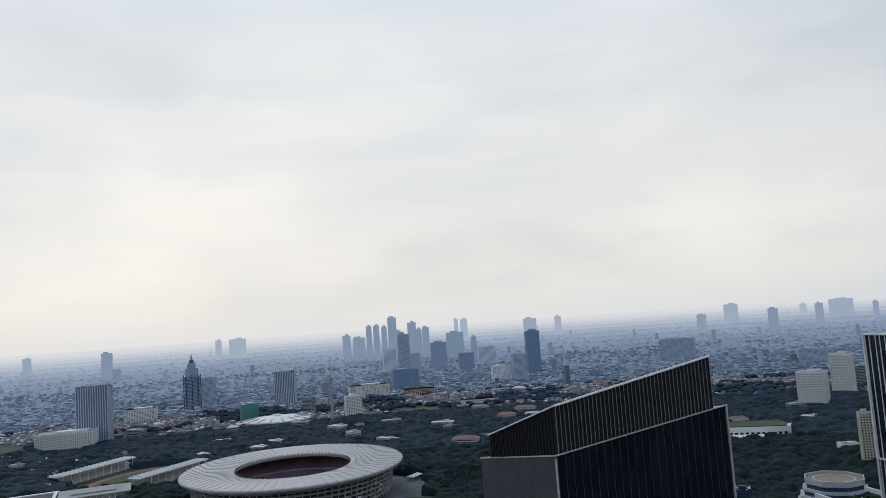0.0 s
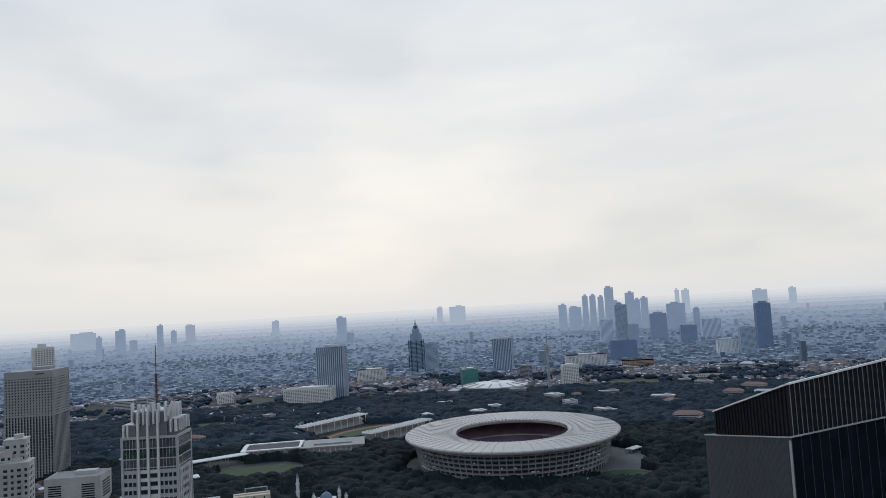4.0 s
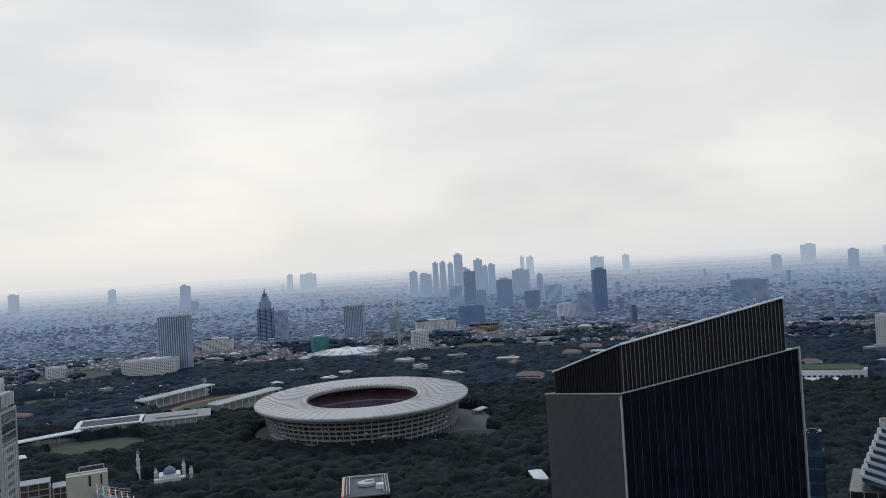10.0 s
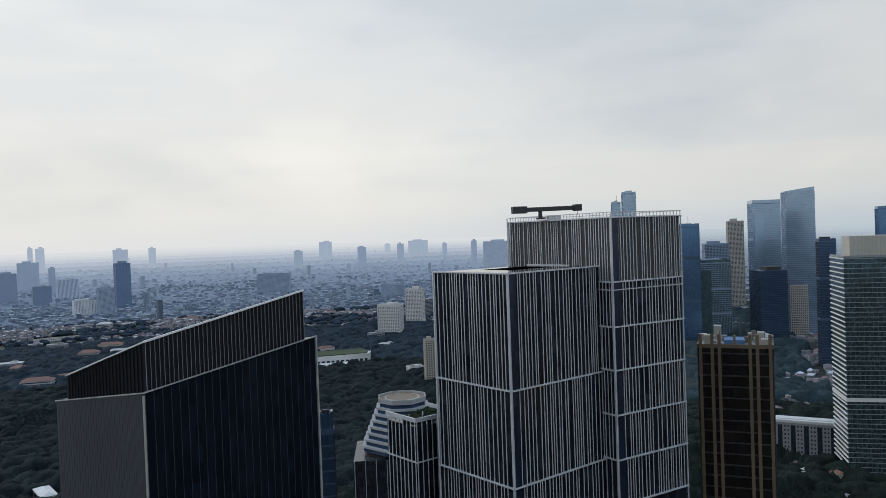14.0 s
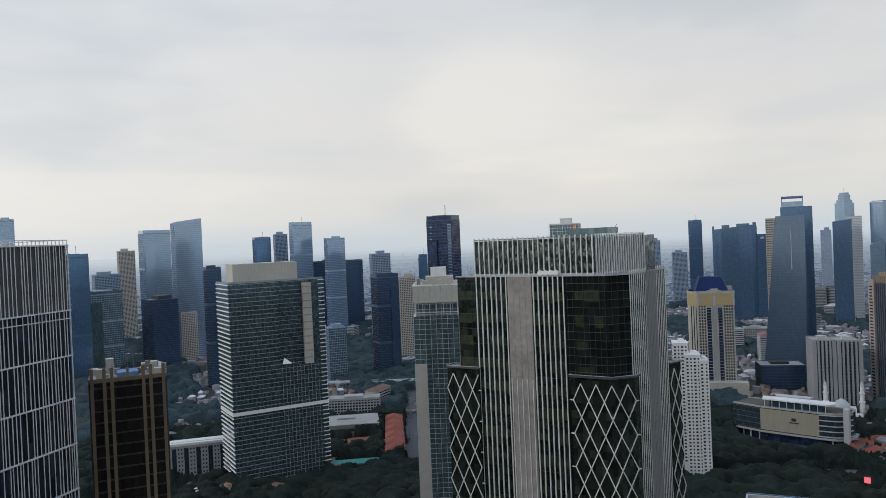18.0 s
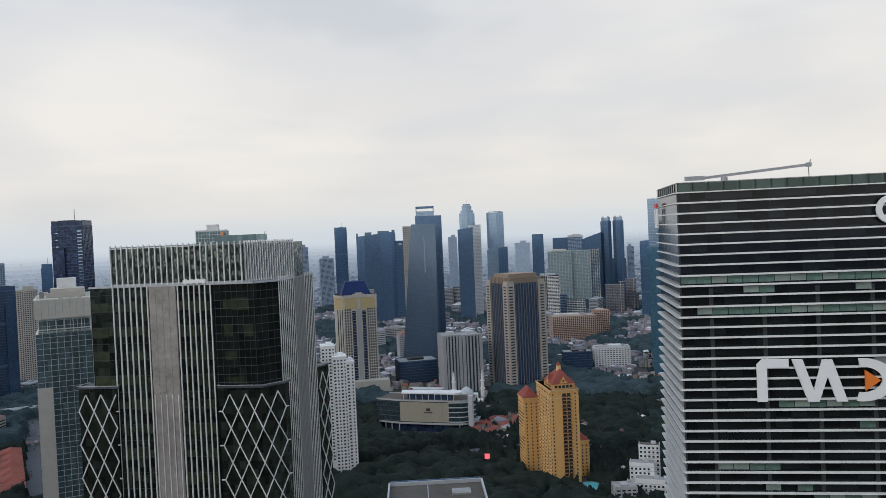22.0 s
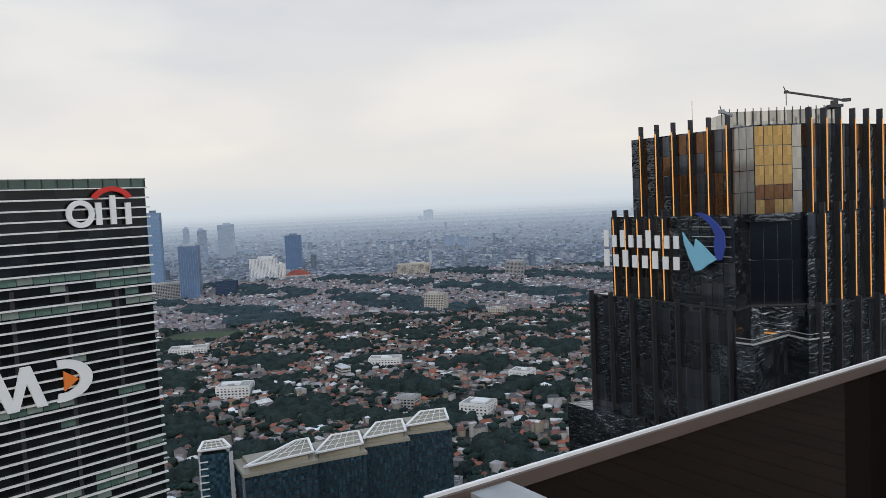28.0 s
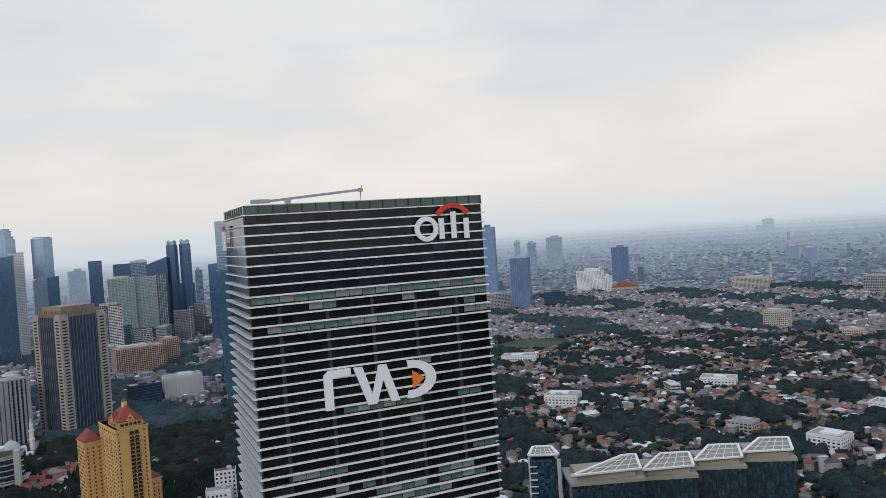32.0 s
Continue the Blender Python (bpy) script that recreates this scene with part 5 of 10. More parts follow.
# white-topped glass tower behind it
g = thing("gridded_tower", 316.0, 99.5, -0.5, -73.0, "teal glass tower with a white grid and white crown", "office tower")
part("glass_core", [(0, 0, 97, 19.0, 24.0, 194)], M["teal"], g)
part("white_crown", [(0, 0, 203.2, 19.4, 24.4, 7.2)], M["crownbox"], g)
for k in range(9):
    part("crown_seam", [(-9.5 + k * 2.375, -12.3, 203.2, 0.12, 0.14, 7.0)], M["slab"], g)
for k in range(12):
    part("roof_clutter", [(-7 + 1.3 * k, -4 + 7 * math.sin(k * 2.3), 208.2, 1.6, 1.8, 2.4 + math.sin(k * 5.1))], M["cream" if k % 3 else "brown"], g)
part("roof_store", [(2, 2, 208.5, 12, 10, 3.4)], M["cream"], g)
gl = box_mesh("grid_line", 19.3, 0.25, 0.14, M["palegrey"])
gm2 = box_mesh("grid_post", 0.14, 0.25, 106, M["palegrey"])
for i in range(50):
    place("grid_line", gl, g, 0, -12.05, 199 - i * 2.1)
for i in range(9):
    place("grid_post", gm2, g, -9.5 + i * 2.375, -12.08, 146)
part("beige_flank", [(-7.2, -12.3, 87, 5.2, 0.8, 174)], M["cream"], g)

# ---- the dark tower with amber light strips ----
M["amberlight"] = bpy.data.materials.new("amber_light_strip")
M["amberlight"].use_nodes = True
pb = M["amberlight"].node_tree.nodes["Principled BSDF"]
pb.inputs["Base Color"].default_value = (0.5, 0.22, 0.05, 1)
pb.inputs["Emission Color"].default_value = (1.0, 0.42, 0.08, 1)
pb.inputs["Emission Strength"].default_value = 0.75
M["goldglass"] = glazing("gold_mirror_glass", (0.40, 0.27, 0.11), 0.12, 0.8, (1.6, 2.0), 0.4, 0.02)
M["copperglass"] = glazing("copper_mirror_glass", (0.17, 0.085, 0.04), 0.12, 0.7, (1.6, 2.0), 0.4, 0.02)
M["slateglass"] = glazing("slate_blue_glass", (0.085, 0.095, 0.11), 0.1, 0.6, (1.6, 4.0), 0.5, 0.05)
M["paleglass"] = glazing("pale_mirror_glass", (0.38, 0.37, 0.34), 0.1, 0.7, (1.6, 2.0), 0.35, 0.02)
M["inkglass"] = wavy_glass("wavy_black_glass", (0.10, 0.115, 0.13), 0.03, 0.8)
M["bayglass"] = glazing("smooth_blue_black_glass", (0.010, 0.013, 0.019), 0.1, 0.2, (3.0, 4.0), 0.3, 0.0, 0.3)
M["sign_blue"] = material("deep_blue_sign_enamel", (0.03, 0.06, 0.30), 0.4, vary=0.05)
M["sign_sky"] = material("sky_blue_sign_enamel", (0.22, 0.52, 0.66), 0.4, vary=0.05)


def amber_tower():
    P = [(30.4, -163.9), (9.6, -150.3), (5.8, -147.6), (-1.9, -152.2), (-18.4, -173.6), (2.4, -187.2)]
    e = thing("amber_lit_tower", 0, 0, -0.5, 0, "stepped black glass tower with glowing amber strips and sign", "office tower")
    part("crown", prism(P, 219, 236.4), M["inkglass"], e)
    mid = [(34.8, -161.8), (9.2, -145.7), (7.0, -149.5), (-2.4, -152.5), (-2.6, -150.6), (-23.6, -176.0), (2.4, -192)]
    part("middle_tier", prism(mid, 203, 220.4), M["inkglass"], e)
    low = [(39.4, -160.6), (9.0, -139.8), (6.8, -145.8), (-2.5, -148.5), (-2.4, -143.6), (-27.6, -177.0), (2.4, -198)]
    part("lower_tier", prism(low, 0, 204), M["inkglass"], e)
    part("side_step", prism([(45.0, -159.2), (38.0, -154.5), (26.0, -152.0), (28.0, -172.0)], 0, 180.2), M["inkglass"], e)
    rim = [(8.9, -138.4), (6.1, -136.9), (0.8, -147.0), (-2.4, -143.2), (-5.7, -146.3)]
    part("terrace_block", prism(rim + [(-4.5, -152), (9.5, -150)], 0, 198.6), M["inkglass"], e)
    part("terrace_edge", joined([bar((*p, 198.75), (*q, 198.75), 0.26) for p, q in zip(rim, rim[1:])] + [bar((*p, 199.6), (*q, 199.6), 0.1) for p, q in zip(rim, rim[1:])]), M["pale"], e)
    part("terrace_lamp", [(3.6, -146.0, 199.2, 2.2, 0.2, 0.12)], M["amberlight"], e)
    rng = random.Random(11)

    def panels(p, q, z0, z1, cols, rows, mats, off=0.06, keep=1.0):
        n = edge_out(p, q)
        ang = math.degrees(math.atan2(q[1] - p[1], q[0] - p[0]))
        cw, rh = math.hypot(q[0] - p[0], q[1] - p[1]) / cols, (z1 - z0) / rows
        ms = {m: box_mesh("glass_panel", cw - 0.12, 0.08, rh - 0.12, M[m]) for m in set(mats)}
        for i in range(cols):
            for j in range(rows):
                if rng.random() > keep:
                    continue
                u = (i + 0.5) / cols
                place("glass_panel", ms[mats[rng.randrange(len(mats))]], e, p[0] + (q[0] - p[0]) * u + n.x * off, p[1] + (q[1] - p[1]) * u + n.y * off, z0 + (j + 0.5) * rh, ang)

    # crown glass: copper and slate on the wings, gold and pale in the bay
    panels(P[0], P[1], 220.4, 236.2, 12, 4, ["copperglass", "copperglass", "slateglass", "slateglass", "inkglass"])
    panels(P[1], P[2], 220.4, 236.2, 3, 4, ["paleglass"])
    panels(P[2], (-0.3, -151.25), 225.6, 236.2, 4, 3, ["goldglass"])
    panels(P[2], (-0.3, -151.25), 220.4, 225.6, 4, 2, ["copperglass", "goldglass"])
    panels((-0.3, -151.25), P[3], 220.4, 236.2, 1, 4, ["paleglass"])
    panels(P[3], P[4], 220.4, 236.2, 14, 4, ["slateglass", "slateglass", "copperglass", "inkglass"])
    panels(mid[0], mid[1], 203.9, 220.0, 12, 4, ["inkglass", "inkglass", "slateglass"], keep=0.8)
    panels(mid[4], mid[5], 203.9, 220.0, 14, 4, ["inkglass", "slateglass", "inkglass"], keep=0.8)
    panels(low[0], low[1], 160, 203, 10, 8, ["inkglass", "inkglass", "slateglass"], keep=0.75)
    panels(low[4], low[5], 176, 203, 10, 6, ["inkglass", "inkglass", "slateglass"], keep=0.8)

    def fins(p, q, z0, z1, count, start=0.03, stop=0.98, glow=True, low_glow=0.0, proud=0.55):
        n = edge_out(p, q)
        ang = math.degrees(math.atan2(q[1] - p[1], q[0] - p[0]))
        body = box_mesh("fin", 0.34, 1.1, z1 - z0, M["darksteel"])
        strip = box_mesh("light_strip", 0.16, 0.12, z1 - z0 - 2.0, M["amberlight"])
        for i in range(count):
            u = start + (stop - start) * i / max(1, count - 1)
            x, y = p[0] + (q[0] - p[0]) * u + n.x * proud, p[1] + (q[1] - p[1]) * u + n.y * proud
            fin = place("fin", body, e, x, y, (z0 + z1) / 2, ang)
            if glow:
                place("light_strip", strip, fin, 0.10, -0.58, -0.9, label="glowing amber strip" if i == 0 else "")

    fins(P[0], P[1], 219.6, 238.8, 6, 0.13, 0.98)
    fins(P[3], P[4], 219.6, 239.2, 7, 0.05, 0.97)
    fins(mid[0], mid[1], 203.6, 221.8, 5, 0.05, 0.485)
    panels(mid[2], mid[3], 203.9, 220.0, 4, 2, ["bayglass"])
    fins(mid[4], mid[5], 203.6, 222.0, 8, 0.10, 0.97)
    fins(low[0], low[1], 150, 205.0, 7, 0.02, 0.98, glow=False)
    fins(low[4], low[5], 170, 205.0, 8, 0.05, 0.98, glow=False)
    part("tier_edge", joined([bar((*low[i], 204.1), (*low[i + 1], 204.1), 0.3) for i in range(5)]), M["darksteel"], e)
    # upper plant screen
    part("plant_screen", prism([(10.5, -158.5), (-9.0, -168.5), (-2, -181), (16, -171)], 236, 240.0), M["paleglass"], e)
    for i in range(15):
        u = i / 14
        part("screen_post", [(10.5 - 19.5 * u, -158.4 - 10.0 * u, 238.4, 0.18, 0.18, 4.4)], M["darksteel"], e)
    part("aerial", bar((18, -164, 236), (18, -164, 243.5), 0.1), M["steel"], e)
    # wall sign: two rows of plain white bars and a two-blue crescent mark
    p, q = Vector((*mid[0], 0)), Vector((*mid[1], 0))
    along, n = (q - p).normalized(), edge_out(mid[0], mid[1])
    ang = math.degrees(math.atan2(along.y, along.x))
    sgn = place("wall_sign", mesh_of("wall_sign", *box_data([(0, 0, 1.6, 30, 0.15, 0.16), (0, 0, -2.4, 30, 0.15, 0.16)]), mats=[M["darksteel"]]), e, p.x + along.x * 14.5 + n.x * 1.3, p.y + along.y * 14.5 + n.y * 1.3, 214.2, ang, label="white two-row sign with blue crescents")
    for z, count, pitch in ((0.0, 9, 2.30), (-4.1, 8, 2.62)):
        for i in range(count):
            hh = 3.5 if i in (0, 2, 5) else 2.5
            part("white_bar", [(-14.6 + i * pitch, -0.2, z + hh / 2, pitch * 0.5, 0.3, hh)], M["sign_white"], sgn)
    part("dark_leaf", flat_outline([(8.4, 6.8), (9.6, 6.9), (11.6, 6.3), (13.6, 4.6), (14.8, 3.0), (14.9, 0.6), (14.2, -1.6), (13.2, -1.9), (12.7, -0.4), (12.6, 1.4), (12.9, 2.6), (11.9, 4.6), (10.2, 6.0)], -0.25, 0.3), M["sign_blue"], sgn)
    part("pale_wing", flat_outline([(5.6, 3.2), (5.9, 1.2), (6.9, -1.4), (8.3, -4.0), (9.6, -3.8), (11.2, -2.7), (13.1, -1.7), (11.4, -0.3), (9.6, 1.3), (8.5, 2.0), (8.2, 0.2), (7.0, 1.4)], -0.28, 0.3), M["sign_sky"], sgn)
    for z in (4.2, 2.4, 0.6, -1.2):
        part("sign_rail", [(11.6, 0.1, z, 8.4, 0.12, 0.12)], M["pale"], sgn)
    return e


amber_tower()
roof_crane((-8.0, -167.0, 239.4), 20, 9.0, 1.4, "dark facade-cleaning crane above the amber-lit tower's roof", 0.38, 3.0, 0.24, "louvre")
roof_crane((9.5, -160.0, 236.4), 60, 4.5, 2.0, "small folded crane on the amber-lit tower's roof", 0.5, 2.5, 0.25)

# ---- the stadium ----
M["shell"] = material("pale_stadium_roof", (0.37, 0.355, 0.345), 0.6, vary=0.09, grain=0.08, stain=0.02)
M["ridge"] = material("roof_ridge", (0.36, 0.345, 0.335), 0.6, vary=0.08)
M["concrete"] = material("stadium_concrete", (0.33, 0.345, 0.37), 0.75, vary=0.15)
# near-black for vents and brackets; inside, it paints in the stands' shade
M["shade"] = material("dark_vent_and_shade", (0.045, 0.045, 0.065), 0.85, vary=0.3)
M["seats"] = material("dark_red_seats", (0.19, 0.115, 0.16), 0.8, vary=0.35, grain=0.15)
M["track"] = material("red_running_track", (0.22, 0.085, 0.06), 0.85, vary=0.12)
M["grass"] = material("mown_grass", (0.036, 0.062, 0.024), 0.95, vary=0.3, grain=0.1)
M["asphalt"] = material("plaza_asphalt", (0.105, 0.108, 0.115), 0.9, vary=0.2, grain=0.1)


def oval_band(r0, r1, n=120, a0=0.0, a1=1.0):
    """A band between two ovals (rx, ry, z)."""
    v, f = [], []
    for i in range(n + 1):
        a = 2 * math.pi * (a0 + (a1 - a0) * i / n)
        c, s = math.cos(a), math.sin(a)
        v += [(r0[0] * c, r0[1] * s, r0[2]), (r1[0] * c, r1[1] * s, r1[2])]
    for i in range(n):
        f.append([2 * i, 2 * i + 1, 2 * i + 3, 2 * i + 2])
    return v, f


def stadium():
    x, y = polar(11.6, 1096)
    e = thing("stadium", x, y, 0.1, 11.6, "oval stadium with a wide pale ring roof and open centre", "stadium")
    m = 72
    rings = [(151, 166, 42.0), (149.5, 164.5, 43.3), (118, 131, 46.0), (84, 95, 42.6), (79, 90, 41.2)]
    for i in range(m):
        pieces = [oval_band(p, q, 2, i / m + 0.0004, (i + 1) / m - 0.0004) for p, q in zip(rings, rings[1:])]
        part("roof_panel", joined(pieces), M["shell"], e)
    for i in range(m):
        a = 2 * math.pi * i / m
        c, s = math.cos(a), math.sin(a)
        pieces = [bar((p[0] * c, p[1] * s, p[2] + 0.2), (q[0] * c, q[1] * s, q[2] + 0.2), 0.6, 0.5) for p, q in zip(rings[1:], rings[2:4])]
        part("roof_ridge", joined(pieces), M["ridge"], e)
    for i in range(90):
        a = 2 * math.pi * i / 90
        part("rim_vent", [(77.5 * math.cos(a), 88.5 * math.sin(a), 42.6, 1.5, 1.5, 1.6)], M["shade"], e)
    part("rim_beam", oval_band((151, 166, 42.0), (150.2, 165.2, 39.6)), M["ridge"], e)
    part("soffit", oval_band((150, 165, 39.8), (128, 142, 34.0)), M["ridge"], e)
    part("inner_rim", oval_band((79, 90, 41.2), (80, 91, 37.5)), M["ridge"], e)
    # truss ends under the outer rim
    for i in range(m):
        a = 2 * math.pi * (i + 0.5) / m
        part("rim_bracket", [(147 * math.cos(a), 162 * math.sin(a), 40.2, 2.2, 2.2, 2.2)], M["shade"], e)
    # bowl of stands
    part("upper_stand", oval_band((126, 140, 33), (98, 110, 17)), M["seats"], e)
    part("lower_stand", oval_band((98, 110, 15), (72, 84, 3)), M["seats"], e)
    part("stand_wall", oval_band((98, 110, 17), (98, 110, 15)), M["concrete"], e)
    part("track", oval_band((72, 84, 2.6), (46, 60, 2.6)), M["track"], e)
    part("pitch", prism(ring(60, 46, 60), 1.8, 2.65), M["grass"], e)
    # wall behind the galleries, its shade put into the colour
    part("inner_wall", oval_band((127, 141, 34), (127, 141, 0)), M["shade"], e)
    # outer gallery facade: slabs and columns
    for k, z in enumerate((5.5, 11.5, 17.5, 23.5, 29.5, 34.5)):
        r = 131 + z * 0.22
        part("gallery_slab", joined([oval_band((r - 5, r + 9, z), (r, r + 14, z)), oval_band((r, r + 14, z), (r, r + 14, z + 1.5)), oval_band((r, r + 14, z + 1.5), (r - 5, r + 9, z + 1.5))]), M["concrete"], e)
    for i in range(96):
        a = 2 * math.pi * i / 96
        c, s = math.cos(a), math.sin(a)
        part("column", bar((131 * c, 145 * s, 0), (139 * c, 153 * s, 37), 1.3, 1.3), M["concrete"], e)
    rng = random.Random(9)
    for i in range(40):
        a = rng.uniform(math.pi * 1.02, math.pi * 1.98)
        z = rng.choice((7.5, 13.5, 19.5, 25.5))
        r = 131 + z * 0.22
        part("gallery_banner", [(r * math.cos(a), (r + 14) * math.sin(a), z + 0.9, rng.uniform(1.5, 3.2), 0.6, 1.6)], M["sign_white"], e)
    pz = tagged(new("stadium_plaza", mesh_of("stadium_plaza", *prism(ring(80, 160, 150), -0.4, 0.25), mats=[M["asphalt"]])), "grey asphalt plaza ringing the stadium", "plaza", kind="structure")
    pz.location, pz.rotation_euler = (x + 44, y - 12, 0.1), (0, 0, radians(11.6))


stadium()


def sheet(name, az, r, w, d, yaw, mat, label, category, z=0.3, n=40):
    ob = tagged(new(name, mesh_of(name, *prism(ring(n, w / 2, d / 2), -0.5, z), mats=[M[mat]])), label, category, kind="structure")
    x, y = polar(az, r)
    ob.location, ob.rotation_euler = (x, y, 0.1), (0, 0, radians(yaw))
    return ob


# sports grounds round the stadium
sheet("running_track", 22.5, 1411, 96, 190, -22, "track", "red running track round a grass field", "running track", 0.35)
sheet("sports_field", 22.5, 1411, 70, 150, -22, "grass", "green grass field inside the running track", "sports field", 0.6)
sheet("lawn", 30.0, 1150, 130, 70, 20, "grass", "mown lawn among park trees", "lawn")
sheet("lawn", 3.6, 985, 70, 60, 10, "grass", "small lawn beside the stadium plaza", "lawn", 0.5)
sheet("lawn", 33.5, 1680, 110, 60, 10, "grass", "mown lawn among park trees", "lawn")
sheet("lawn", 2.5, 2010, 160, 60, 0, "grass", "mown lawn among park trees", "lawn")
sheet("lawn", -137.5, 1440, 150, 80, 40, "grass", "open grass beside the office park", "lawn")


def grandstand(az, r, length, yaw, label):
    x, y = polar(az, r)
    e = thing("grandstand", x, y, 0, yaw, label, "grandstand", "grandstands")
    part("roof", [(0, 0, 17.5, length, 26, 0.9)], M["white"], e)
    part("seating", ([(-length / 2, -10, 0), (length / 2, -10, 0), (length / 2, 10, 0), (-length / 2, 10, 0), (-length / 2, 10, 12), (length / 2, 10, 12), (-length / 2, -10, 2), (length / 2, -10, 2)],
                     [[0, 1, 7, 6], [6, 7, 5, 4], [2, 3, 4, 5], [0, 6, 4, 3], [1, 2, 5, 7]]), M["grey"], e)
    for i in range(19):
        u = -length / 2 + (i + 0.5) * length / 19
        part("roof_rib", [(u, 0, 18.8, 1.4, 27, 1.9)], M["white"], e)
    for i in range(10):
        part("column", [(-length / 2 + (i + 0.5) * length / 10, -12, 8.5, 1.0, 1.0, 17)], M["white"], e)


grandstand(24.76, 1476, 170, 69, "long low grandstand with a ribbed white roof")
grandstand(19.98, 1348, 156, 67, "long low grandstand with a ribbed white roof")


def pool_hall(az, r, w, d, yaw, label, pool):
    x, y = polar(az, r)
    e = thing("swimming_hall", x, y, 0, yaw, label, "sports hall")
    part("body", [(0, 0, 6, w - 6, d - 6, 12)], M["grey"], e)
    part("roof", [(0, s * (d / 2 - 3.5), 12.8, w, 7, 1.6) for s in (-1, 1)] + [(s * (w / 2 - 3.5), 0, 12.8, 7, d - 14, 1.6) for s in (-1, 1)] if pool else [(0, 0, 12.8, w, d, 1.6), (0, 0, 14.6, w * 0.6, d * 0.5, 2.2)], M["white"] if pool else M["slab"], e)
    if pool:
        part("pool_well", [(0, 0, 12.2, w - 14, d - 14, 0.6)], M["shade"], e)
    for i in range(12):
        part("pier", [(-w / 2 + (i + 0.5) * w / 12, -d / 2 + 1.5, 6, 1.2, 1.2, 12)], M["white"], e)


pool_hall(29.1, 1275, 96, 66, 24, "flat white-rimmed hall with a dark open pool", True)
pool_hall(24.8, 1258, 100, 70, 22, "flat pale-roofed sports hall among park trees", False)


def canopy(az, r, w, d, h, yaw, label):
    x, y = polar(az, r)
    e = thing("canopy", x, y, 0, yaw, label, "canopy", "white canopies")
    part("roof", prism_roof(w, d, h, 2.2), M["white"], e)
    part("fascia", [(0, 0, h - 0.6, w, d, 1.2)], M["white"], e)
    for sx in (-1, -0.33, 0.33, 1):
        for sy in (-1, 1):
            part("post", [(sx * w * 0.46, sy * d * 0.42, h / 2, 0.7, 0.7, h)], M["steel"], e)


canopy(33.0, 1225, 92, 16, 12, 50, "long white canopy roof beside park trees")
canopy(35.3, 1120, 40, 22, 9, 40, "low white canopy roof beside park trees")
canopy(2.9, 1130, 26, 12, 6, 60, "small white gate canopy at the plaza's edge")
canopy(6.0, 945, 24, 10, 5, 20, "small white gate canopy at the plaza's edge")
canopy(-1.2, 760, 14, 34, 10, 10, "white-roofed shed among park trees")


def round_arena(az, r, rad, h, yaw, label):
    x, y = polar(az, r)
    e = thing("round_arena", x, y, 0, yaw, label, "arena")
    part("wall", prism(ring(48, rad * 0.92, rad * 0.8), 0, h * 0.6), M["grey"], e)
    part("roof", joined([oval_band((rad, rad * 0.9, h * 0.62), (rad * 0.6, rad * 0.54, h * 0.85), 48), oval_band((rad * 0.6, rad * 0.54, h * 0.85), (0.5, 0.5, h), 48)]), M["white"], e)
    part("eave_ring", oval_band((rad, rad * 0.9, h * 0.62), (rad, rad * 0.9, h * 0.5), 48), M["white"], e)
    for i in range(16):
        a = 2 * math.pi * i / 16
        part("roof_rib", bar((rad * math.cos(a), rad * 0.9 * math.sin(a), h * 0.66), (rad * 0.6 * math.cos(a), rad * 0.54 * math.sin(a), h * 0.9), 1.6), M["shell"], e)
    part("lantern", prism(ring(24, rad * 0.12, rad * 0.12), h * 0.95, h * 1.12), M["white"], e)


round_arena(12.6, 1960, 84, 22, 0, "round low arena with a white ribbed roof")
hx, hy = polar(-21.3, 1380)
hall = thing("sports_palace", hx, hy, 0, -14, "low white sports hall with a grass-green roof", "sports hall")
part("body", prism([(-52, -30), (52, -30), (60, 0), (52, 34), (-52, 34), (-60, 0)], 0, 17), M["white"], hall)
part("roof", prism([(-48, -26), (48, -26), (55, 0), (48, 30), (-48, 30), (-55, 0)], 16.8, 19.5), M["grass"], hall, "grass-green flat roof")
part("roof_rim", joined([bar((-52, -30, 17.6), (52, -30, 17.6), 1.6), bar((52, -30, 17.6), (60, 0, 17.6), 1.6), bar((-52, -30, 17.6), (-60, 0, 17.6), 1.6)]), M["white"], hall)
for i in range(12):
    part("window", [(-46 + i * 8.4, -30.1, 7, 5, 0.4, 6)], M["window"], hall)
part("entrance_roof", [(-14, -48, 7, 70, 26, 1.2)], M["white"], hall)


def broadcast_mast():
    x, y = polar(8.6, 1881)
    e = thing("broadcast_mast", x, y, 0, 8, "slim grey broadcasting mast with a round deck", "mast")
    part("shaft", joined([prism(ring(10, 3.4, 3.4), 0, 60), prism(ring(10, 2.4, 2.4), 60, 112)]), M["grey"], e)
    part("deck", joined([prism(ring(20, 8.5, 8.5), 103, 107), prism(ring(20, 6.5, 6.5), 107, 110)]), M["grey"], e)
    part("aerial", joined([bar((0, 0, 110), (0, 0, 140), 2.0), bar((0, 0, 140), (0, 0, 162), 0.9)]), M["steel"], e)


broadcast_mast()


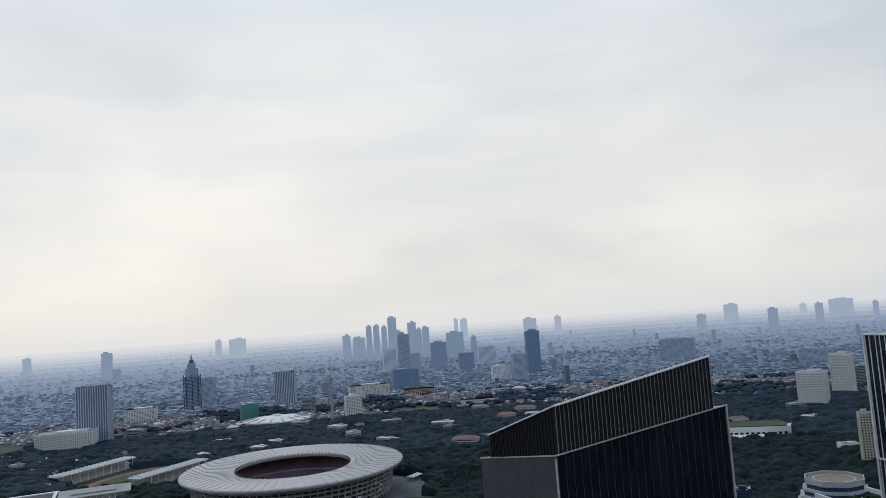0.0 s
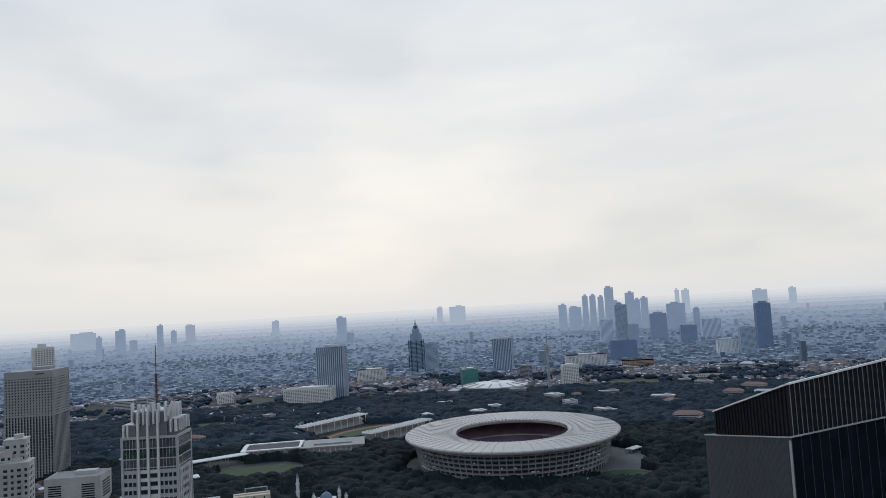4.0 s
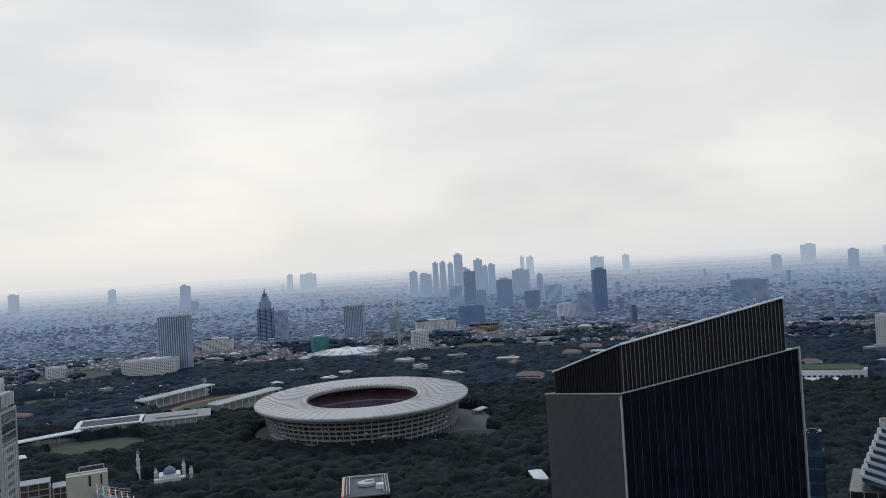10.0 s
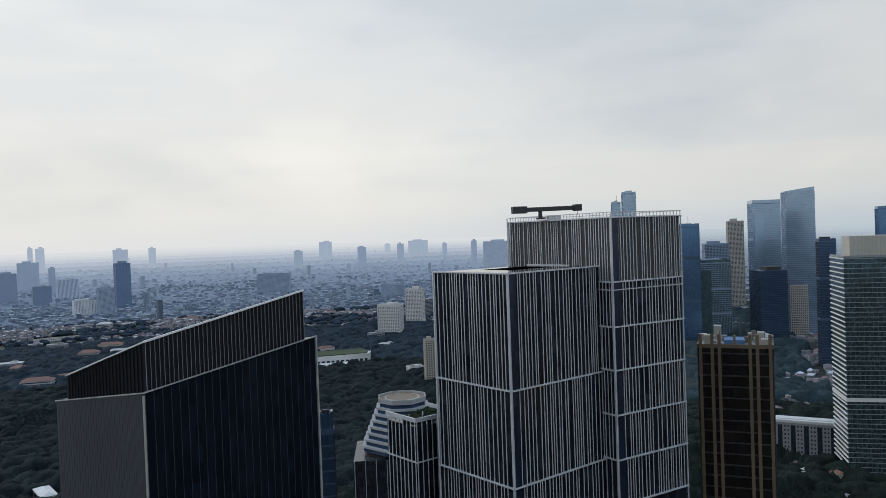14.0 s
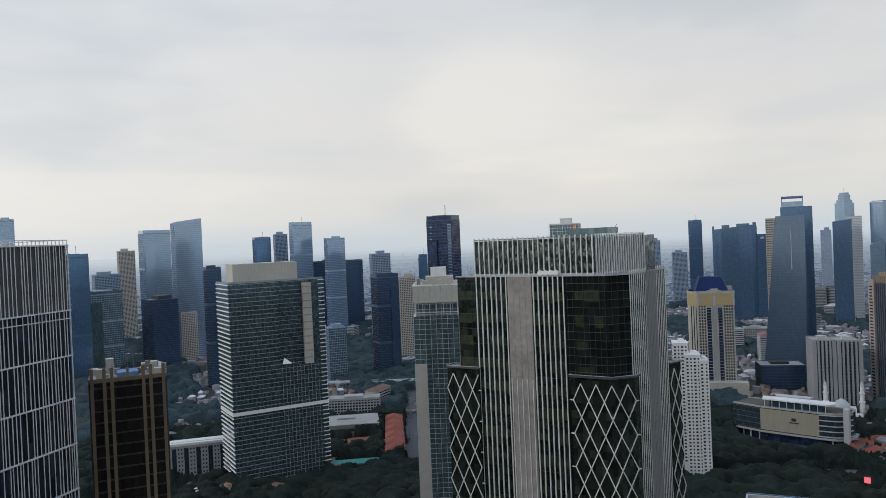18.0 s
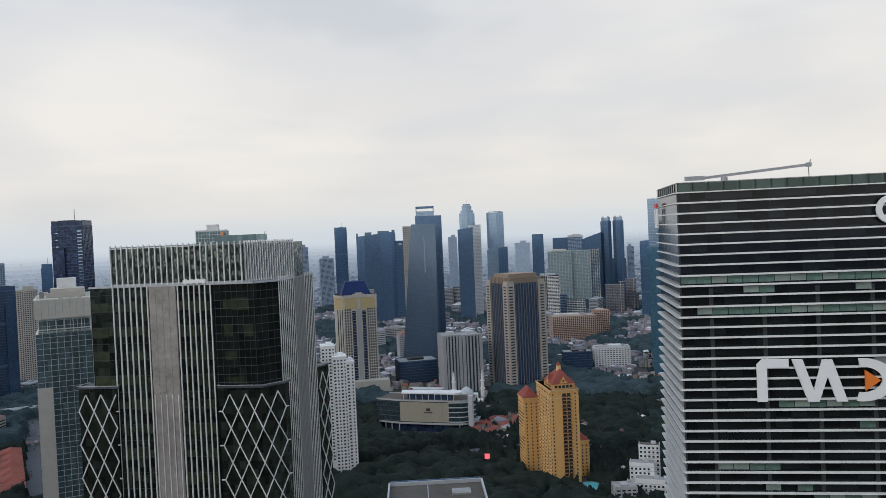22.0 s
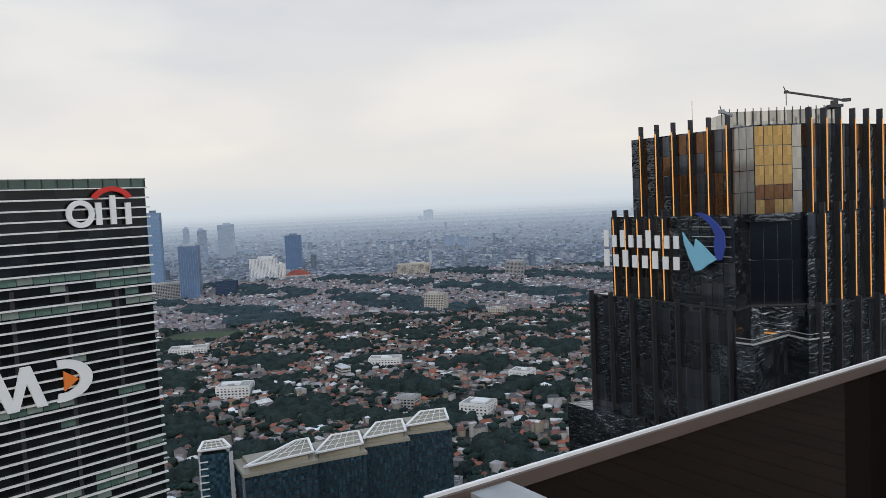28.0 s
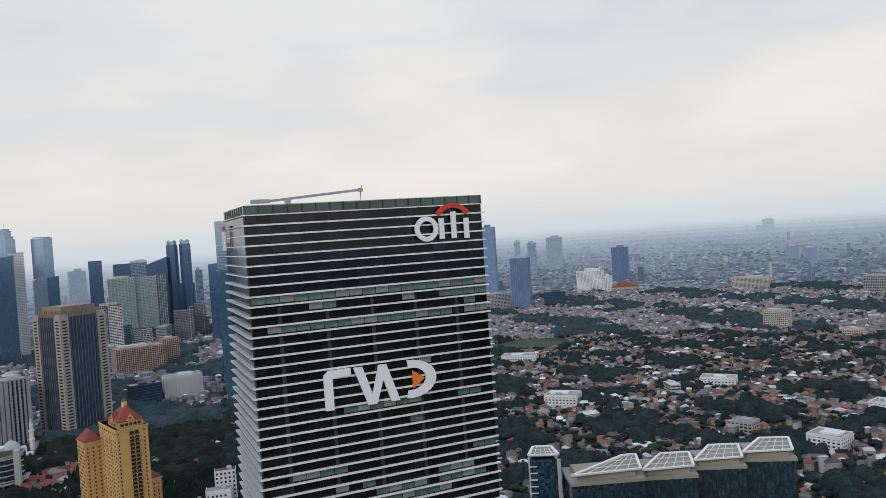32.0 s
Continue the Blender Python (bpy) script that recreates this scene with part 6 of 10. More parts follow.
def spired_tower():
    d, k = far(2600)
    x, y = polar(18.33, d)
    e = thing("spired_tower", x, y, 0, 18, "slender grey-blue tower stepped up to a needle spire", "office tower")
    part("shaft", prism(ring(8, 26, 22, 0.39), 0, 108), M["greyblue"], e)
    part("upper_shaft", prism(ring(8, 21, 18, 0.39), 108, 132), M["greyblue"], e)
    part("crown", prism(ring(8, 14, 13, 0.39), 132, 148), M["greyblue"], e)
    part("cap", prism(ring(8, 8, 8, 0.39), 148, 158), M["blue"], e)
    part("spire", ([(4, 0, 158), (0, 4, 158), (-4, 0, 158), (0, -4, 158), (0, 0, 181)], [[0, 1, 4], [1, 2, 4], [2, 3, 4], [3, 0, 4]]), M["greyblue"], e)
    for i in range(8):
        a = 2 * math.pi * i / 8
        part("rib", bar((26 * math.cos(a), 22 * math.sin(a), 0), (26 * math.cos(a), 22 * math.sin(a), 112), 2.2), M["dark"], e)
    for i in range(24):
        part("floor_line", prism(ring(8, 26.4, 22.4, 0.39), 4 + i * 4.3, 5.3 + i * 4.3), M["dark"], e)


spired_tower()


def crenellated_tower():
    """Grey-white tower: three white piers up the front, blind glass storeys, stepped crown of fins, aerial."""
    x, y = polar(37.0, 395)
    w, d, top = 25.4, 19.4, 172.0
    e = thing("crenellated_tower", x, y, -0.5, 17.0, "grey-white tower with upstanding crown fins and tall aerial", "office tower")
    part("core", [(0.6, -1.3, top / 2, w - 0.6, d - 0.6, top - 0.4)], M["window"], e)
    cx, fy, rx = 0.6, -11.0, 13.3
    sill = box_mesh("floor_band", w, 0.5, 1.75, M["palegrey"])
    side = box_mesh("floor_band", 0.5, d, 1.75, M["palegrey"])
    for i in range(21):
        z = 156.0 - i * 3.7
        place("floor_band", sill, e, cx, fy, z)
        place("floor_band", side, e, rx, -1.3, z)
    # tall glass storeys under the crown
    for k, z in enumerate((168.6, 163.9, 159.8)):
        part("glass_storey", [(cx, fy - 0.05, z, w - 0.2, 0.3, 3.4), (rx + 0.05, -1.3, z, 0.3, d - 0.3, 3.4)], M["railglass" if k % 2 else "slateglass2"], e)
        part("floor_band", [(cx, fy - 0.1, z - 1.95, w + 0.3, 0.5, 0.5), (rx + 0.1, -1.3, z - 1.95, 0.5, d + 0.2, 0.5)], M["palegrey"], e)
    part("floor_band", [(cx, fy - 0.1, 171.6, w + 0.5, 0.6, 1.3), (rx + 0.1, -1.3, 171.6, 0.6, d + 0.4, 1.3)], M["palegrey"], e)
    mul = box_mesh("mullion", 0.14, 0.3, 14, M["palegrey"])
    for i in range(17):
        place("mullion", mul, e, cx - w / 2 + 0.4 + i * (w - 0.8) / 16, fy - 0.15, 164)
    post = box_mesh("window_post", 0.5, 0.34, 74, M["palegrey"])
    for i in range(13):
        u = cx - w / 2 + 0.3 + i * (w - 0.6) / 12
        if abs(u - 0.2) > 5.4:
            place("window_post", post, e, u, fy - 0.02, 120)
    for i in range(10):
        place("window_post", post, e, rx + 0.05, -10.6 + i * 2.06, 120, 90)
    # front bay: white spandrels between three tall piers that end as crown fins
    pier = box_mesh("pier", 0.95, 1.1, 104, M["white"])
    for u in (-4.4, 0.1, 4.8):
        place("pier", pier, e, u, fy - 0.7, 131)
    spandrel = box_mesh("spandrel", 3.5, 0.5, 1.5, M["white"])
    for i in range(21):
        for u in (-2.1, 2.4):
            place("spandrel", spandrel, e, u, fy - 0.25, 156.0 - i * 3.7)
    corner = box_mesh("corner_pier", 1.1, 1.1, 172, M["palegrey"])
    for u, v in ((cx - w / 2, fy), (rx, fy), (rx, 8.3)):
        place("corner_pier", corner, e, u, v, 86)
    ladder = box_mesh("corner_strip", 0.5, 0.5, 60, M["white"])
    for v in (-8.6, -6.2, 3.6, 6.0):
        place("corner_strip", ladder, e, rx + 0.35, v, 126)
    # stepped crown
    part("crown_tier", [(cx - 9.6, -3, 174.6, 5.4, 13, 5.2), (cx, -2.0, 177.6, 15.5, 14.5, 11.0), (10.2, -2, 175.6, 5.4, 12, 7.0)], M["dimcrown"], e)
    part("crown_slab", [(cx, -2.0, 183.2, 16.4, 15.4, 0.7), (cx - 9.6, -3, 177.4, 6.2, 13.6, 0.6), (10.2, -2, 179.3, 6.2, 12.8, 0.6)], M["palegrey"], e)
    tall = box_mesh("crown_fin", 0.75, 2.6, 9.0, M["white"])
    short = box_mesh("crown_fin", 0.75, 2.2, 5.6, M["white"])
    for u in (-7.4, -4.4, -2.2, 0.1, 2.5, 4.8, 8.0):
        place("crown_fin", tall, e, u, -9.6, 181.4 + 0.3 * abs(u) ** 0.8)
    for u in (-11.6, -9.6, 10.4, 12.6):
        place("crown_fin", short, e, u, -9.8, 174.8 + (1.6 if u > 0 else 0))
    for v in (-6.5, -2.5, 1.5, 5.5):
        place("crown_fin", tall, e, 9.0, v, 181.0, 90)
        place("crown_fin", short, e, 12.9, v, 176.4, 90)
    horn = part("crown_horn", joined([bar((8.6, -9.6, 181), (11.0, -8.8, 187.4), 0.8, 1.4), bar((8.4, -3.0, 181), (10.6, -2.4, 186.6), 0.8, 1.4)]), M["white"], e)
    part("roof_frame", joined([bar((6.0, -9.2, 185.2), (11.2, -8.8, 185.2), 0.3), bar((6.0, -3, 185.0), (10.8, -2.6, 185.0), 0.3)]), M["darksteel"], e)
    a = part("aerial", joined([bar((2.0, -4, 183), (2.0, -4, 200), 0.8), bar((2.0, -4, 200), (2.0, -4, 214), 0.28)]), M["aerialred"], e, "rust-red lattice aerial")
    for i in range(6):
        part("aerial_arm", bar((1.2, -4, 187 + i * 2.6), (2.9, -4, 187 + i * 2.6), 0.3), M["darksteel"], a)
    part("roof_tank", prism(ring(12, 1.3, 1.3), 183.4, 187), M["palegrey"], e).location = (0.4, -6.0, 0)
    part("lower_wing", [(-16.2, 2, 71, 7, 13, 142)], M["palegrey"], e)
    part("wing_window_rows", [(-16.2, -4.55, 138 - k * 3.7, 5.6, 0.2, 1.5) for k in range(14)], M["window"], e, kind="stuff")


M["dimcrown"] = material("grey_crown_wall", (0.20, 0.205, 0.21), 0.7, vary=0.2, grain=0.8)
M["aerialred"] = material("rusty_red_steel", (0.12, 0.055, 0.045), 0.7, vary=0.2)
M["slateglass2"] = glazing("grey_blue_storey_glass", (0.14, 0.16, 0.18), 0.12, 0.4, (1.6, 3.4), 0.4)
crenellated_tower()


def stone_tower():
    """Grey stone tower: a blank attic, punched windows above, tall slotted windows between piers below."""
    w, d, h, split = 68.2, 61.3, 161.9, 96.0
    e = thing("stone_office_tower", -916, 940, -0.5, 22, "grey stone office tower with punched windows and slotted lower half", "office tower")
    part("glass_core", [(0, 0, h / 2, w - 1.2, d - 1.2, h - 1)], M["window"], e)
    bands, piers = facade(w - 1.2, d - 1.2, h - split - 9, split, 4.0, 1.9, 4.3, 2.1, 0.5)
    part("upper_window_grid", bands + piers, M["palestone"], e, kind="stuff")
    part("attic", [(0, 0, h - 4.5, w + 0.4, d + 0.4, 9.0)], M["palestone"], e)
    part("attic_mark", [(16, -d / 2 - 0.4, h - 4.8, 12, 0.4, 1.6)], M["darksteel"], e, "dark plain mark on the attic")
    bands, piers = facade(w - 1.2, d - 1.2, split, 0, 4.0, 0.7, 4.3, 1.7, 0.5)
    part("lower_pier_grid", piers, M["palestone"], e, kind="stuff")
    part("lower_band_grid", [(b[0], b[1], b[2], b[3] - 0.6, b[4] - 0.6, b[5]) for b in bands], M["brown"], e, kind="stuff")
    part("belt", [(0, 0, split, w + 0.5, d + 0.5, 1.2)], M["palestone"], e)
    part("plant_room", [(8, 4, h + 2.2, 26, 18, 4.4)], M["palestone"], e)


stone_tower()


def green_topped_tower():
    """Beige stone block with square windows under a stepped dark green glass top."""
    x, y = polar(52.7, 575)
    e = thing("green_topped_tower", x, y, -0.5, 44, "beige stone block with square windows and dark green glass top", "office tower")
    w, d, h = 33.0, 24.0, 165.0
    part("core", [(0, 0, h / 2, w - 1, d - 1, h)], M["window"], e)
    bands, piers = facade(w - 1, d - 1, h, 0, 4.3, 1.9, 4.1, 1.9, 0.5)
    part("stone_grid", bands + piers, M["cream"], e, kind="stuff")
    oct1 = [(-w / 2 + 3, -d / 2 + 0.6), (w / 2 - 3, -d / 2 + 0.6), (w / 2 - 0.6, -d / 2 + 3), (w / 2 - 0.6, d / 2 - 3), (w / 2 - 3, d / 2 - 0.6), (-w / 2 + 3, d / 2 - 0.6), (-w / 2 + 0.6, d / 2 - 3), (-w / 2 + 0.6, -d / 2 + 3)]
    part("glass_tier", prism(oct1, h, h + 5.2), M["railglass"], e)
    part("tier_edge", prism(grow(oct1, 0.4), h + 5.0, h + 5.6), M["slantgrey"], e)
    oct2 = grow(oct1, -3.0)
    part("upper_glass_tier", prism(oct2, h + 5.5, h + 9.6), M["railglass"], e)
    part("roof_cap", prism(grow(oct2, 0.5), h + 9.5, h + 10.4), M["slantgrey"], e)
    part("roof_unit", [(4, 0, h + 11.4, 7, 5, 2.2)], M["slantgrey"], e)


green_topped_tower()


def pale_apartments(az, r, yaw, steps, label, wall="oldrender"):
    """A rendered apartment house of stepped blocks with window columns and projecting bays."""
    x, y = polar(az, r)
    e = thing("pale_apartment_tower", x, y, -0.5, yaw, label, "apartment tower", "pale apartment towers")
    for x0, y0, w, d, h in steps:
        blk = part("block", [(x0, y0, h / 2, w, d, h)], M[wall], e)
        part("parapet", [(x0, y0, h + 0.5, w + 0.5, d + 0.5, 1.0)], M[wall], blk)
        n, rows = max(2, int(w / 3.0)), int(min(h - 2, 110) / 3.2)
        wins, bays = [], []
        for i in range(rows):
            z = h - 3.0 - i * 3.2
            for j in range(n):
                u = x0 - w / 2 + (j + 0.5) * w / n
                wins.append((u, y0 - d / 2 - 0.04, z, 1.3 if j % 2 else 1.9, 0.16, 1.5))
                if j % 2 == 0:
                    bays.append((u, y0 - d / 2 - 0.35, z - 1.2, 2.3, 0.9, 0.9))
            for j in range(max(1, int(d / 4))):
                wins += [(x0 + sd * (w / 2 + 0.04), y0 - d / 2 + 2 + j * 4, z, 0.16, 1.4, 1.5) for sd in (-1, 1)]
        part("window_grid", wins, M["window"], blk, kind="stuff")
        part("balcony_grid", bays, M[wall], blk, kind="stuff")
        part("corner_pier", [(x0 + sd * w / 2, y0 - d / 2 - 0.2, h / 2, 0.9, 0.6, h) for sd in (-1, 1)][:1], M[wall], blk)
        part("roof_box", [(x0 + w * 0.1, y0, h + 2.0, w * 0.4, d * 0.4, 2.4)], M[wall], blk)


M["oldrender"] = material("weathered_pale_render", (0.44, 0.43, 0.41), 0.8, vary=0.2, grain=0.5, stain=0.08)
pale_apartments(45.8, 495, 34, ((0, 0, 20, 15, 151), (-5, 3, 12, 14, 157), (2, 4, 11, 11, 163)), "cream apartment tower with bay windows and stepped roof")
pale_apartments(49.3, 520, 38, ((0, 0, 20, 13, 138), (-8, 4, 12, 12, 144)), "lower cream apartment block with rows of balconies")
pale_apartments(-91.1, 735, -86, ((-10, 8, 13, 18, 121), (0, 2, 13, 20, 111), (9.5, 0, 8, 20, 106)), "white apartment tower stepping down in three blocks", "white")


def podium():
    """White concrete car park and hall with louvred panels."""
    e = thing("louvred_hall", -710, 790, -0.3, 24, "pale concrete hall with dark louvred panels and flat roof", "parking hall")
    part("body", [(0, 0, 20.5, 64.7, 45.3, 41)], M["oldrender"], e)
    part("roof_deck", [(0, 0, 41.2, 60, 40, 0.5)], M["mistgrey2"], e)
    part("roof_rim", [(0, sd * 22.4, 41.6, 65, 0.6, 1.6) for sd in (-1, 1)] + [(sd * 32.2, 0, 41.6, 0.6, 44, 1.6) for sd in (-1, 1)], M["oldrender"], e)
    part("roof_box", [(8, 6, 43.4, 26, 14, 4.0)], M["oldrender"], e)
    slat = box_mesh("louvre", 15, 0.5, 1.5, M["window"])
    for x0 in (-20, 18):
        for k in range(8):
            place("louvre", slat, e, x0, -22.7, 14 + k * 2.7)
    for k in range(6):
        part("side_louvre", [(32.4, 0, 16 + k * 3.4, 0.4, 30, 1.6)], M["window"], e)


M["mistgrey2"] = material("grey_roof_sheet", (0.20, 0.205, 0.21), 0.8, vary=0.25, grain=0.3)
podium()


def renewal_site():
    """A block being rebuilt: glass front, cluttered roof deck, cream lift house and a stepped white frame."""
    x, y = polar(31.0, 545)
    e = thing("building_site", x, y, -0.3, 31.0, "half-rebuilt block with cream lift house and stepped white frame", "building site")
    front = [(-37, 4), (-24, -3), (-8, -6), (6, -5), (6, 24), (-37, 24)]
    part("glass_front", prism(front, 0, 75.5), M["blue"], e)
    part("roof_deck", prism(grow(front, 0.3), 75.5, 77.2), M["mistgrey2"], e)
    rs = random.Random(5)
    for k in range(26):
        bx, by, bh = rs.uniform(-34, -2), rs.uniform(3, 21), rs.uniform(0.8, 3.4)
        part("roof_unit", [(bx, by, 77.2 + bh / 2, rs.uniform(1.2, 4.0), rs.uniform(1.2, 3.0), bh)], M[rs.choice(("grey", "oldrender", "mistgrey2", "darksteel"))], e)
    for k in range(3):
        u = part("skylight", [(-30 + k * 11, 0.8 - k, 78.4, 8, 4, 2.0)], M["night"], e)
        part("skylight_rim", [(-30 + k * 11, 0.8 - k, 79.6, 8.6, 4.5, 0.4)], M["white"], u)
    lift = part("lift_house", [(2.5, 18, 88.5, 25, 11, 23)], M["creamwall"], e, "cream rendered lift house")
    part("slot", [(4.0, 12.4, 95.5, 1.4, 0.3, 7), (11.0, 12.4, 95.5, 1.0, 0.3, 7)], M["window"], lift)
    part("lift_roof_frame", joined([bar((-10, 12.6, 101.4), (15, 12.6, 101.4), 0.7), bar((-2, 16, 104.6), (13, 16, 104.6), 0.6), bar((-2, 16, 100), (-2, 16, 104.6), 0.5), bar((13, 16, 100), (13, 16, 104.6), 0.5)]), M["oldrender"], lift)
    # unfinished brick storeys
    for bx, by, bw, top in ((-30, 46, 20, 93), (-12, 48, 14, 88)):
        shaft = part("brick_storeys", [(bx, by, top / 2, bw - 2, 13, top)], M["brickraw"], e, "bare brown brick storeys")
        for k in range(7):
            part("slab", [(bx, by, top - k * 4.2, bw, 15, 0.6)], M["grey"], shaft)
            for j in range(4):
                part("column", [(bx - bw / 2 + 0.6 + j * (bw - 1.2) / 3, by - 7.2, top - 2.1 - k * 4.2, 0.6, 0.6, 4.0)], M["grey"], shaft)
    # stepped white frame falling away to the side
    for k in range(10):
        fx, top = 8.0 + k * 3.7, 91.0 - 2.3 * k
        part("frame_column", [(fx, -4.0, top / 2, 0.9, 1.2, top)], M["white"], e)
        part("frame_beam", [(fx + 1.85, -4.0, top - 1.2 - 1.6 * j, 3.7, 0.6, 0.5) for j in range(1)] , M["white"], e)
        part("back_beam", bar((fx, -4, top - 0.5), (fx, 16, top + 2.5), 0.6), M["white"], e)
        part("infill", [(fx + 1.85, -3.2, (top - 4) / 2, 2.9, 0.6, top - 4)], M[("night", "mistgrey2", "palegrey")[k % 3]], e)
    for k in range(8):
        part("scaffold_tube", bar((8 + k * 2.6, 2, 88 - k), (8 + k * 2.6, 2, 96 - 1.2 * k), 0.3), M["sign_orange" if k % 3 == 0 else "steel"], e)
    for k in range(4):
        part("scaffold_ledger", bar((8, 2, 89 + k * 1.7), (28, 2, 83 + k * 1.7), 0.25), M["sign_orange" if k == 1 else "white"], e)
    part("white_mass", prism([(6, -3), (46, -3), (46, 20), (6, 20)], 0, [86, 66, 66, 88]), M["mistgrey2"], e)


M["creamwall"] = material("cream_lift_house_wall", (0.52, 0.47, 0.37), 0.8, vary=0.12)
M["brickraw"] = material("raw_brown_brick", (0.085, 0.065, 0.055), 0.9, vary=0.35, grain=0.5)
renewal_site()


def stepped_octagon():
    x, y = polar(-26.0, 455)
    e = thing("stepped_octagon_tower", x, y, -0.5, -26, "dark tower stepping up in pale-edged octagons to a helipad", "office tower")
    z = 100.0
    part("block", [(-3, 0, 49, 52, 44, 98)], M["charwin"], e)
    for i in range(26):
        part("grid_pier", [(-28.4 + i * 2.05, -22.2, 49, 0.35, 0.5, 98)], M["palegrey"] if i % 3 == 0 else M["charcoal"], e)
    for i in range(14):
        part("grid_band", [(-3, -22.1, 96 - i * 4.0, 52.4, 0.5, 0.6)], M["charcoal"], e)
    for i in range(8):
        r = 26 - i * 1.55
        part("glass_tier", prism(ring(8, r - 0.8, r - 0.8, 0.39), z, z + 2.4), M["dark"], e)
        part("ledge", prism(ring(8, r, r, 0.39), z + 2.3, z + 3.5), M["palegrey"], e)
        z += 3.55
    part("helipad", prism(ring(8, 14.2, 14.2, 0.39), z, z + 0.6), M["goldrib"], e)
    part("helipad_ring", oval_band((10.5, 10.5, z + 0.75), (9.6, 9.6, z + 0.75), 40), M["cream"], e)
    part("rail", joined([bar((15 * math.cos(0.39 + i * math.pi / 4), 15 * math.sin(0.39 + i * math.pi / 4), z + 0.9), (15 * math.cos(0.39 + (i + 1) * math.pi / 4), 15 * math.sin(0.39 + (i + 1) * math.pi / 4), z + 0.9), 0.5, 1.4) for i in range(8)]), M["palegrey"], e)


M["charwin"] = glazing("charcoal_window_wall", (0.05, 0.055, 0.065), 0.25, 0.3)
stepped_octagon()


def helipad_building():
    x, y = polar(11.7, 462)
    e = thing("helipad_building", x, y, -0.5, 11.7, "dark office block with a round rooftop helipad and red edge", "office block")
    part("body", [(0, 0, 47, 27, 42, 94)], M["brownglass"], e)
    part("roof_deck", [(0, 0, 94.3, 26.4, 41.4, 0.6)], M["asphalt"], e)
    for i, k in enumerate((13.2, 11.6, 10.0)):
        part("roof_rail", [(-k, 0, 95 + i * 0.2, 0.4, 40 - i * 2, 0.9), (k, 0, 95 + i * 0.2, 0.4, 40 - i * 2, 0.9), (0, 20 - i, 95 + i * 0.2, 2 * k, 0.4, 0.9)], M["cream"], e)
    part("red_edge", [(-13.9, 0, 88, 1.2, 42, 14)], M["sign_red"], e, "red panelled edge")
    part("helipad", prism(ring(32, 5.2, 4.6), 95.0, 96.6), M["palegrey"], e)
    part("roof_box", [(2, 2, 96, 5, 3, 2.6)], M["palegrey"], e)
    part("roof_tank", prism(ring(16, 2.4, 2.4), 94.6, 97.4), M["white"], e).location = (8, -8, 0)


helipad_building()


def small_mosque(az, r, dome, minarets, s, label, mat):
    x, y = polar(az, r)
    e = thing("mosque", x, y, 0, az, label, "mosque", "mosques")
    part("hall", [(0, 0, 5 * s, 24 * s, 20 * s, 10 * s), (0, -9 * s, 3.5 * s, 34 * s, 8 * s, 7 * s)], M["white"], e)
    rr = 7.0 * s
    prof = [(1.0, 0.0), (1.06, 0.25), (0.95, 0.55), (0.7, 0.85), (0.38, 1.08), (0.1, 1.22), (0.02, 1.42)]
    pieces = [oval_band((a * rr, a * rr, 10 * s + za * rr), (b * rr, b * rr, 10 * s + zb * rr), 28) for (a, za), (b, zb) in zip(prof, prof[1:])]
    part("dome", joined(pieces), M[mat], e)
    for mx, my, tall in minarets:
        t = part("minaret", joined([prism(ring(10, 1.9 * s, 1.9 * s), 0, 22 * s), prism(ring(10, 1.5 * s, 1.5 * s), 22 * s, 30 * s)]), M["white"], e)
        part("balcony", joined([prism(ring(12, 2.7 * s, 2.7 * s), 15 * s, 16.2 * s), prism(ring(12, 2.6 * s, 2.6 * s), 23 * s, 24.2 * s)]), M["white"], t)
        part("cone", joined([oval_band((1.9 * s, 1.9 * s, 30 * s), (0.05, 0.05, 35 * s), 12)]), M[mat], t)
        t.location, t.scale = (mx * s, my * s, 0), (1, 1, tall)
    return e


M["domeblue"] = material("blue_grey_dome", (0.14, 0.20, 0.27), 0.5, vary=0.15)
M["domepale"] = material("pale_grey_dome", (0.42, 0.44, 0.45), 0.5, vary=0.12)
small_mosque(25.5, 905, "blue", ((-34, 16, 1.15), (-15, 6, 0.5), (16, 12, 0.62), (24, 2, 0.45)), 0.95, "white mosque with a blue-grey dome and slim minarets", "domeblue")
small_mosque(-100.6, 985, "pale", ((-13, 0, 1.0), (17, 4, 1.0)), 1.25, "white mosque with a pale dome between twin minarets", "domepale")


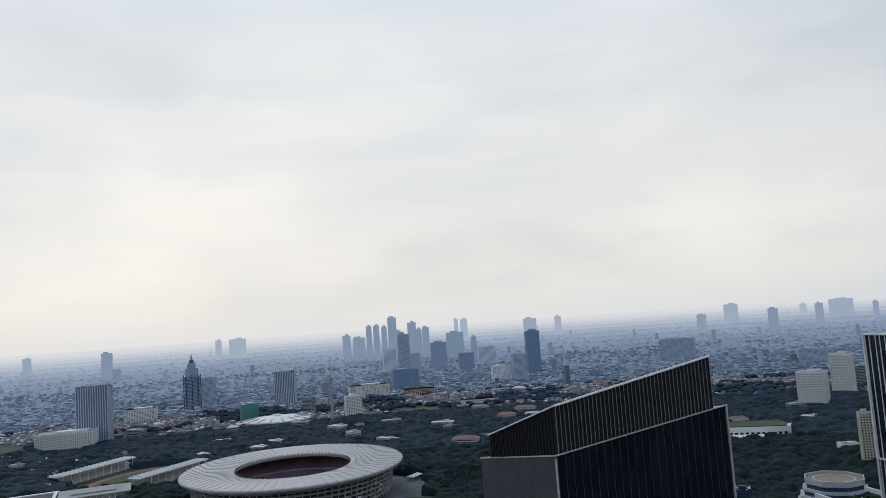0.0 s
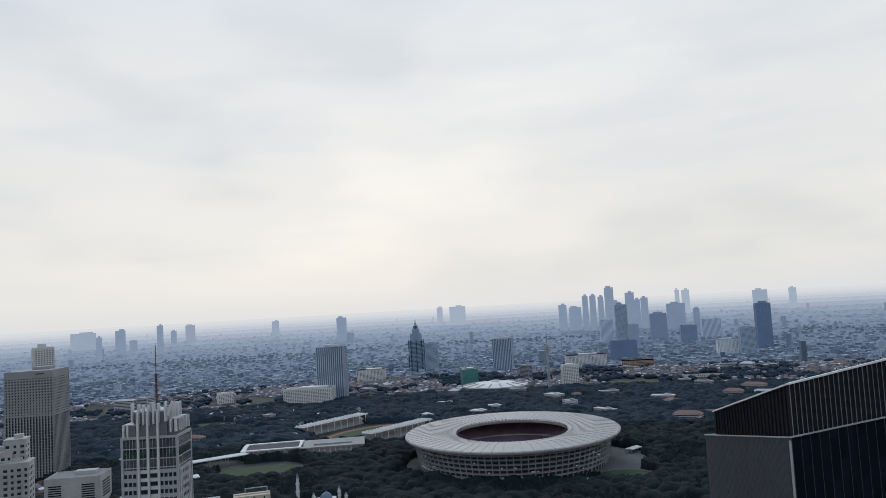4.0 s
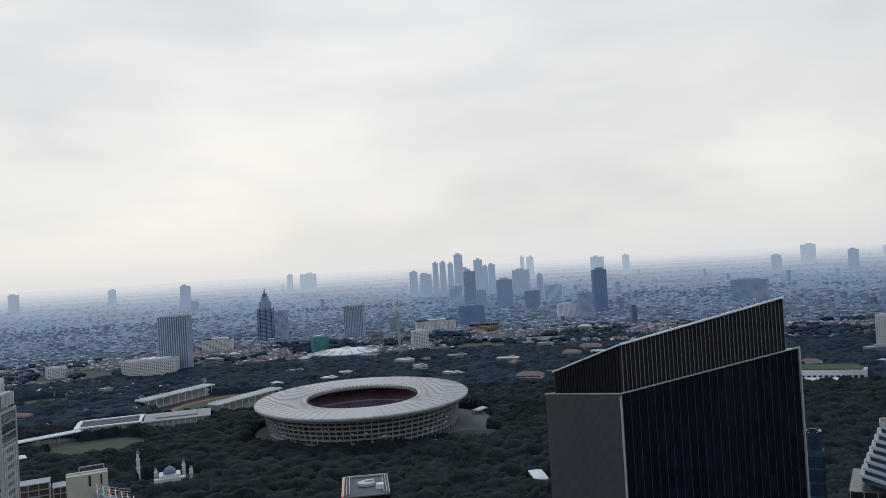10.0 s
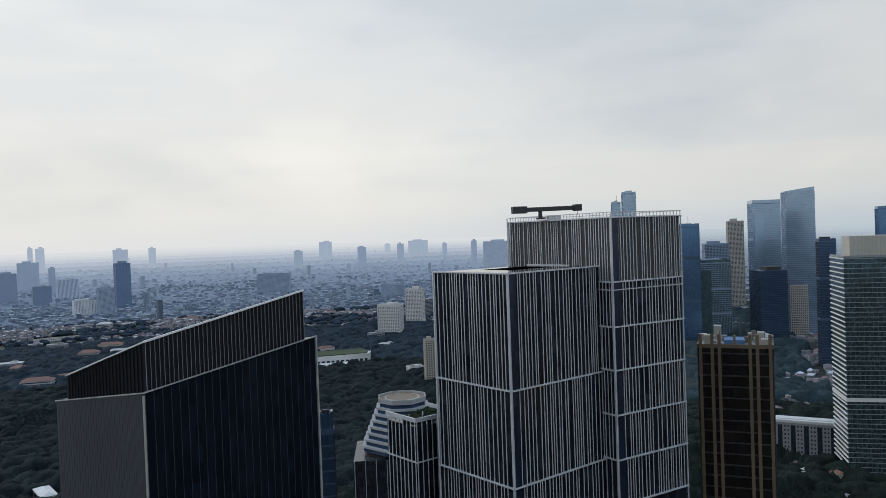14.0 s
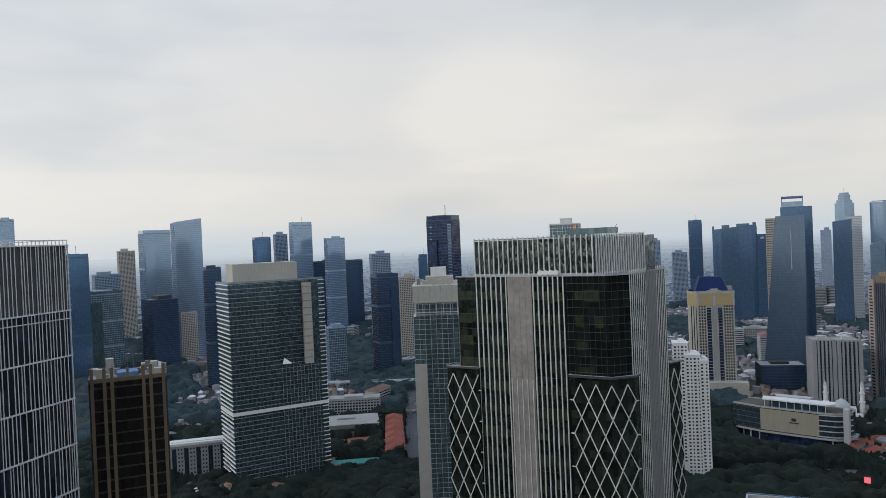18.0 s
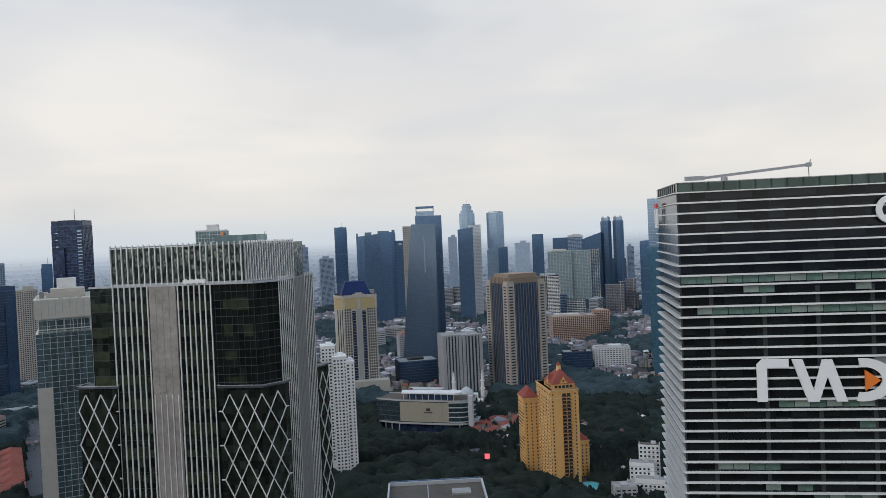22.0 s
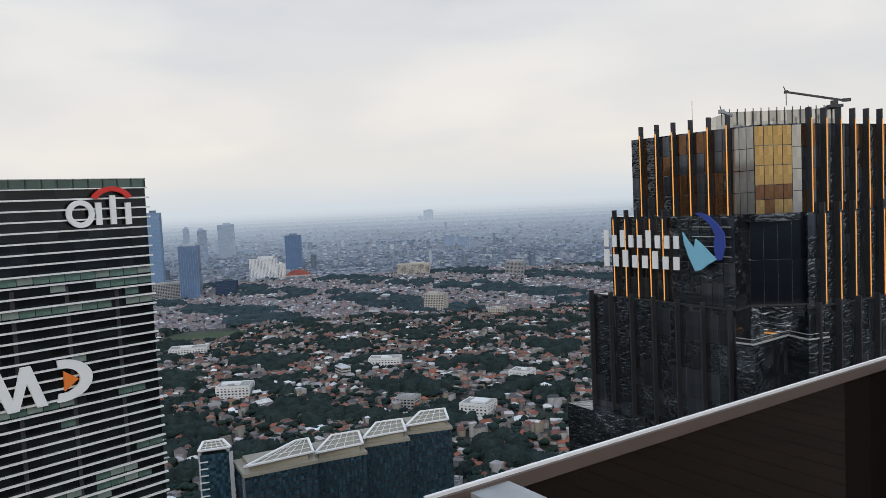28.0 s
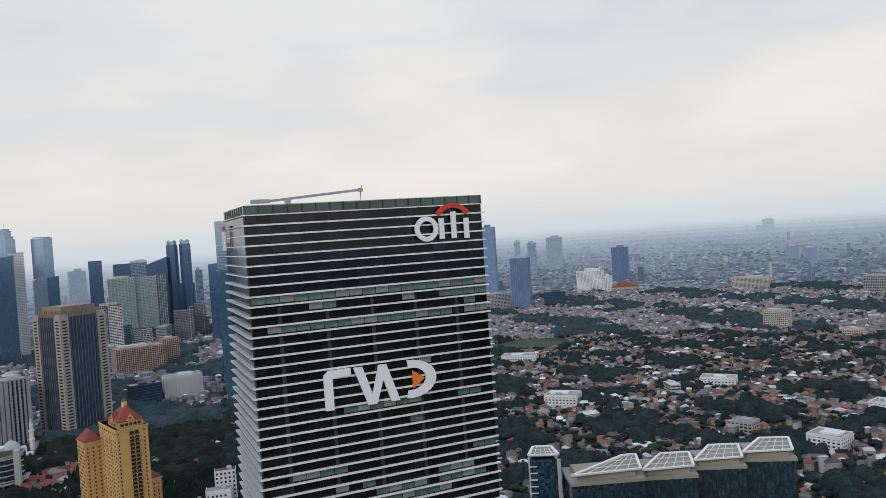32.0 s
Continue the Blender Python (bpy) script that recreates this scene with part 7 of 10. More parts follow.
# ---- towers of the business quarter ----
def ochre_tower():
    """Ochre apartments: a deep main block with an attic and gabled red roof, and two lower wings."""
    x, y = polar(-106.9, 667)
    e = thing("ochre_apartment_tower", x, y, -0.5, -91, "ochre apartment tower with red hipped roofs and balconies", "apartment tower")

    def shifted(vf, dx, dy):
        return [(v[0] + dx, v[1] + dy, v[2]) for v in vf[0]], vf[1]

    def wing(x0, y0, w, d, h, rise, cols, side_cols):
        part("wall", [(x0, y0, h / 2, w, d, h)], M["yellow"], e)
        part("cornice", [(x0, y0, h - 0.4, w + 1.3, d + 1.3, 0.8), (x0, y0, h - 7.2, w + 0.7, d + 0.7, 0.5)], M["cornice"], e)
        if rise:
            part("roof", shifted(prism_roof(w + 1.5, d + 1.5, h, rise), x0, y0), M["redtile"], e)
        n = int((h - 3) / 3.2)
        win = box_mesh("window", 1.1, 0.16, 1.5, M["window"])
        for i in range(n):
            for u in cols:
                place("window", win, e, x0 + u, y0 - d / 2 - 0.06, 2.6 + i * 3.2)
        part("side_window_grid", [(x0 - w / 2 - 0.06, y0 + v, 2.6 + i * 3.2, 0.16, 1.5, 1.5) for i in range(n) for v in side_cols], M["window"], e, kind="stuff")

    wing(12.7, 23.0, 25.4, 46.0, 83.4, 0, (-10.8, 9.6), [-20.5, -15.5, -9.5, -4.5, 1.5, 6.5, 12.5, 17.5])
    wing(-7.0, 52.0, 14.0, 22.0, 69.0, 9.0, (-4.6, 0.0, 4.6), [-8, -4, 0, 4, 8])
    wing(32.0, 26.0, 13.0, 22.0, 33.0, 5.5, (-3.6, 0.0, 3.6), [-8, 0, 8])
    # front balconies in a dark recess, bay windows down the long side
    part("recess", [(14.2, -0.06, 41, 8.4, 0.2, 78)], M["window"], e)
    slab = box_mesh("balcony", 8.6, 1.5, 0.35, M["yellow"])
    rail = box_mesh("balcony_rail", 8.6, 0.12, 0.9, M["brownrail"])
    for i in range(24):
        b = place("balcony", slab, e, 14.2, -0.75, 3.4 + i * 3.2)
        place("balcony_rail", rail, b, 0, -0.7, 0.6)
    for k in (10.0, 18.4):
        part("edge_pier", [(k, -0.25, 41.5, 0.8, 0.7, 83)], M["yellow"], e)
    part("centre_pier", [(14.2, -0.9, 41.5, 0.5, 0.5, 83)], M["yellow"], e)
    bay = box_mesh("bay_balcony", 1.3, 3.0, 1.1, M["cornice"])
    for i in range(24):
        for v in (5.0, 16.0, 27.0, 38.0):
            place("bay_balcony", bay, e, -0.5, v, 2.2 + i * 3.2)
    # set-back attic, gables and lantern
    part("attic", [(12.7, 15.0, 85.6, 20.5, 26.0, 5.0)], M["yellow"], e)
    for k in range(5):
        part("attic_window", [(5.9 + k * 3.4, 1.95, 85.6, 2.6, 0.2, 2.2)], M["window"], e)
        part("attic_window", [(2.4, 6.6 + k * 4.2, 85.6, 0.2, 3.2, 2.2)], M["window"], e)
    for k in range(6):
        part("attic_pier", [(4.2 + k * 3.4, 1.8, 85.6, 0.7, 0.4, 4.4)], M["yellow"], e)
    for k in range(7):
        part("attic_pier", [(2.3, 4 + k * 3.6, 85.6, 0.4, 0.7, 4.4)], M["yellow"], e)
    part("roof", shifted(prism_roof(21.8, 27.4, 88.1, 11.5), 12.7, 15.0), M["redtile"], e)
    for px, py, turn in ((12.7, 1.6, 0), (2.0, 15.0, 1)):
        tri = [(-4.0, 0, 88.0), (4.0, 0, 88.0), (0, 0, 94.6), (-4.0, 9, 88.0), (4.0, 9, 88.0), (0, 9, 94.6)]
        turned_tri = [(px + (a if not turn else b), py + (b if not turn else -a), c) for a, b, c in tri]
        g = part("gable", (turned_tri, [[0, 1, 2], [3, 5, 4]]), M["yellow"], e)
        part("gable_roof", ([(a, b, c + 0.15) for a, b, c in turned_tri], [[0, 2, 5, 3], [1, 4, 5, 2]]), M["redtile"], g)
        part("round_window", [(px, py - 0.1, 90.6, 1.5, 0.2, 1.5) if not turn else (px - 0.1, py, 90.6, 0.2, 1.5, 1.5)], M["window"], g)
    part("lantern", prism(ring(8, 2.2, 2.2), 97.5, 102.5), M["cornice"], e).location = (12.7, 15.0, 0)
    part("lantern_roof", ([(2.9 * math.cos(k * 1.571 + 0.78), 2.9 * math.sin(k * 1.571 + 0.78), 102.4) for k in range(4)] + [(0, 0, 105.6)], [[0, 1, 4], [1, 2, 4], [2, 3, 4], [3, 0, 4]]), M["redtile"], e).location = (12.7, 15.0, 0)


M["cornice"] = material("pale_ochre_trim", (0.62, 0.43, 0.22), 0.7, vary=0.12)
M["brownrail"] = material("brown_balcony_rail", (0.13, 0.065, 0.04), 0.6, vary=0.15)
ochre_tower()
M["poolwater"] = material("turquoise_pool_water", (0.10, 0.42, 0.45), 0.1, vary=0.1)
sheet("swimming_pool", -109.8, 664, 22, 15, 20, "poolwater", "turquoise swimming pool beside the ochre tower", "swimming pool", 0.6)


M["beigestone"] = material("beige_grey_stone", (0.34, 0.305, 0.27), 0.7, vary=0.12)
M["ribgrey"] = material("grey_metal_rib", (0.13, 0.13, 0.135), 0.6)
M["crownstone"] = material("brown_crown_stone", (0.25, 0.19, 0.14), 0.7, vary=0.15)


def ribbed_tower():
    x, y = polar(-104.6, 1095)
    e = thing("ribbed_stone_tower", x, y, -0.5, -72, "brown stone tower with dark vertical ribs and stepped crown", "office tower")
    w, d, h = 64.0, 58.0, 150.0
    part("core", [(0, 0, h / 2, w - 4, d - 4, h)], M["dark"], e)
    for sx in (-1, 1):
        for sy in (-1, 1):
            c = part("corner_pier", [(sx * (w / 2 - 6), sy * (d / 2 - 6), h / 2, 12, 12, h)], M["beigestone"], e)
    win = box_mesh("window_band", 6.2, 0.3, 1.7, M["window"])
    win2 = box_mesh("window_band", 0.3, 6.2, 1.7, M["window"])
    for i in range(36):
        for sx in (-1, 1):
            place("window_band", win, e, sx * (w / 2 - 6), -d / 2 - 0.1, 5 + i * 4.0)
        place("window_band", win2, e, -w / 2 - 0.1, -d / 2 + 6, 5 + i * 4.0)
        place("window_band", win2, e, -w / 2 - 0.1, d / 2 - 6, 5 + i * 4.0)
    rib = box_mesh("rib", 0.9, 1.0, h, M["ribgrey"])
    for i in range(9):
        place("rib", rib, e, -w / 2 + 14 + i * (w - 28) / 8, -d / 2 + 1.4, h / 2)
    for i in range(8):
        place("rib", rib, e, -w / 2 + 1.4, -d / 2 + 14 + i * (d - 28) / 7, h / 2, 90)
    cr = box_mesh("crown_rib", 1.6, 1.6, 9, M["crownstone"])
    part("crown", [(0, 0, h + 3.5, w - 8, d - 8, 7)], M["crownstone"], e)
    part("crown_top", [(0, 0, h + 10, w - 18, d - 18, 6)], M["crownstone"], e)
    for sx, sy in ((-1, -1), (1, -1), (-1, 1)):
        part("corner_turret", [(sx * (w / 2 - 6), sy * (d / 2 - 6), h + 1.6, 10.6, 10.6, 3.6)], M["beigestone"], e)
    for i in range(16):
        place("crown_rib", cr, e, -w / 2 + 6 + i * (w - 12) / 15, -d / 2 + 4, h + 4)
    for i in range(13):
        place("crown_rib", cr, e, -w / 2 + 4, -d / 2 + 6 + i * (d - 12) / 12, h + 4)


ribbed_tower()


def blue_capped_tower():
    """Beige stone tower: cut corner on one side, gridded face with dark window columns, golden top and steep blue cap."""
    x, y = polar(-92.6, 1120)
    e = thing("blue_capped_tower", x, y, -0.5, -87, "beige stone tower with golden top storeys and blue hipped cap", "office tower")
    h = 141.0
    plan = [(-21, -18), (27, -18), (27, 20), (-31, 20), (-31, -4)]
    part("core", prism(plan, 0, h), M["beigestone"], e)
    hole = box_mesh("window", 2.0, 0.4, 2.5, M["window"])
    for i in range(28):
        for u in (-18.2, -14.8, -11.4, 14.4, 17.6, 20.8, 24.0):
            place("window", hole, e, u, -18.1, 12 + i * 4.0)
    bay = box_mesh("dark_bay", 5.6, 0.5, 104, M["navy"])
    for u in (-6.0, 8.6):
        place("dark_bay", bay, e, u, -18.2, 66)
        for k in (-1, 1):
            part("bay_fin", [(u + k * 3.1, -18.5, 66, 0.5, 0.9, 108)], M["cream"], e)
    sill = box_mesh("bay_sill", 5.4, 0.3, 0.5, M["beigestone"])
    for i in range(26):
        for u in (-6.0, 8.6):
            place("bay_sill", sill, e, u, -18.5, 16 + i * 4.0)
    part("centre_pier", [(1.3, -18.6, 66, 5.0, 1.2, 132)], M["stonegrey"], e)
    part("cut_face_window", joined([bar((-22.4 - k * 2.9, -16.0 + k * 4.0, 10), (-22.4 - k * 2.9, -16.0 + k * 4.0, 120), 1.3) for k in range(3)]), M["window"], e)
    part("gold_top", prism(grow(plan, 0.5), h - 20, h - 4), M["goldstone"], e)
    part("gold_pier", [(u, -18.8, h - 12, 3.0, 1.0, 16) for u in (-20, 1.3, 26)], M["beigestone"], e)
    part("cornice", prism(grow(plan, 0.9), h - 4, h), M["beigestone"], e)
    part("gable", [(1.3, -18.9, h - 1, 17, 1.0, 5), (1.3, -18.9, h + 2.4, 10, 0.9, 2)], M["beigestone"], e)
    lo, hi = [(-23, -15), (20, -15), (20, 17), (-23, 17)], [(-16, -9), (13, -9), (13, 11), (-16, 11)]
    part("cap", ([(a, b, h) for a, b in lo] + [(a, b, h + 19) for a, b in hi], [[3, 2, 1, 0], [4, 5, 6, 7]] + [[i, (i + 1) % 4, 4 + (i + 1) % 4, 4 + i] for i in range(4)]), M["bluecap"], e)
    for i in range(4):
        part("cap_hip", bar((*lo[i], h + 0.1), (*hi[i], h + 19.2), 0.8), M["bluepanel"], e)
    part("roof_box", [(23.5, 4, h + 2.5, 6, 12, 5)], M["beigestone"], e)
    part("podium", [(10, -26, 9, 60, 16, 18)], M["beigestone"], e)


M["beigestone"] = material("dull_beige_stone", (0.40, 0.38, 0.34), 0.7, vary=0.18, grain=0.3, stain=0.05)
M["stonegrey"] = material("grey_stone_pier", (0.28, 0.285, 0.295), 0.7, vary=0.15)
M["goldstone"] = material("golden_stone", (0.40, 0.315, 0.165), 0.6, vary=0.12)
M["bluecap"] = material("dark_blue_roof", (0.018, 0.034, 0.115), 0.75, vary=0.15, spec=0.15)
blue_capped_tower()


# ---- the business quarter behind ----
def mass(e, plan, z0, z1, glass, line, storey=4.2, thick=0.5, mull=0.0, pier="", top=None, name="glass_block"):
    """Upright or tapering glass block under e: plan at z0, top at z1, floor lines and mullions round it."""
    top = top or plan
    n = len(plan)
    h1 = z1 if isinstance(z1, list) else [z1] * n
    v = [(a, b, z0) for a, b in plan] + [(a, b, z) for (a, b), z in zip(top, h1)]
    f = [list(range(n))[::-1], list(range(n, 2 * n))] + [[i, (i + 1) % n, n + (i + 1) % n, n + i] for i in range(n)]
    body = part(name, (v, f), M[glass], e)
    lv, lf = [], []
    z, zm = z0 + storey, min(h1)
    while z < zm - 1:
        u = (z - z0) / (zm - z0)
        cut = grow([(p[0] + (q[0] - p[0]) * u, p[1] + (q[1] - p[1]) * u) for p, q in zip(plan, top)], 0.18)
        k = len(lv)
        lv += [(a, b, z) for a, b in cut] + [(a, b, z + thick) for a, b in cut]
        lf += [[k + i for i in f0] for f0 in f]
        z += storey
    if lv:
        part("floor_line", (lv, lf), M[line], body, kind="stuff")
    if mull:
        bars = []
        for i in range(n):
            p, q, pt, qt = Vector(plan[i]), Vector(plan[(i + 1) % n]), Vector(top[i]), Vector(top[(i + 1) % n])
            k = max(1, round((q - p).length / mull))
            for j in range(k):
                a, b = p.lerp(q, j / k), pt.lerp(qt, j / k)
                bars.append(bar((a.x, a.y, z0), (b.x, b.y, h1[i] + (h1[(i + 1) % n] - h1[i]) * j / k), 0.55 if pier == line else 0.9))
        part("mullion", joined(bars), M[pier or line], body, kind="stuff")
    return body


def rect(x, y, w, d):
    return [(x - w / 2, y - d / 2), (x + w / 2, y - d / 2), (x + w / 2, y + d / 2), (x - w / 2, y + d / 2)]


def high_rise(az, r, label, turn=0.0, name="office_tower", category="office tower", group="city towers"):
    return thing(name, *polar(az, r), -0.5, az + turn, label, category, group)


M["slateblue"] = glazing("slate_blue_glass", (0.14, 0.205, 0.285), 0.14, 0.5, (3.0, 4.2), 0.12)
M["inkblue"] = glazing("ink_blue_glass", (0.10, 0.18, 0.30), 0.14, 0.5, (3.0, 4.2), 0.14)
M["skyglass"] = glazing("sky_blue_glass", (0.29, 0.40, 0.51), 0.12, 0.6, (3.0, 4.2), 0.08)
M["paletwin"] = glazing("pale_green_glass", (0.25, 0.34, 0.37), 0.3, 0.3, (4.0, 4.0), 0.14)
M["sandpier"] = material("sand_coloured_pier", (0.50, 0.47, 0.38), 0.7)
M["tealblue"] = glazing("teal_blue_glass", (0.09, 0.22, 0.31), 0.14, 0.5, (3.0, 4.2), 0.14)
M["brownroof"] = material("brown_grey_roof_felt", (0.085, 0.072, 0.06), 0.9, vary=0.3, grain=0.4, stain=0.06)
M["rustnet"] = material("brown_site_netting", (0.13, 0.115, 0.12), 0.9, vary=0.4, grain=0.3)

wide = high_rise(-94.27, 2032, "broad blue glass slab with a curved roofline and lower wing")
front = [(-51, -28), (-30, -33), (10, -33), (40, -29), (51, -24)]
b = mass(wide, front + [(51, 24), (-51, 24)], 0, [224, 226, 230, 233, 230, 228, 224], "inkblue", "slateblue", 4.2, 0.7, 9.0, "inkblue")
for k, (a, w) in enumerate(((-49, 5), (-20, 18), (20, 30), (46, 8))):
    part("roof_screen", [(a, -22, 228 + 2 * k, w, 2, 9)], M["slateblue"], b)
mass(wide, rect(62, -6, 24, 40), 0, 209, "inkblue", "bluepanel", 4.2, 0.7, 8.0, "inkblue", name="wing")
part("wing_sign", [(63, -26.5, 200, 8, 0.6, 5)], M["mistpale"], wide)

slant = high_rise(-97.85, 1266, "slate blue tower leaning back, with a taller crowned tower behind")
b = mass(slant, [(-43, -20), (16, -22), (23, 10), (-30, 14)], 0, 241, "slateblue", "bluepanel", 4.2, 0.55, 4.5, "slateblue", top=[(-19.5, -12), (19.5, -12), (19.5, 10), (-17, 10)])
part("light_slot", [(0.5, -17.6, 190, 1.1, 0.6, 58)], M["mistpale"], b)
b = mass(slant, rect(9.3, 32, 43.5, 34), 0, 255, "inkblue", "slateblue", 4.2, 0.5, 5.0, "inkblue", name="rear_tower")
mass(b, rect(4, 32, 30, 24), 255, 263, "skyglass", "slateblue", 4.0, 0.5, 5.0, "skyglass", name="crown_block")
for a in (-10.5, 18.5):
    part("crown_pier", [(a, 21, 266, 1.4, 2.0, 10)], M["slateblue"], b)
part("crown_lintel", [(4, 21, 270, 31, 2.4, 2.4), (4, 43, 269, 31, 2.4, 2.0)], M["inkblue"], b)
thin = high_rise(-96.66, 1420, "narrow cream tower in the light behind a blue one", name="apartment_tower", category="apartment tower", group="apartment towers")
mass(thin, rect(0, 0, 17, 26), 0, 240, "cream", "window", 4.0, 1.4, 4.0, "cream")

spire = high_rise(-101.19, 2315, "pale blue glass tower with stepped rounded top")
mass(spire, ring(10, 24, 20, 0.3), 0, 281, "skyglass", "silver", 4.2, 0.5, 7.0, "skyglass")
for k, (rr, z) in enumerate(((20, 289), (15.5, 303), (12, 309))):
    mass(spire, ring(10, rr, rr * 0.8, 0.3), (281, 289, 303)[k], z, "skyglass", "slateblue", 4.2, 0.8, name="step")
part("mast", bar((0, 0, 309), (0, 0, 322), 0.8), M["steel"], spire)

b = mass(high_rise(-101.02, 1914, "deep blue glass tower with angled roof edge"), rect(0, 0, 38, 32), 0, [231, 236, 236, 231], "inkblue", "slateblue", 4.2, 0.5, 5.0, "slateblue")
part("light_edge", [(18.9, -16.2, 116, 1.0, 0.8, 232)], M["mistpale"], b)
mass(high_rise(-101.71, 1965, "white apartment tower beside a blue glass tower", name="apartment_tower", category="apartment tower", group="apartment towers"), rect(0, 0, 32, 26), 0, 242, "mistpale", "white", 3.6, 1.6, 4.0, "white")

b = mass(high_rise(-103.29, 2390, "tall pale glass tower half sky-bright, half blue"), [(-26, -10), (4, -18), (26, -8), (26, 14), (-26, 14)], 0, [281, 281, 283, 283, 281], "skyglass", "silver", 4.2, 0.4, 8.0, "skyglass")
part("roof_edge", [(0, 4, 283.6, 44, 18, 2)], M["slateblue"], b)
b = high_rise(-103.4, 2300, "mitred pair of lower blue glass towers", 4)
mass(b, [(-31, -12), (0, -16), (0, 14), (-31, 14)], 0, [168, 184, 184, 168], "skyglass", "slateblue", 4.2, 0.5, 5.0, "skyglass")
mass(b, [(1, -16), (29, -10), (29, 14), (1, 14)], 0, [172, 176, 176, 172], "inkblue", "slateblue", 4.2, 0.5, 5.0, "inkblue")
b = mass(high_rise(-106.42, 2010, "narrow blue glass slab with a dark rim"), rect(0, 0, 28.4, 20), 0, 209, "blue", "slateblue", 4.2, 0.5, 4.0, "blue")
part("roof_rim", [(0, 0, 209.6, 29.6, 21, 2.0)] + [(k * 14.4, -10.2, 105, 0.8, 0.8, 210) for k in (-1, 1)], M["navy"], b)

b = high_rise(-107.0, 1966, "apartment tower, brown gridded half beside a white half", name="apartment_tower", category="apartment tower", group="apartment towers")
mass(b, rect(-15, 0, 32, 26), 0, 104, "window", "brown", 3.6, 1.1, 4.5, "palegrey")
mass(b, rect(15.5, -3, 29, 28), 0, 105, "window", "white", 3.6, 1.5, 4.8, "white")
part("roof_box", [(-12, 2, 106.5, 12, 10, 5), (14, 0, 107, 14, 10, 4)], M["palegrey"], b)

b = high_rise(-107.96, 2300, "pale glass tower with sand piers and domed roof")
mass(b, rect(0, 0, 68, 44), 0, 156, "paletwin", "slateblue", 4.2, 0.6, 8.0, "sandpier")
part("rounded_roof", prism(ring(16, 22, 14), 156, 161), M["sandpier"], b)
b = high_rise(-109.84, 2310, "pale glass tower with sand piers in two blocks")
mass(b, rect(-12, 0, 56, 44), 0, 155, "paletwin", "slateblue", 4.2, 0.6, 8.0, "sandpier")
mass(b, rect(29, 4, 25, 40), 0, 158, "slateblue", "paletwin", 4.2, 0.6, 6.0, "sandpier")
mass(high_rise(-108.09, 2390, "dark blue glass tower behind a pale pair"), rect(0, 0, 46, 30), 0, 194, "inkblue", "slateblue", 4.2, 0.6, 6.0, "inkblue")
b = mass(high_rise(-109.19, 2385, "grey tower with pale rim behind a pale pair"), rect(0, 0, 44, 30), 0, 194, "slateblue", "greyblue", 4.2, 1.0, 6.0, "greyblue")
part("roof_rim", [(0, -10, 197, 46, 8, 6), (4, 0, 201, 26, 16, 4)], M["palegrey"], b)
mass(high_rise(-110.38, 2380, "dark blue glass tower with a sloping roof"), rect(0, 0, 56, 36), 0, [187, 206, 206, 187], "inkblue", "slateblue", 4.2, 0.6, 6.0, "inkblue")
for az, hgt in ((-111.45, 253), (-112.33, 254)):
    b = high_rise(az, 2390, "slim blue glass twin tower with a pale notched top")
    c = mass(b, ring(8, 17.2, 17, 0.39), 0, hgt - 14, "inkblue", "slateblue", 4.2, 0.6, 6.0, "slateblue")
    mass(c, ring(8, 14.5, 14, 0.39), hgt - 14, hgt - 3, "skyglass", "palegrey", 3.6, 1.2, name="top_storey")
    part("top_notch", [(k * 8, 0, hgt - 1.5, 6, 14, 4) for k in (-1, 1)], M["palegrey"], c)
    mass(b, rect(0, 6, 40, 30), 0, 124, "inkblue", "slateblue", 4.2, 0.6, 6.0, "slateblue", name="lower_block")
for az, r, w, h in ((-111.93, 2000, 47.6, 73), (-113.06, 2050, 26, 83), (-112.5, 2060, 80, 46)):
    b = high_rise(az, r, "tower shell under construction behind brown netting", name="building_site", category="building site", group="building sites")
    mass(b, rect(0, 0, w, 30), 0, h, "rustnet", "greyblue", 4.0, 0.7, 6.0, "slantgrey")
    part("hoist_mast", joined([bar((w * 0.3, -16, 0), (w * 0.3, -16, h + 9), 0.8), bar((w * 0.3 - 6, -16, h + 8), (w * 0.3 + 13, -16, h + 9), 0.7)]), M["sandpier"], b)
b = high_rise(-108.84, 2000, "low pale teal office building with white floor bands", name="office_block", category="office block", group="city blocks")
mass(b, rect(8, 0, 46, 24), 0, 40, "teal", "white", 4.5, 1.2, 7.0, "white")
mass(b, rect(-24, 4, 20, 22), 0, 50, "blue", "mistpale", 4.2, 0.8, 6.0, "blue")
b = high_rise(-99.9, 2215, "pair of pale grey hotel blocks with curved end", name="hotel_tower", category="hotel", group="hotels")
mass(b, rect(-26, 0, 52, 40), 0, 62, "slantgrey", "palegrey", 4.0, 1.8, 5.0, "palegrey")
mass(b, ring(14, 26, 20), 0, 65, "slantgrey", "palegrey", 4.0, 1.8, 0, name="round_block").location.x = 27

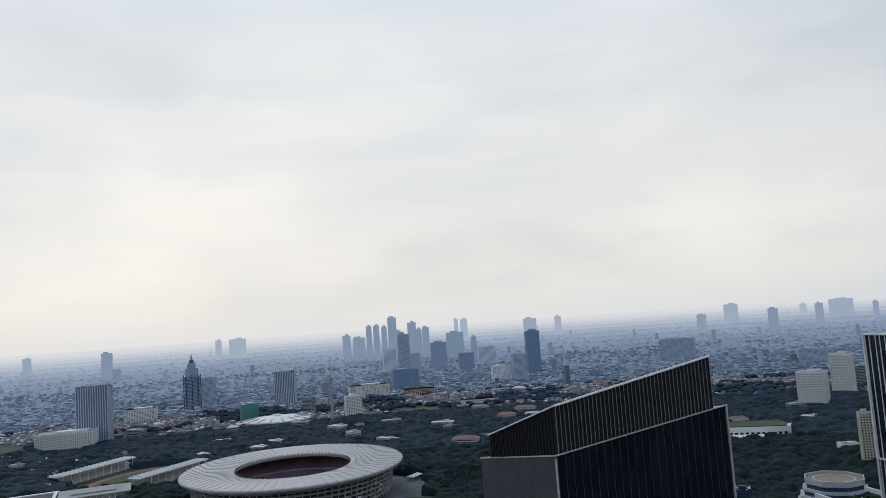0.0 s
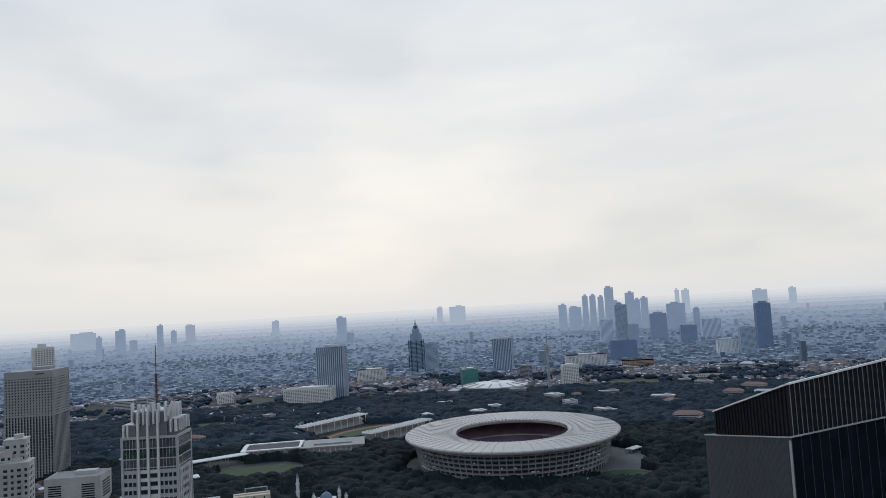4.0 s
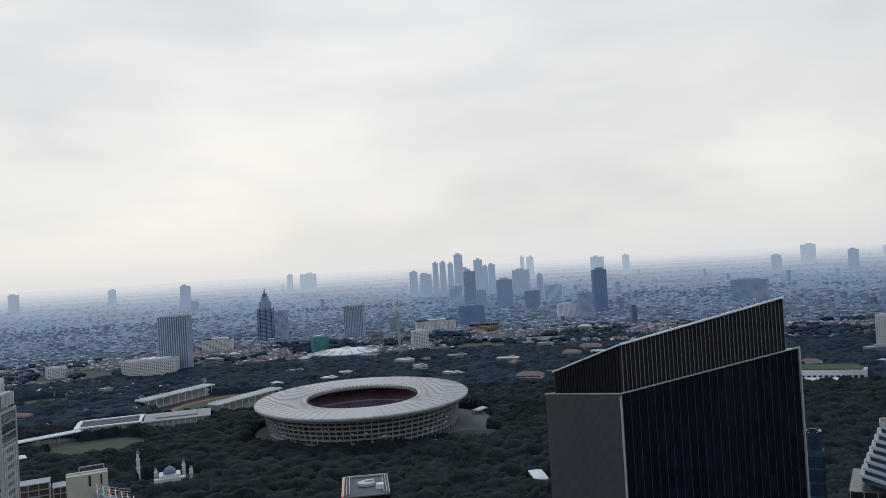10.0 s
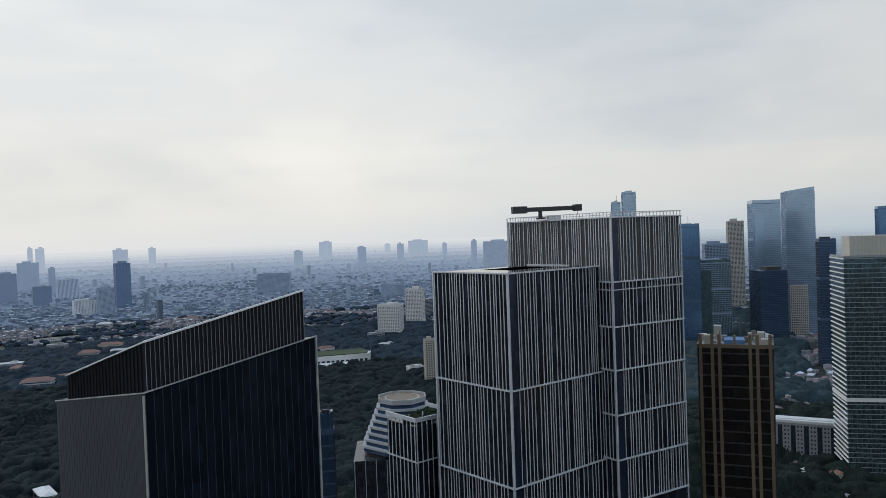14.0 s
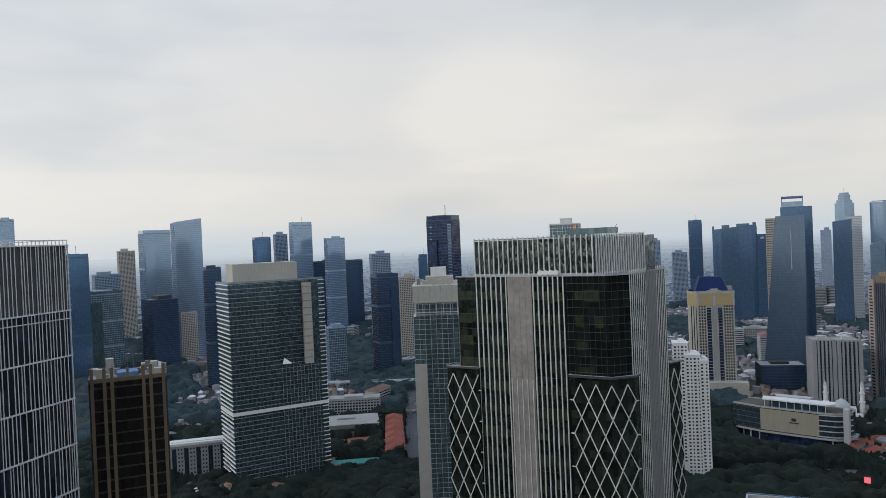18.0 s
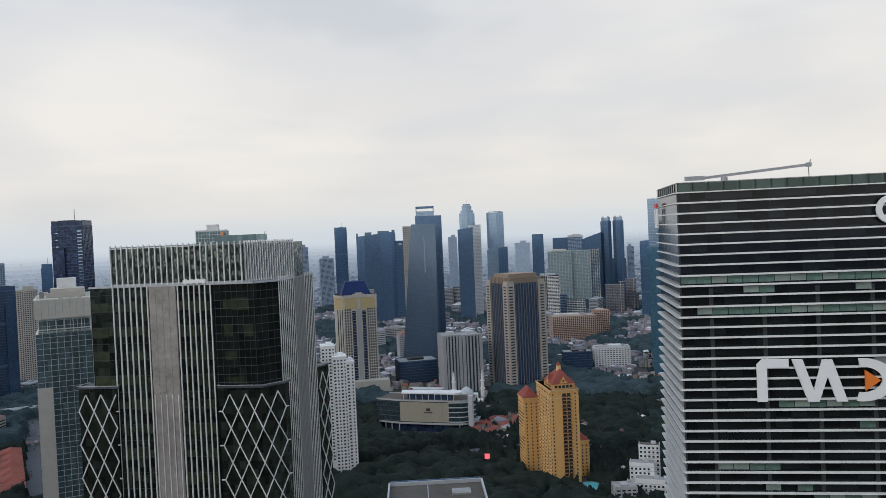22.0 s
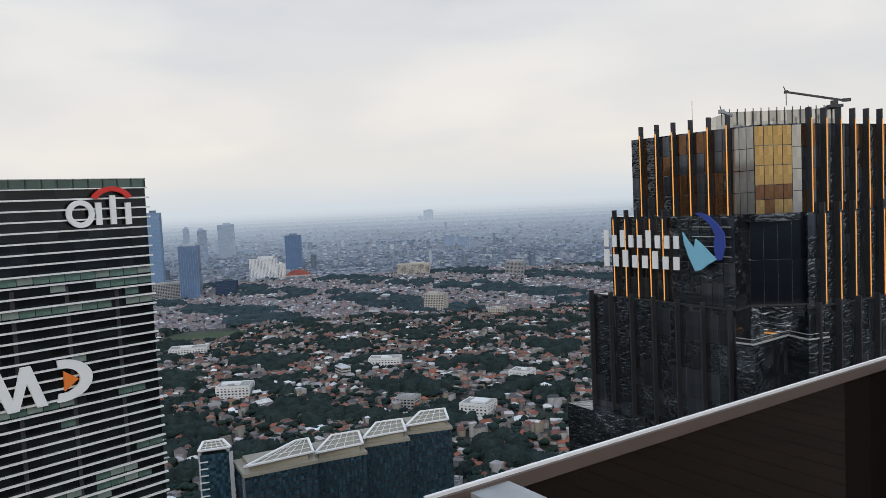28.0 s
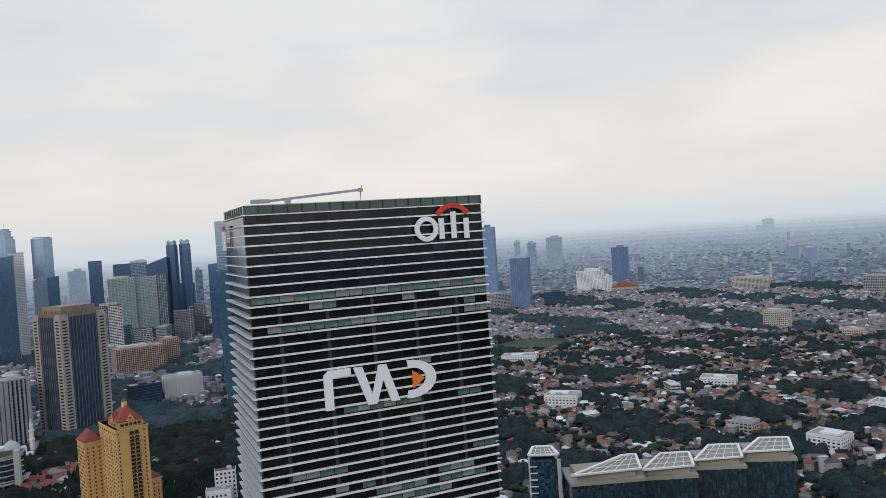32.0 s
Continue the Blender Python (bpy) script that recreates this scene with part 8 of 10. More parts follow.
lean = high_rise(-114.85, 1190, "leaning teal glass tower with a grey tower behind")
mass(lean, [(-8, -9), (9, -9), (9, 9), (-8, 9)], 0, 190, "tealblue", "slateblue", 4.2, 0.5, 4.0, "tealblue", top=[(-10, -9), (9, -9), (9, 9), (-10, 9)])
mass(lean, rect(1.0, 26, 17.5, 14), 0, 264, "skyglass", "greyblue", 4.2, 0.6, 4.0, "skyglass", name="rear_tower")
b = high_rise(-113.6, 662, "stepped white villas built close above one another", -4, name="apartment_block", category="apartment block", group="city blocks")
for x0, y0, w, d, h in ((3.5, 9, 17, 11, 36), (-2, -3, 20, 12, 24), (5, -14, 24, 11, 14), (-10, -13, 8, 9, 10)):
    c = mass(b, rect(x0, y0, w, d), 0, h, "white", "palegrey", 3.6, 0.4, 0, name="house_block")
    for k in range(int(h / 3.6)):
        for j in range(int(w / 3.4)):
            part("window", [(x0 - w / 2 + 2 + j * 3.4, y0 - d / 2 - 0.05, 1.9 + k * 3.6, 1.7, 0.3, 1.7)], M["window"], c)
    part("roof_deck", [(x0, y0, h + 0.2, w - 0.8, d - 0.8, 0.3)], M["brownroof"] if h > 30 else M["slab"], c)
    part("roof_rail", [(x0, y0 - d / 2, h + 0.5, w, 0.25, 1.0), (x0 - w / 2, y0, h + 0.5, 0.25, d, 1.0), (x0 + w / 2, y0, h + 0.5, 0.25, d, 1.0)], M["white"], c)
    part("roof_hut", [(x0 + w * 0.2, y0 + 1, h + 1.4, 4, 3, 2.4)], M["palegrey"], c)
b = high_rise(-100.2, 1080, "grey-blue office block with dark vertical window strips", 14, name="office_block", category="office block", group="city blocks")
for x0, w, h in ((-14.5, 25, 80), (14.5, 27, 79)):
    c = mass(b, rect(x0, 0, w, 38), 0, h, "window", "bluepanel", 4.0, 0.5, 0, name="block")
    for k in range(6):
        part("wall_strip", [(x0 - w / 2 + 1.2 + k * (w - 2.4) / 5, -19.4, h / 2, 4.4 if k in (0, 5) else 2.4, 1.0, h)], M["stonegrey"], c)
    for k in (-1, 1):
        part("side_wall", [(x0 + k * w / 2, 0, h / 2, 0.8, 38.4, h + 1.5)], M["stonegrey"], c)
    part("roof_rim", [(x0, sd * 18.8, h + 0.8, w, 0.8, 1.8) for sd in (-1, 1)], M["stonegrey"], c)
    part("roof_deck", [(x0, 0, h + 0.2, w, 37, 0.4)], M["slab"], c)
    part("roof_box", [(x0 + 2, 4, h + 2, 11, 9, 3.6)], M["palegrey"], c)


def shopping_mall():
    """Long mall seen askew: glass end, blank beige wall, rounded glass corner with white bands, pylon, white roof canopies."""
    x, y = polar(-98.0, 880)
    e = thing("shopping_mall", x, y, -0.2, -116, "curved shopping mall with beige wall, glass ends, white roof", "shopping mall")
    plan = [(-62, -19), (-30, -26), (28, -26), (42, -24), (50, -18), (53, -8), (52, 8), (-58, 12)]
    part("body", prism(plan, 11, 35), M["mallglass"], e)
    part("ground_storey", prism(grow(plan, -3.0), 0, 11), M["navy"], e)
    wall = part("blank_wall", prism([(-31, -26.4), (27, -26.4), (27, -22), (-31, -22)], 12, 34), M["beige"], e)
    for k in range(1, 8):
        part("panel_joint", [(-31 + k * 7.25, -26.5, 23, 0.12, 0.2, 22)], M["grey"], wall)
    for k in range(5):
        lo, hi = 12.0 + k * 5.4, 13.0 + k * 5.4
        part("glass_band", prism(grow([(28, -26), (42, -24), (50, -18), (53, -8), (40, -8)], 0.6), lo, hi), M["palegrey"], e)
        part("glass_band", prism([(-62.5, -19.5), (-31.5, -26.6), (-31.5, -24), (-62.5, -12)], lo, lo + 0.4), M["slantgrey"], e)
    part("shop_canopy", prism(grow(plan, 2.6), 9.6, 11.0), M["grey"], e)
    part("roof_deck", prism(grow(plan, -0.5), 35, 35.6), M["brownroof"], e)
    part("roof_parapet", joined([bar((*p, 35.8), (*q, 35.8), 0.6, 1.8) for p, q in zip(plan, plan[1:])]), M["grey"], e)
    part("roof_canopy", prism([(-30, -22), (34, -22), (40, -14), (36, -4), (-34, -8)], 42.6, 44.0), M["white"], e)
    part("roof_canopy", prism([(-22, -4), (12, -2), (12, 8), (-26, 6)], 43.2, 44.4), M["palegrey"], e)
    part("roof_pavilion", [(2, -13, 39, 52, 10, 7)], M["dark"], e)
    for k in range(9):
        part("canopy_post", [(-28 + k * 7.5, -20.8, 39, 0.6, 0.6, 7.4)], M["palegrey"], e)
    part("pylon", [(51.5, -21, 21, 5, 6, 42)], M["palegrey"], e)
    part("wall_mark", [(3, -26.7, 26, 4.5, 0.3, 3.0)], M["darksteel"], e, "dark plain mark on the beige wall")
    part("wall_mark", [(3, -26.7, 22.6, 10, 0.3, 1.0)], M["darksteel"], e)
    for i in range(11):
        part("column", [(-52 + i * 9.0, -22.0 if i else -19.0, 5, 1.2, 1.2, 10)], M["palegrey"], e)


M["mallglass"] = glazing("dark_teal_mall_glass", (0.05, 0.08, 0.10), 0.12, 0.4)
M["beige"] = material("beige_stone_panel", (0.29, 0.265, 0.205), 0.7, vary=0.1)
shopping_mall()

lb = thing("light_box", *polar(-101.96, 712), 0, -101, "glowing pink-red advertising screen on a post", "advertising screen")
M["screenlight"] = bpy.data.materials.new("pink_red_screen")
M["screenlight"].use_nodes = True
ps = M["screenlight"].node_tree.nodes["Principled BSDF"]
ps.inputs["Emission Color"].default_value, ps.inputs["Emission Strength"].default_value = (1.0, 0.16, 0.20, 1), 1.0
ps.inputs["Base Color"].default_value = (0.4, 0.05, 0.06, 1)
part("screen", [(0, 0, 12.5, 4.6, 0.6, 4.8)], M["screenlight"], lb)
part("frame", [(0, 0.5, 12.5, 5.4, 0.6, 5.6)], M["darksteel"], lb)
part("post", [(0, 0.5, 4.6, 1.0, 1.0, 9.2)], M["darksteel"], lb)

fr = thing("flat_roofed_block", *polar(-98.0, 362), -0.5, -97, "glass block with a flat grey roof and pale parapet", "office block")
part("body", [(0, -5, 50, 46, 38, 100)], M["teal"], fr)
part("roof_deck", [(0, -5, 100.2, 45, 37, 0.5)], M["brownroof"], fr)
part("parapet", [(0, -5 + k * 19, 101, 46.4, 0.8, 2.4) for k in (-1, 1)] + [(k * 23, -5, 101, 0.8, 37.4, 2.4) for k in (-1, 1)], M["palegrey"], fr)
part("glass_rim", [(0, 14.5, 102.3, 45, 0.3, 0.8)], M["blue"], fr)
part("roof_seam", [(-4, -5, 100.6, 0.4, 36, 0.2)], M["palegrey"], fr)
part("roof_hatch", [(12, 0, 100.9, 9, 7, 1.0)], M["slab"], fr)


def roof_frame(e, outline, z, lift, mat):
    """An open white roof frame: a border of beams with glazing bars inside."""
    fr = part("roof_frame", joined([bar((*p, z + lift), (*q, z + lift), 1.5, 0.9) for p, q in zip(outline, outline[1:] + outline[:1])]), M[mat], e)
    a, b, c, d = outline
    for i in range(1, 5):
        u = i / 5
        p = (a[0] + (b[0] - a[0]) * u, a[1] + (b[1] - a[1]) * u, z + lift)
        q = (d[0] + (c[0] - d[0]) * u, d[1] + (c[1] - d[1]) * u, z + lift)
        part("glazing_bar", bar(p, q, 0.3), M[mat], fr)
    for i in (1, 2):
        u = i / 3
        p = (a[0] + (d[0] - a[0]) * u, a[1] + (d[1] - a[1]) * u, z + lift)
        q = (b[0] + (c[0] - b[0]) * u, b[1] + (c[1] - b[1]) * u, z + lift)
        part("glazing_bar", bar(p, q, 0.3), M[mat], fr)
    part("roof_glass", prism(outline, z + lift - 1.0, z + lift - 0.8), M["beige"], fr)


def office_crescent():
    """Four stepped dark-blue glass blocks under open white roof frames."""
    steps = ((-139.6, -145.0, 438, 76), (-144.8, -148.7, 462, 71), (-148.5, -152.0, 486, 70), (-151.8, -155.3, 506, 70))
    for i, (a0, a1, r, h) in enumerate(steps):
        x, y = polar((a0 + a1) / 2, r)
        w = r * radians(a0 - a1) * 1.02
        e = thing("crescent_block", x, y, -0.5, (a0 + a1) / 2 + 14, "dark blue glass block under an open white roof frame", "office block", "stepped crescent blocks")
        part("glass_body", [(0, 14, h / 2, w, 28, h)], M["bluegreen"], e)
        part("cornice", [(0, 14, h + 0.8, w + 1.4, 29.6, 2.0)], M["beige"], e)
        part("setback", [(0, 14, h + 3.0, w * 0.8, 22, 3.0)], M["beige"], e)
        roof_frame(e, [(-w / 2, 0), (w / 2 - 1, 3), (w / 2 + 4, 30), (w / 2 - (4 if i == 0 else 14), 30)], h, 6.0, "cap")
        mul = box_mesh("mullion", 0.25, 0.35, h - 25, M["darksteel"])
        for k in range(13):
            place("mullion", mul, e, -w / 2 + k * w / 12, -0.15, h / 2 + 12)
        for k in range(9):
            part("floor_line", [(0, -0.1, h - 4 - k * 4.2, w, 0.3, 0.5)], M["darksteel"], e)
    x, y = polar(-137.6, 452)
    e = thing("slim_glass_block", x, y, -0.5, -137.6, "slim dark glass block with white edge lines and glass roof", "office block")
    part("glass_body", [(0, 8, 43, 17, 16, 86)], M["bluegreen"], e)
    part("edge", [(-8.7, 0, 44, 0.9, 0.9, 88), (8.9, 0, 43, 2.2, 1.6, 86)], M["palegrey"], e)
    roof_frame(e, [(-8.8, -0.5), (8.8, -0.5), (5, 17), (-6, 17)], 86, 3.0, "cap")
    for k in range(10):
        part("balcony_line", [(-6.5, -0.4, 82 - k * 4.0, 5.0, 1.0, 0.5)], M["white"], e)


M["bluegreen"] = wavy_glass("dark_blue_green_glass", (0.055, 0.12, 0.165), 0.08, 0.55, 0.08, (0.6, 0.6, 0.3))
office_crescent()

bb = thing("blank_billboard", *polar(-162.1, 520), 0, -160, "blank white billboard on a post among houses", "billboard")
part("board", [(0, 0, 22, 6, 0.6, 14)], M["white"], bb)
part("post", [(0, 0.6, 7.6, 1.0, 1.0, 15.2)], M["steel"], bb)

# ---- houses, trees and the far city ----
OCC = []
for o in list(scene.objects):
    if o.parent is None and o.type in ("EMPTY", "MESH") and o.name.split(".")[0] not in ("ground", "camera", "sun", "parapet", "running_track", "sports_field", "roof_crane", "stadium_plaza", "windsock"):
        rad = 0.0
        for c in (o, *o.children):
            if c.type == "MESH" and len(c.data.vertices):
                if c.name.startswith(("light_strip", "fin", "panel")):
                    continue
                for k in c.bound_box:
                    p = (c.matrix_basis if c.parent else Matrix()) @ Vector(k)
                    rad = max(rad, math.hypot(p.x, p.y))
        if o.name.startswith("amber"):
            OCC.append((5, -165, 40))
        elif o.name.startswith(("viewpoint",)):
            OCC.append((-10, -5, 40))
        elif o.name.startswith("ochre"):
            OCC += [(o.location.x + 23, o.location.y - 12, 27), (o.location.x + 50, o.location.y + 4, 16)]
        elif o.name.startswith("stadium"):
            OCC.append((o.location.x, o.location.y, 152))
        elif rad:
            OCC.append((o.location.x, o.location.y, rad * (0.86 if rad < 150 else 1.0)))
OCC = np.array(OCC)
tx, ty = polar(22.5, 1411)
px, py = polar(11.6, 1096)
ux, uy = math.cos(radians(68)), math.sin(radians(68))
OCC = np.vstack([OCC, [(tx, ty, 66), (tx + 55 * ux, ty + 55 * uy, 56), (tx - 55 * ux, ty - 55 * uy, 56), (px + 62, py - 8, 122)]])
RNG = np.random.default_rng(5)


def free(x, y, margin=3.0):
    ok = np.ones(len(x), bool)
    for cx, cy, r in OCC:
        ok &= (x - cx) ** 2 + (y - cy) ** 2 > (r + margin) ** 2
    return ok


def spots(az0, az1, r0, r1, cell, chance, margin=3.0):
    """Jittered grid places in a sector, kept with a chance that may depend on place."""
    g = np.arange(-r1, r1, cell)
    x, y = (k.ravel() for k in np.meshgrid(g, g))
    x = x + RNG.uniform(-0.42, 0.42, x.shape) * cell
    y = y + RNG.uniform(-0.42, 0.42, y.shape) * cell
    r = np.hypot(x, y)
    az = np.degrees(np.arctan2(-x, y))
    span = (az1 - az) % 360
    ok = (r > r0) & (r < r1) & (span <= (az1 - az0) % 360)
    x, y = x[ok], y[ok]
    p = chance(x, y) if callable(chance) else chance
    ok = RNG.random(len(x)) < p
    x, y = x[ok], y[ok]
    ok = free(x, y, margin)
    return x[ok], y[ok]


def patch(x, y, scale, seed):
    """Smooth clumps between 0 and 1 over the plan."""
    s = np.zeros(len(x))
    k = np.random.default_rng(seed)
    for f in (1.0, 1.9, 3.3):
        for _ in range(4):
            a = k.uniform(0, 6.28)
            s += np.sin((x * math.cos(a) + y * math.sin(a)) / scale * f * 6.28 + k.uniform(0, 6.28)) / f
    return 1 / (1 + np.exp(-s * 0.9))


def quick_mesh(name, v, f, mat, smooth=False):
    """A mesh of equal-sided faces from arrays."""
    me = bpy.data.meshes.new(name)
    n, k = f.shape
    me.vertices.add(len(v))
    me.vertices.foreach_set("co", np.ascontiguousarray(v, np.float32).ravel())
    me.loops.add(n * k)
    me.loops.foreach_set("vertex_index", np.ascontiguousarray(f, np.int32).ravel())
    me.polygons.add(n)
    me.polygons.foreach_set("loop_start", np.arange(0, n * k, k, dtype=np.int32))
    me.materials.append(mat)
    if smooth:
        me.polygons.foreach_set("use_smooth", np.ones(n, bool))
    me.update(calc_edges=True)
    return me


def turned(x, y, lx, ly, yaw):
    c, s = np.cos(yaw), np.sin(yaw)
    return x[:, None] + lx * c[:, None] - ly * s[:, None], y[:, None] + lx * s[:, None] + ly * c[:, None]


def house_arrays(x, y, z, w, d, h, rise, yaw):
    """Walls and hipped or gabled roofs of many houses as arrays."""
    n = len(x)
    sx, sy = np.array([-1, 1, 1, -1]) * 0.5, np.array([-1, -1, 1, 1]) * 0.5
    px, py = turned(x, y, w[:, None] * sx, d[:, None] * sy, yaw)
    wall = np.stack([np.concatenate([px, px], 1), np.concatenate([py, py], 1), np.concatenate([np.repeat(z[:, None], 4, 1), np.repeat((z + h)[:, None], 4, 1)], 1)], 2).reshape(-1, 3)
    q = np.array([[0, 1, 5, 4], [1, 2, 6, 5], [2, 3, 7, 6], [3, 0, 4, 7]])
    wf = (q[None] + 8 * np.arange(n)[:, None, None]).reshape(-1, 4)
    ex, ey = turned(x, y, (w[:, None] + 0.9) * sx, (d[:, None] + 0.9) * sy, yaw)
    hip = RNG.uniform(0.12, 0.5, n)
    rx, ry = turned(x, y, (w * (0.5 - hip * 0.6))[:, None] * np.array([-1, 1]), np.zeros((n, 2)), yaw)
    zt = z + h
    roof = np.stack([np.concatenate([ex, rx], 1), np.concatenate([ey, ry], 1), np.concatenate([np.repeat((zt - 0.15)[:, None], 4, 1), np.repeat((zt + rise)[:, None], 2, 1)], 1)], 2).reshape(-1, 3)
    t = np.array([[0, 1, 5], [0, 5, 4], [1, 2, 5], [2, 3, 4], [2, 4, 5], [3, 0, 4]])
    rf = (t[None] + 6 * np.arange(n)[:, None, None]).reshape(-1, 3)
    return wall, wf, roof, rf


ROOFS0 = [(0.21, 0.09, 0.068), (0.14, 0.085, 0.07), (0.28, 0.11, 0.07), (0.115, 0.12, 0.13), (0.17, 0.145, 0.135), (0.40, 0.41, 0.42), (0.085, 0.085, 0.09),
          (0.18, 0.09, 0.072), (0.27, 0.255, 0.25), (0.16, 0.10, 0.085), (0.60, 0.61, 0.62), (0.17, 0.12, 0.10), (0.14, 0.13, 0.13), (0.31, 0.125, 0.07), (0.30, 0.305, 0.315), (0.20, 0.19, 0.19)]
WALLS0 = [(0.44, 0.43, 0.41), (0.52, 0.51, 0.49), (0.33, 0.31, 0.28), (0.40, 0.35, 0.28), (0.24, 0.23, 0.225), (0.58, 0.57, 0.56), (0.36, 0.36, 0.36)]
ROOFS = [(0.80 * c[0], 0.72 * c[1], 0.72 * c[2]) for c in ROOFS0] + [(0.70, 0.71, 0.72), (0.045, 0.048, 0.055), (0.30, 0.095, 0.055), (0.24, 0.085, 0.06), (0.62, 0.60, 0.57), (0.27, 0.12, 0.08)]
WALLS = [tuple(0.74 * k for k in c) for c in WALLS0]
M["roofs"] = material("mixed_house_roofs", (0, 0, 0), 0.85, vary=0.28, grain=0.35, stain=0.05, island=ROOFS)
M["walls"] = material("mixed_house_walls", (0, 0, 0), 0.8, vary=0.18, grain=0.4, island=WALLS)
# distance haze: blue-grey blended into the farther roof and wall colours
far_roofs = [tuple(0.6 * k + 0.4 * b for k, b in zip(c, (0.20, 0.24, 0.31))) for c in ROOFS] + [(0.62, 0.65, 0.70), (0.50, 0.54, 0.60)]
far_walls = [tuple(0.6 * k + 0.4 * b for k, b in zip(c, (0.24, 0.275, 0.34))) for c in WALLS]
M["roofs_mid"] = material("hazed_house_roofs", (0, 0, 0), 0.9, vary=0.22, grain=0.2, island=far_roofs)
# eastern quarter, with a weaker blend of the same painted haze
M["roofs_east"] = material("hazed_east_roofs", (0, 0, 0), 0.9, vary=0.25, grain=0.2, island=[tuple(0.70 * k + 0.30 * b for k, b in zip(c, (0.30, 0.31, 0.35))) for c in ROOFS])
M["walls_east"] = material("hazed_east_walls", (0, 0, 0), 0.9, vary=0.18, grain=0.2, island=[tuple(0.70 * k + 0.30 * b for k, b in zip(c, (0.30, 0.35, 0.43))) for c in WALLS])
M["walls_mid"] = material("hazed_house_walls", (0, 0, 0), 0.9, vary=0.18, grain=0.2, island=far_walls)


def settlement(x, y, roofs, walls, words, big=0.04):
    n = len(x)
    w, d = RNG.uniform(6.0, 12.5, n), RNG.uniform(5.0, 9.0, n)
    h = RNG.choice([3.2, 3.6, 6.2, 6.8, 9.4], n, p=[0.32, 0.26, 0.24, 0.13, 0.05])
    rise = RNG.uniform(1.2, 3.0, n)
    flat = RNG.random(n) < 0.2
    rise[flat] = 0.25
    grand = RNG.random(n) < big
    w[grand] *= RNG.uniform(1.5, 2.6, grand.sum())
    d[grand] *= RNG.uniform(1.3, 2.0, grand.sum())
    yaw = RNG.normal(0, 0.16, n) + patch(x, y, 700, 3) * 1.9 + RNG.choice([0, 1.571], n)
    m = RNG.random(n) < 0.85
    k, a = int(m.sum()), RNG.uniform(0, 6.28, int(m.sum()))
    x, y = np.concatenate([x, x[m] + 6.5 * np.cos(a)]), np.concatenate([y, y[m] + 6.5 * np.sin(a)])
    w, d = np.concatenate([w, RNG.uniform(3, 7.5, k)]), np.concatenate([d, RNG.uniform(2.5, 5.5, k)])
    h = np.concatenate([h, h[m] * RNG.uniform(0.6, 1.5, k)])
    rise, yaw = np.concatenate([rise, np.where(RNG.random(k) < 0.6, 0.2, 1.3)]), np.concatenate([yaw, yaw[m]])
    n = len(x)
    wall, wf, roof, rf = house_arrays(x, y, np.zeros(n), w, d, h, rise, yaw)
    e = thing("housing_quarter", 0, 0, 0, 0, words, "houses", kind="stuff")
    part("walls", quick_mesh("walls", wall, wf, M[walls]), None, e, kind="stuff")
    part("roofs", quick_mesh("roofs", roof, rf, M[roofs]), None, e, kind="stuff")
    return e


# east: close-built low houses among trees
east = lambda x, y: np.where(np.hypot(x, y) < 1500, 0.96 - 0.62 * (patch(x, y, 130, 21) > 0.66), 0.96 - 0.6 * (patch(x, y, 300, 23) > 0.70))
x, y = spots(-186, -114, 900, 2420, 11.8, east)
near = np.hypot(x, y) < 1500
settlement(x[near], y[near], "roofs", "walls", "close-built low houses with red and grey roofs")
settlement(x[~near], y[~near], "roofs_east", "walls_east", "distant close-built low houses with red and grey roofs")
# middle: low blocks among the towers
x, y = spots(-114, -48, 620, 1150, 17.0, lambda x, y: 0.5 * (patch(x, y, 380, 8) > 0.5))
settlement(x, y, "roofs", "walls", "red and grey roofed houses between office towers", 0.1)
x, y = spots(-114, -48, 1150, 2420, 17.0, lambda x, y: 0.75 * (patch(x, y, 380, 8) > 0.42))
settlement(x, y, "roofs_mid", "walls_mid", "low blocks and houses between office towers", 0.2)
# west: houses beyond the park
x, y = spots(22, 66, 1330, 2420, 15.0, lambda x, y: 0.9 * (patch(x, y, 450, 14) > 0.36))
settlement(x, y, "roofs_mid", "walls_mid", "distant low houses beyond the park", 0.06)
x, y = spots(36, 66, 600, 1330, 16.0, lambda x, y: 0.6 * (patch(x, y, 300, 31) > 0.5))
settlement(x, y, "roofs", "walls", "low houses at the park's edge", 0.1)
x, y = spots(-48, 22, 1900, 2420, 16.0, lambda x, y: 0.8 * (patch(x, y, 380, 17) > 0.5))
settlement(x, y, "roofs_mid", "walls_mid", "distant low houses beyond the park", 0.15)


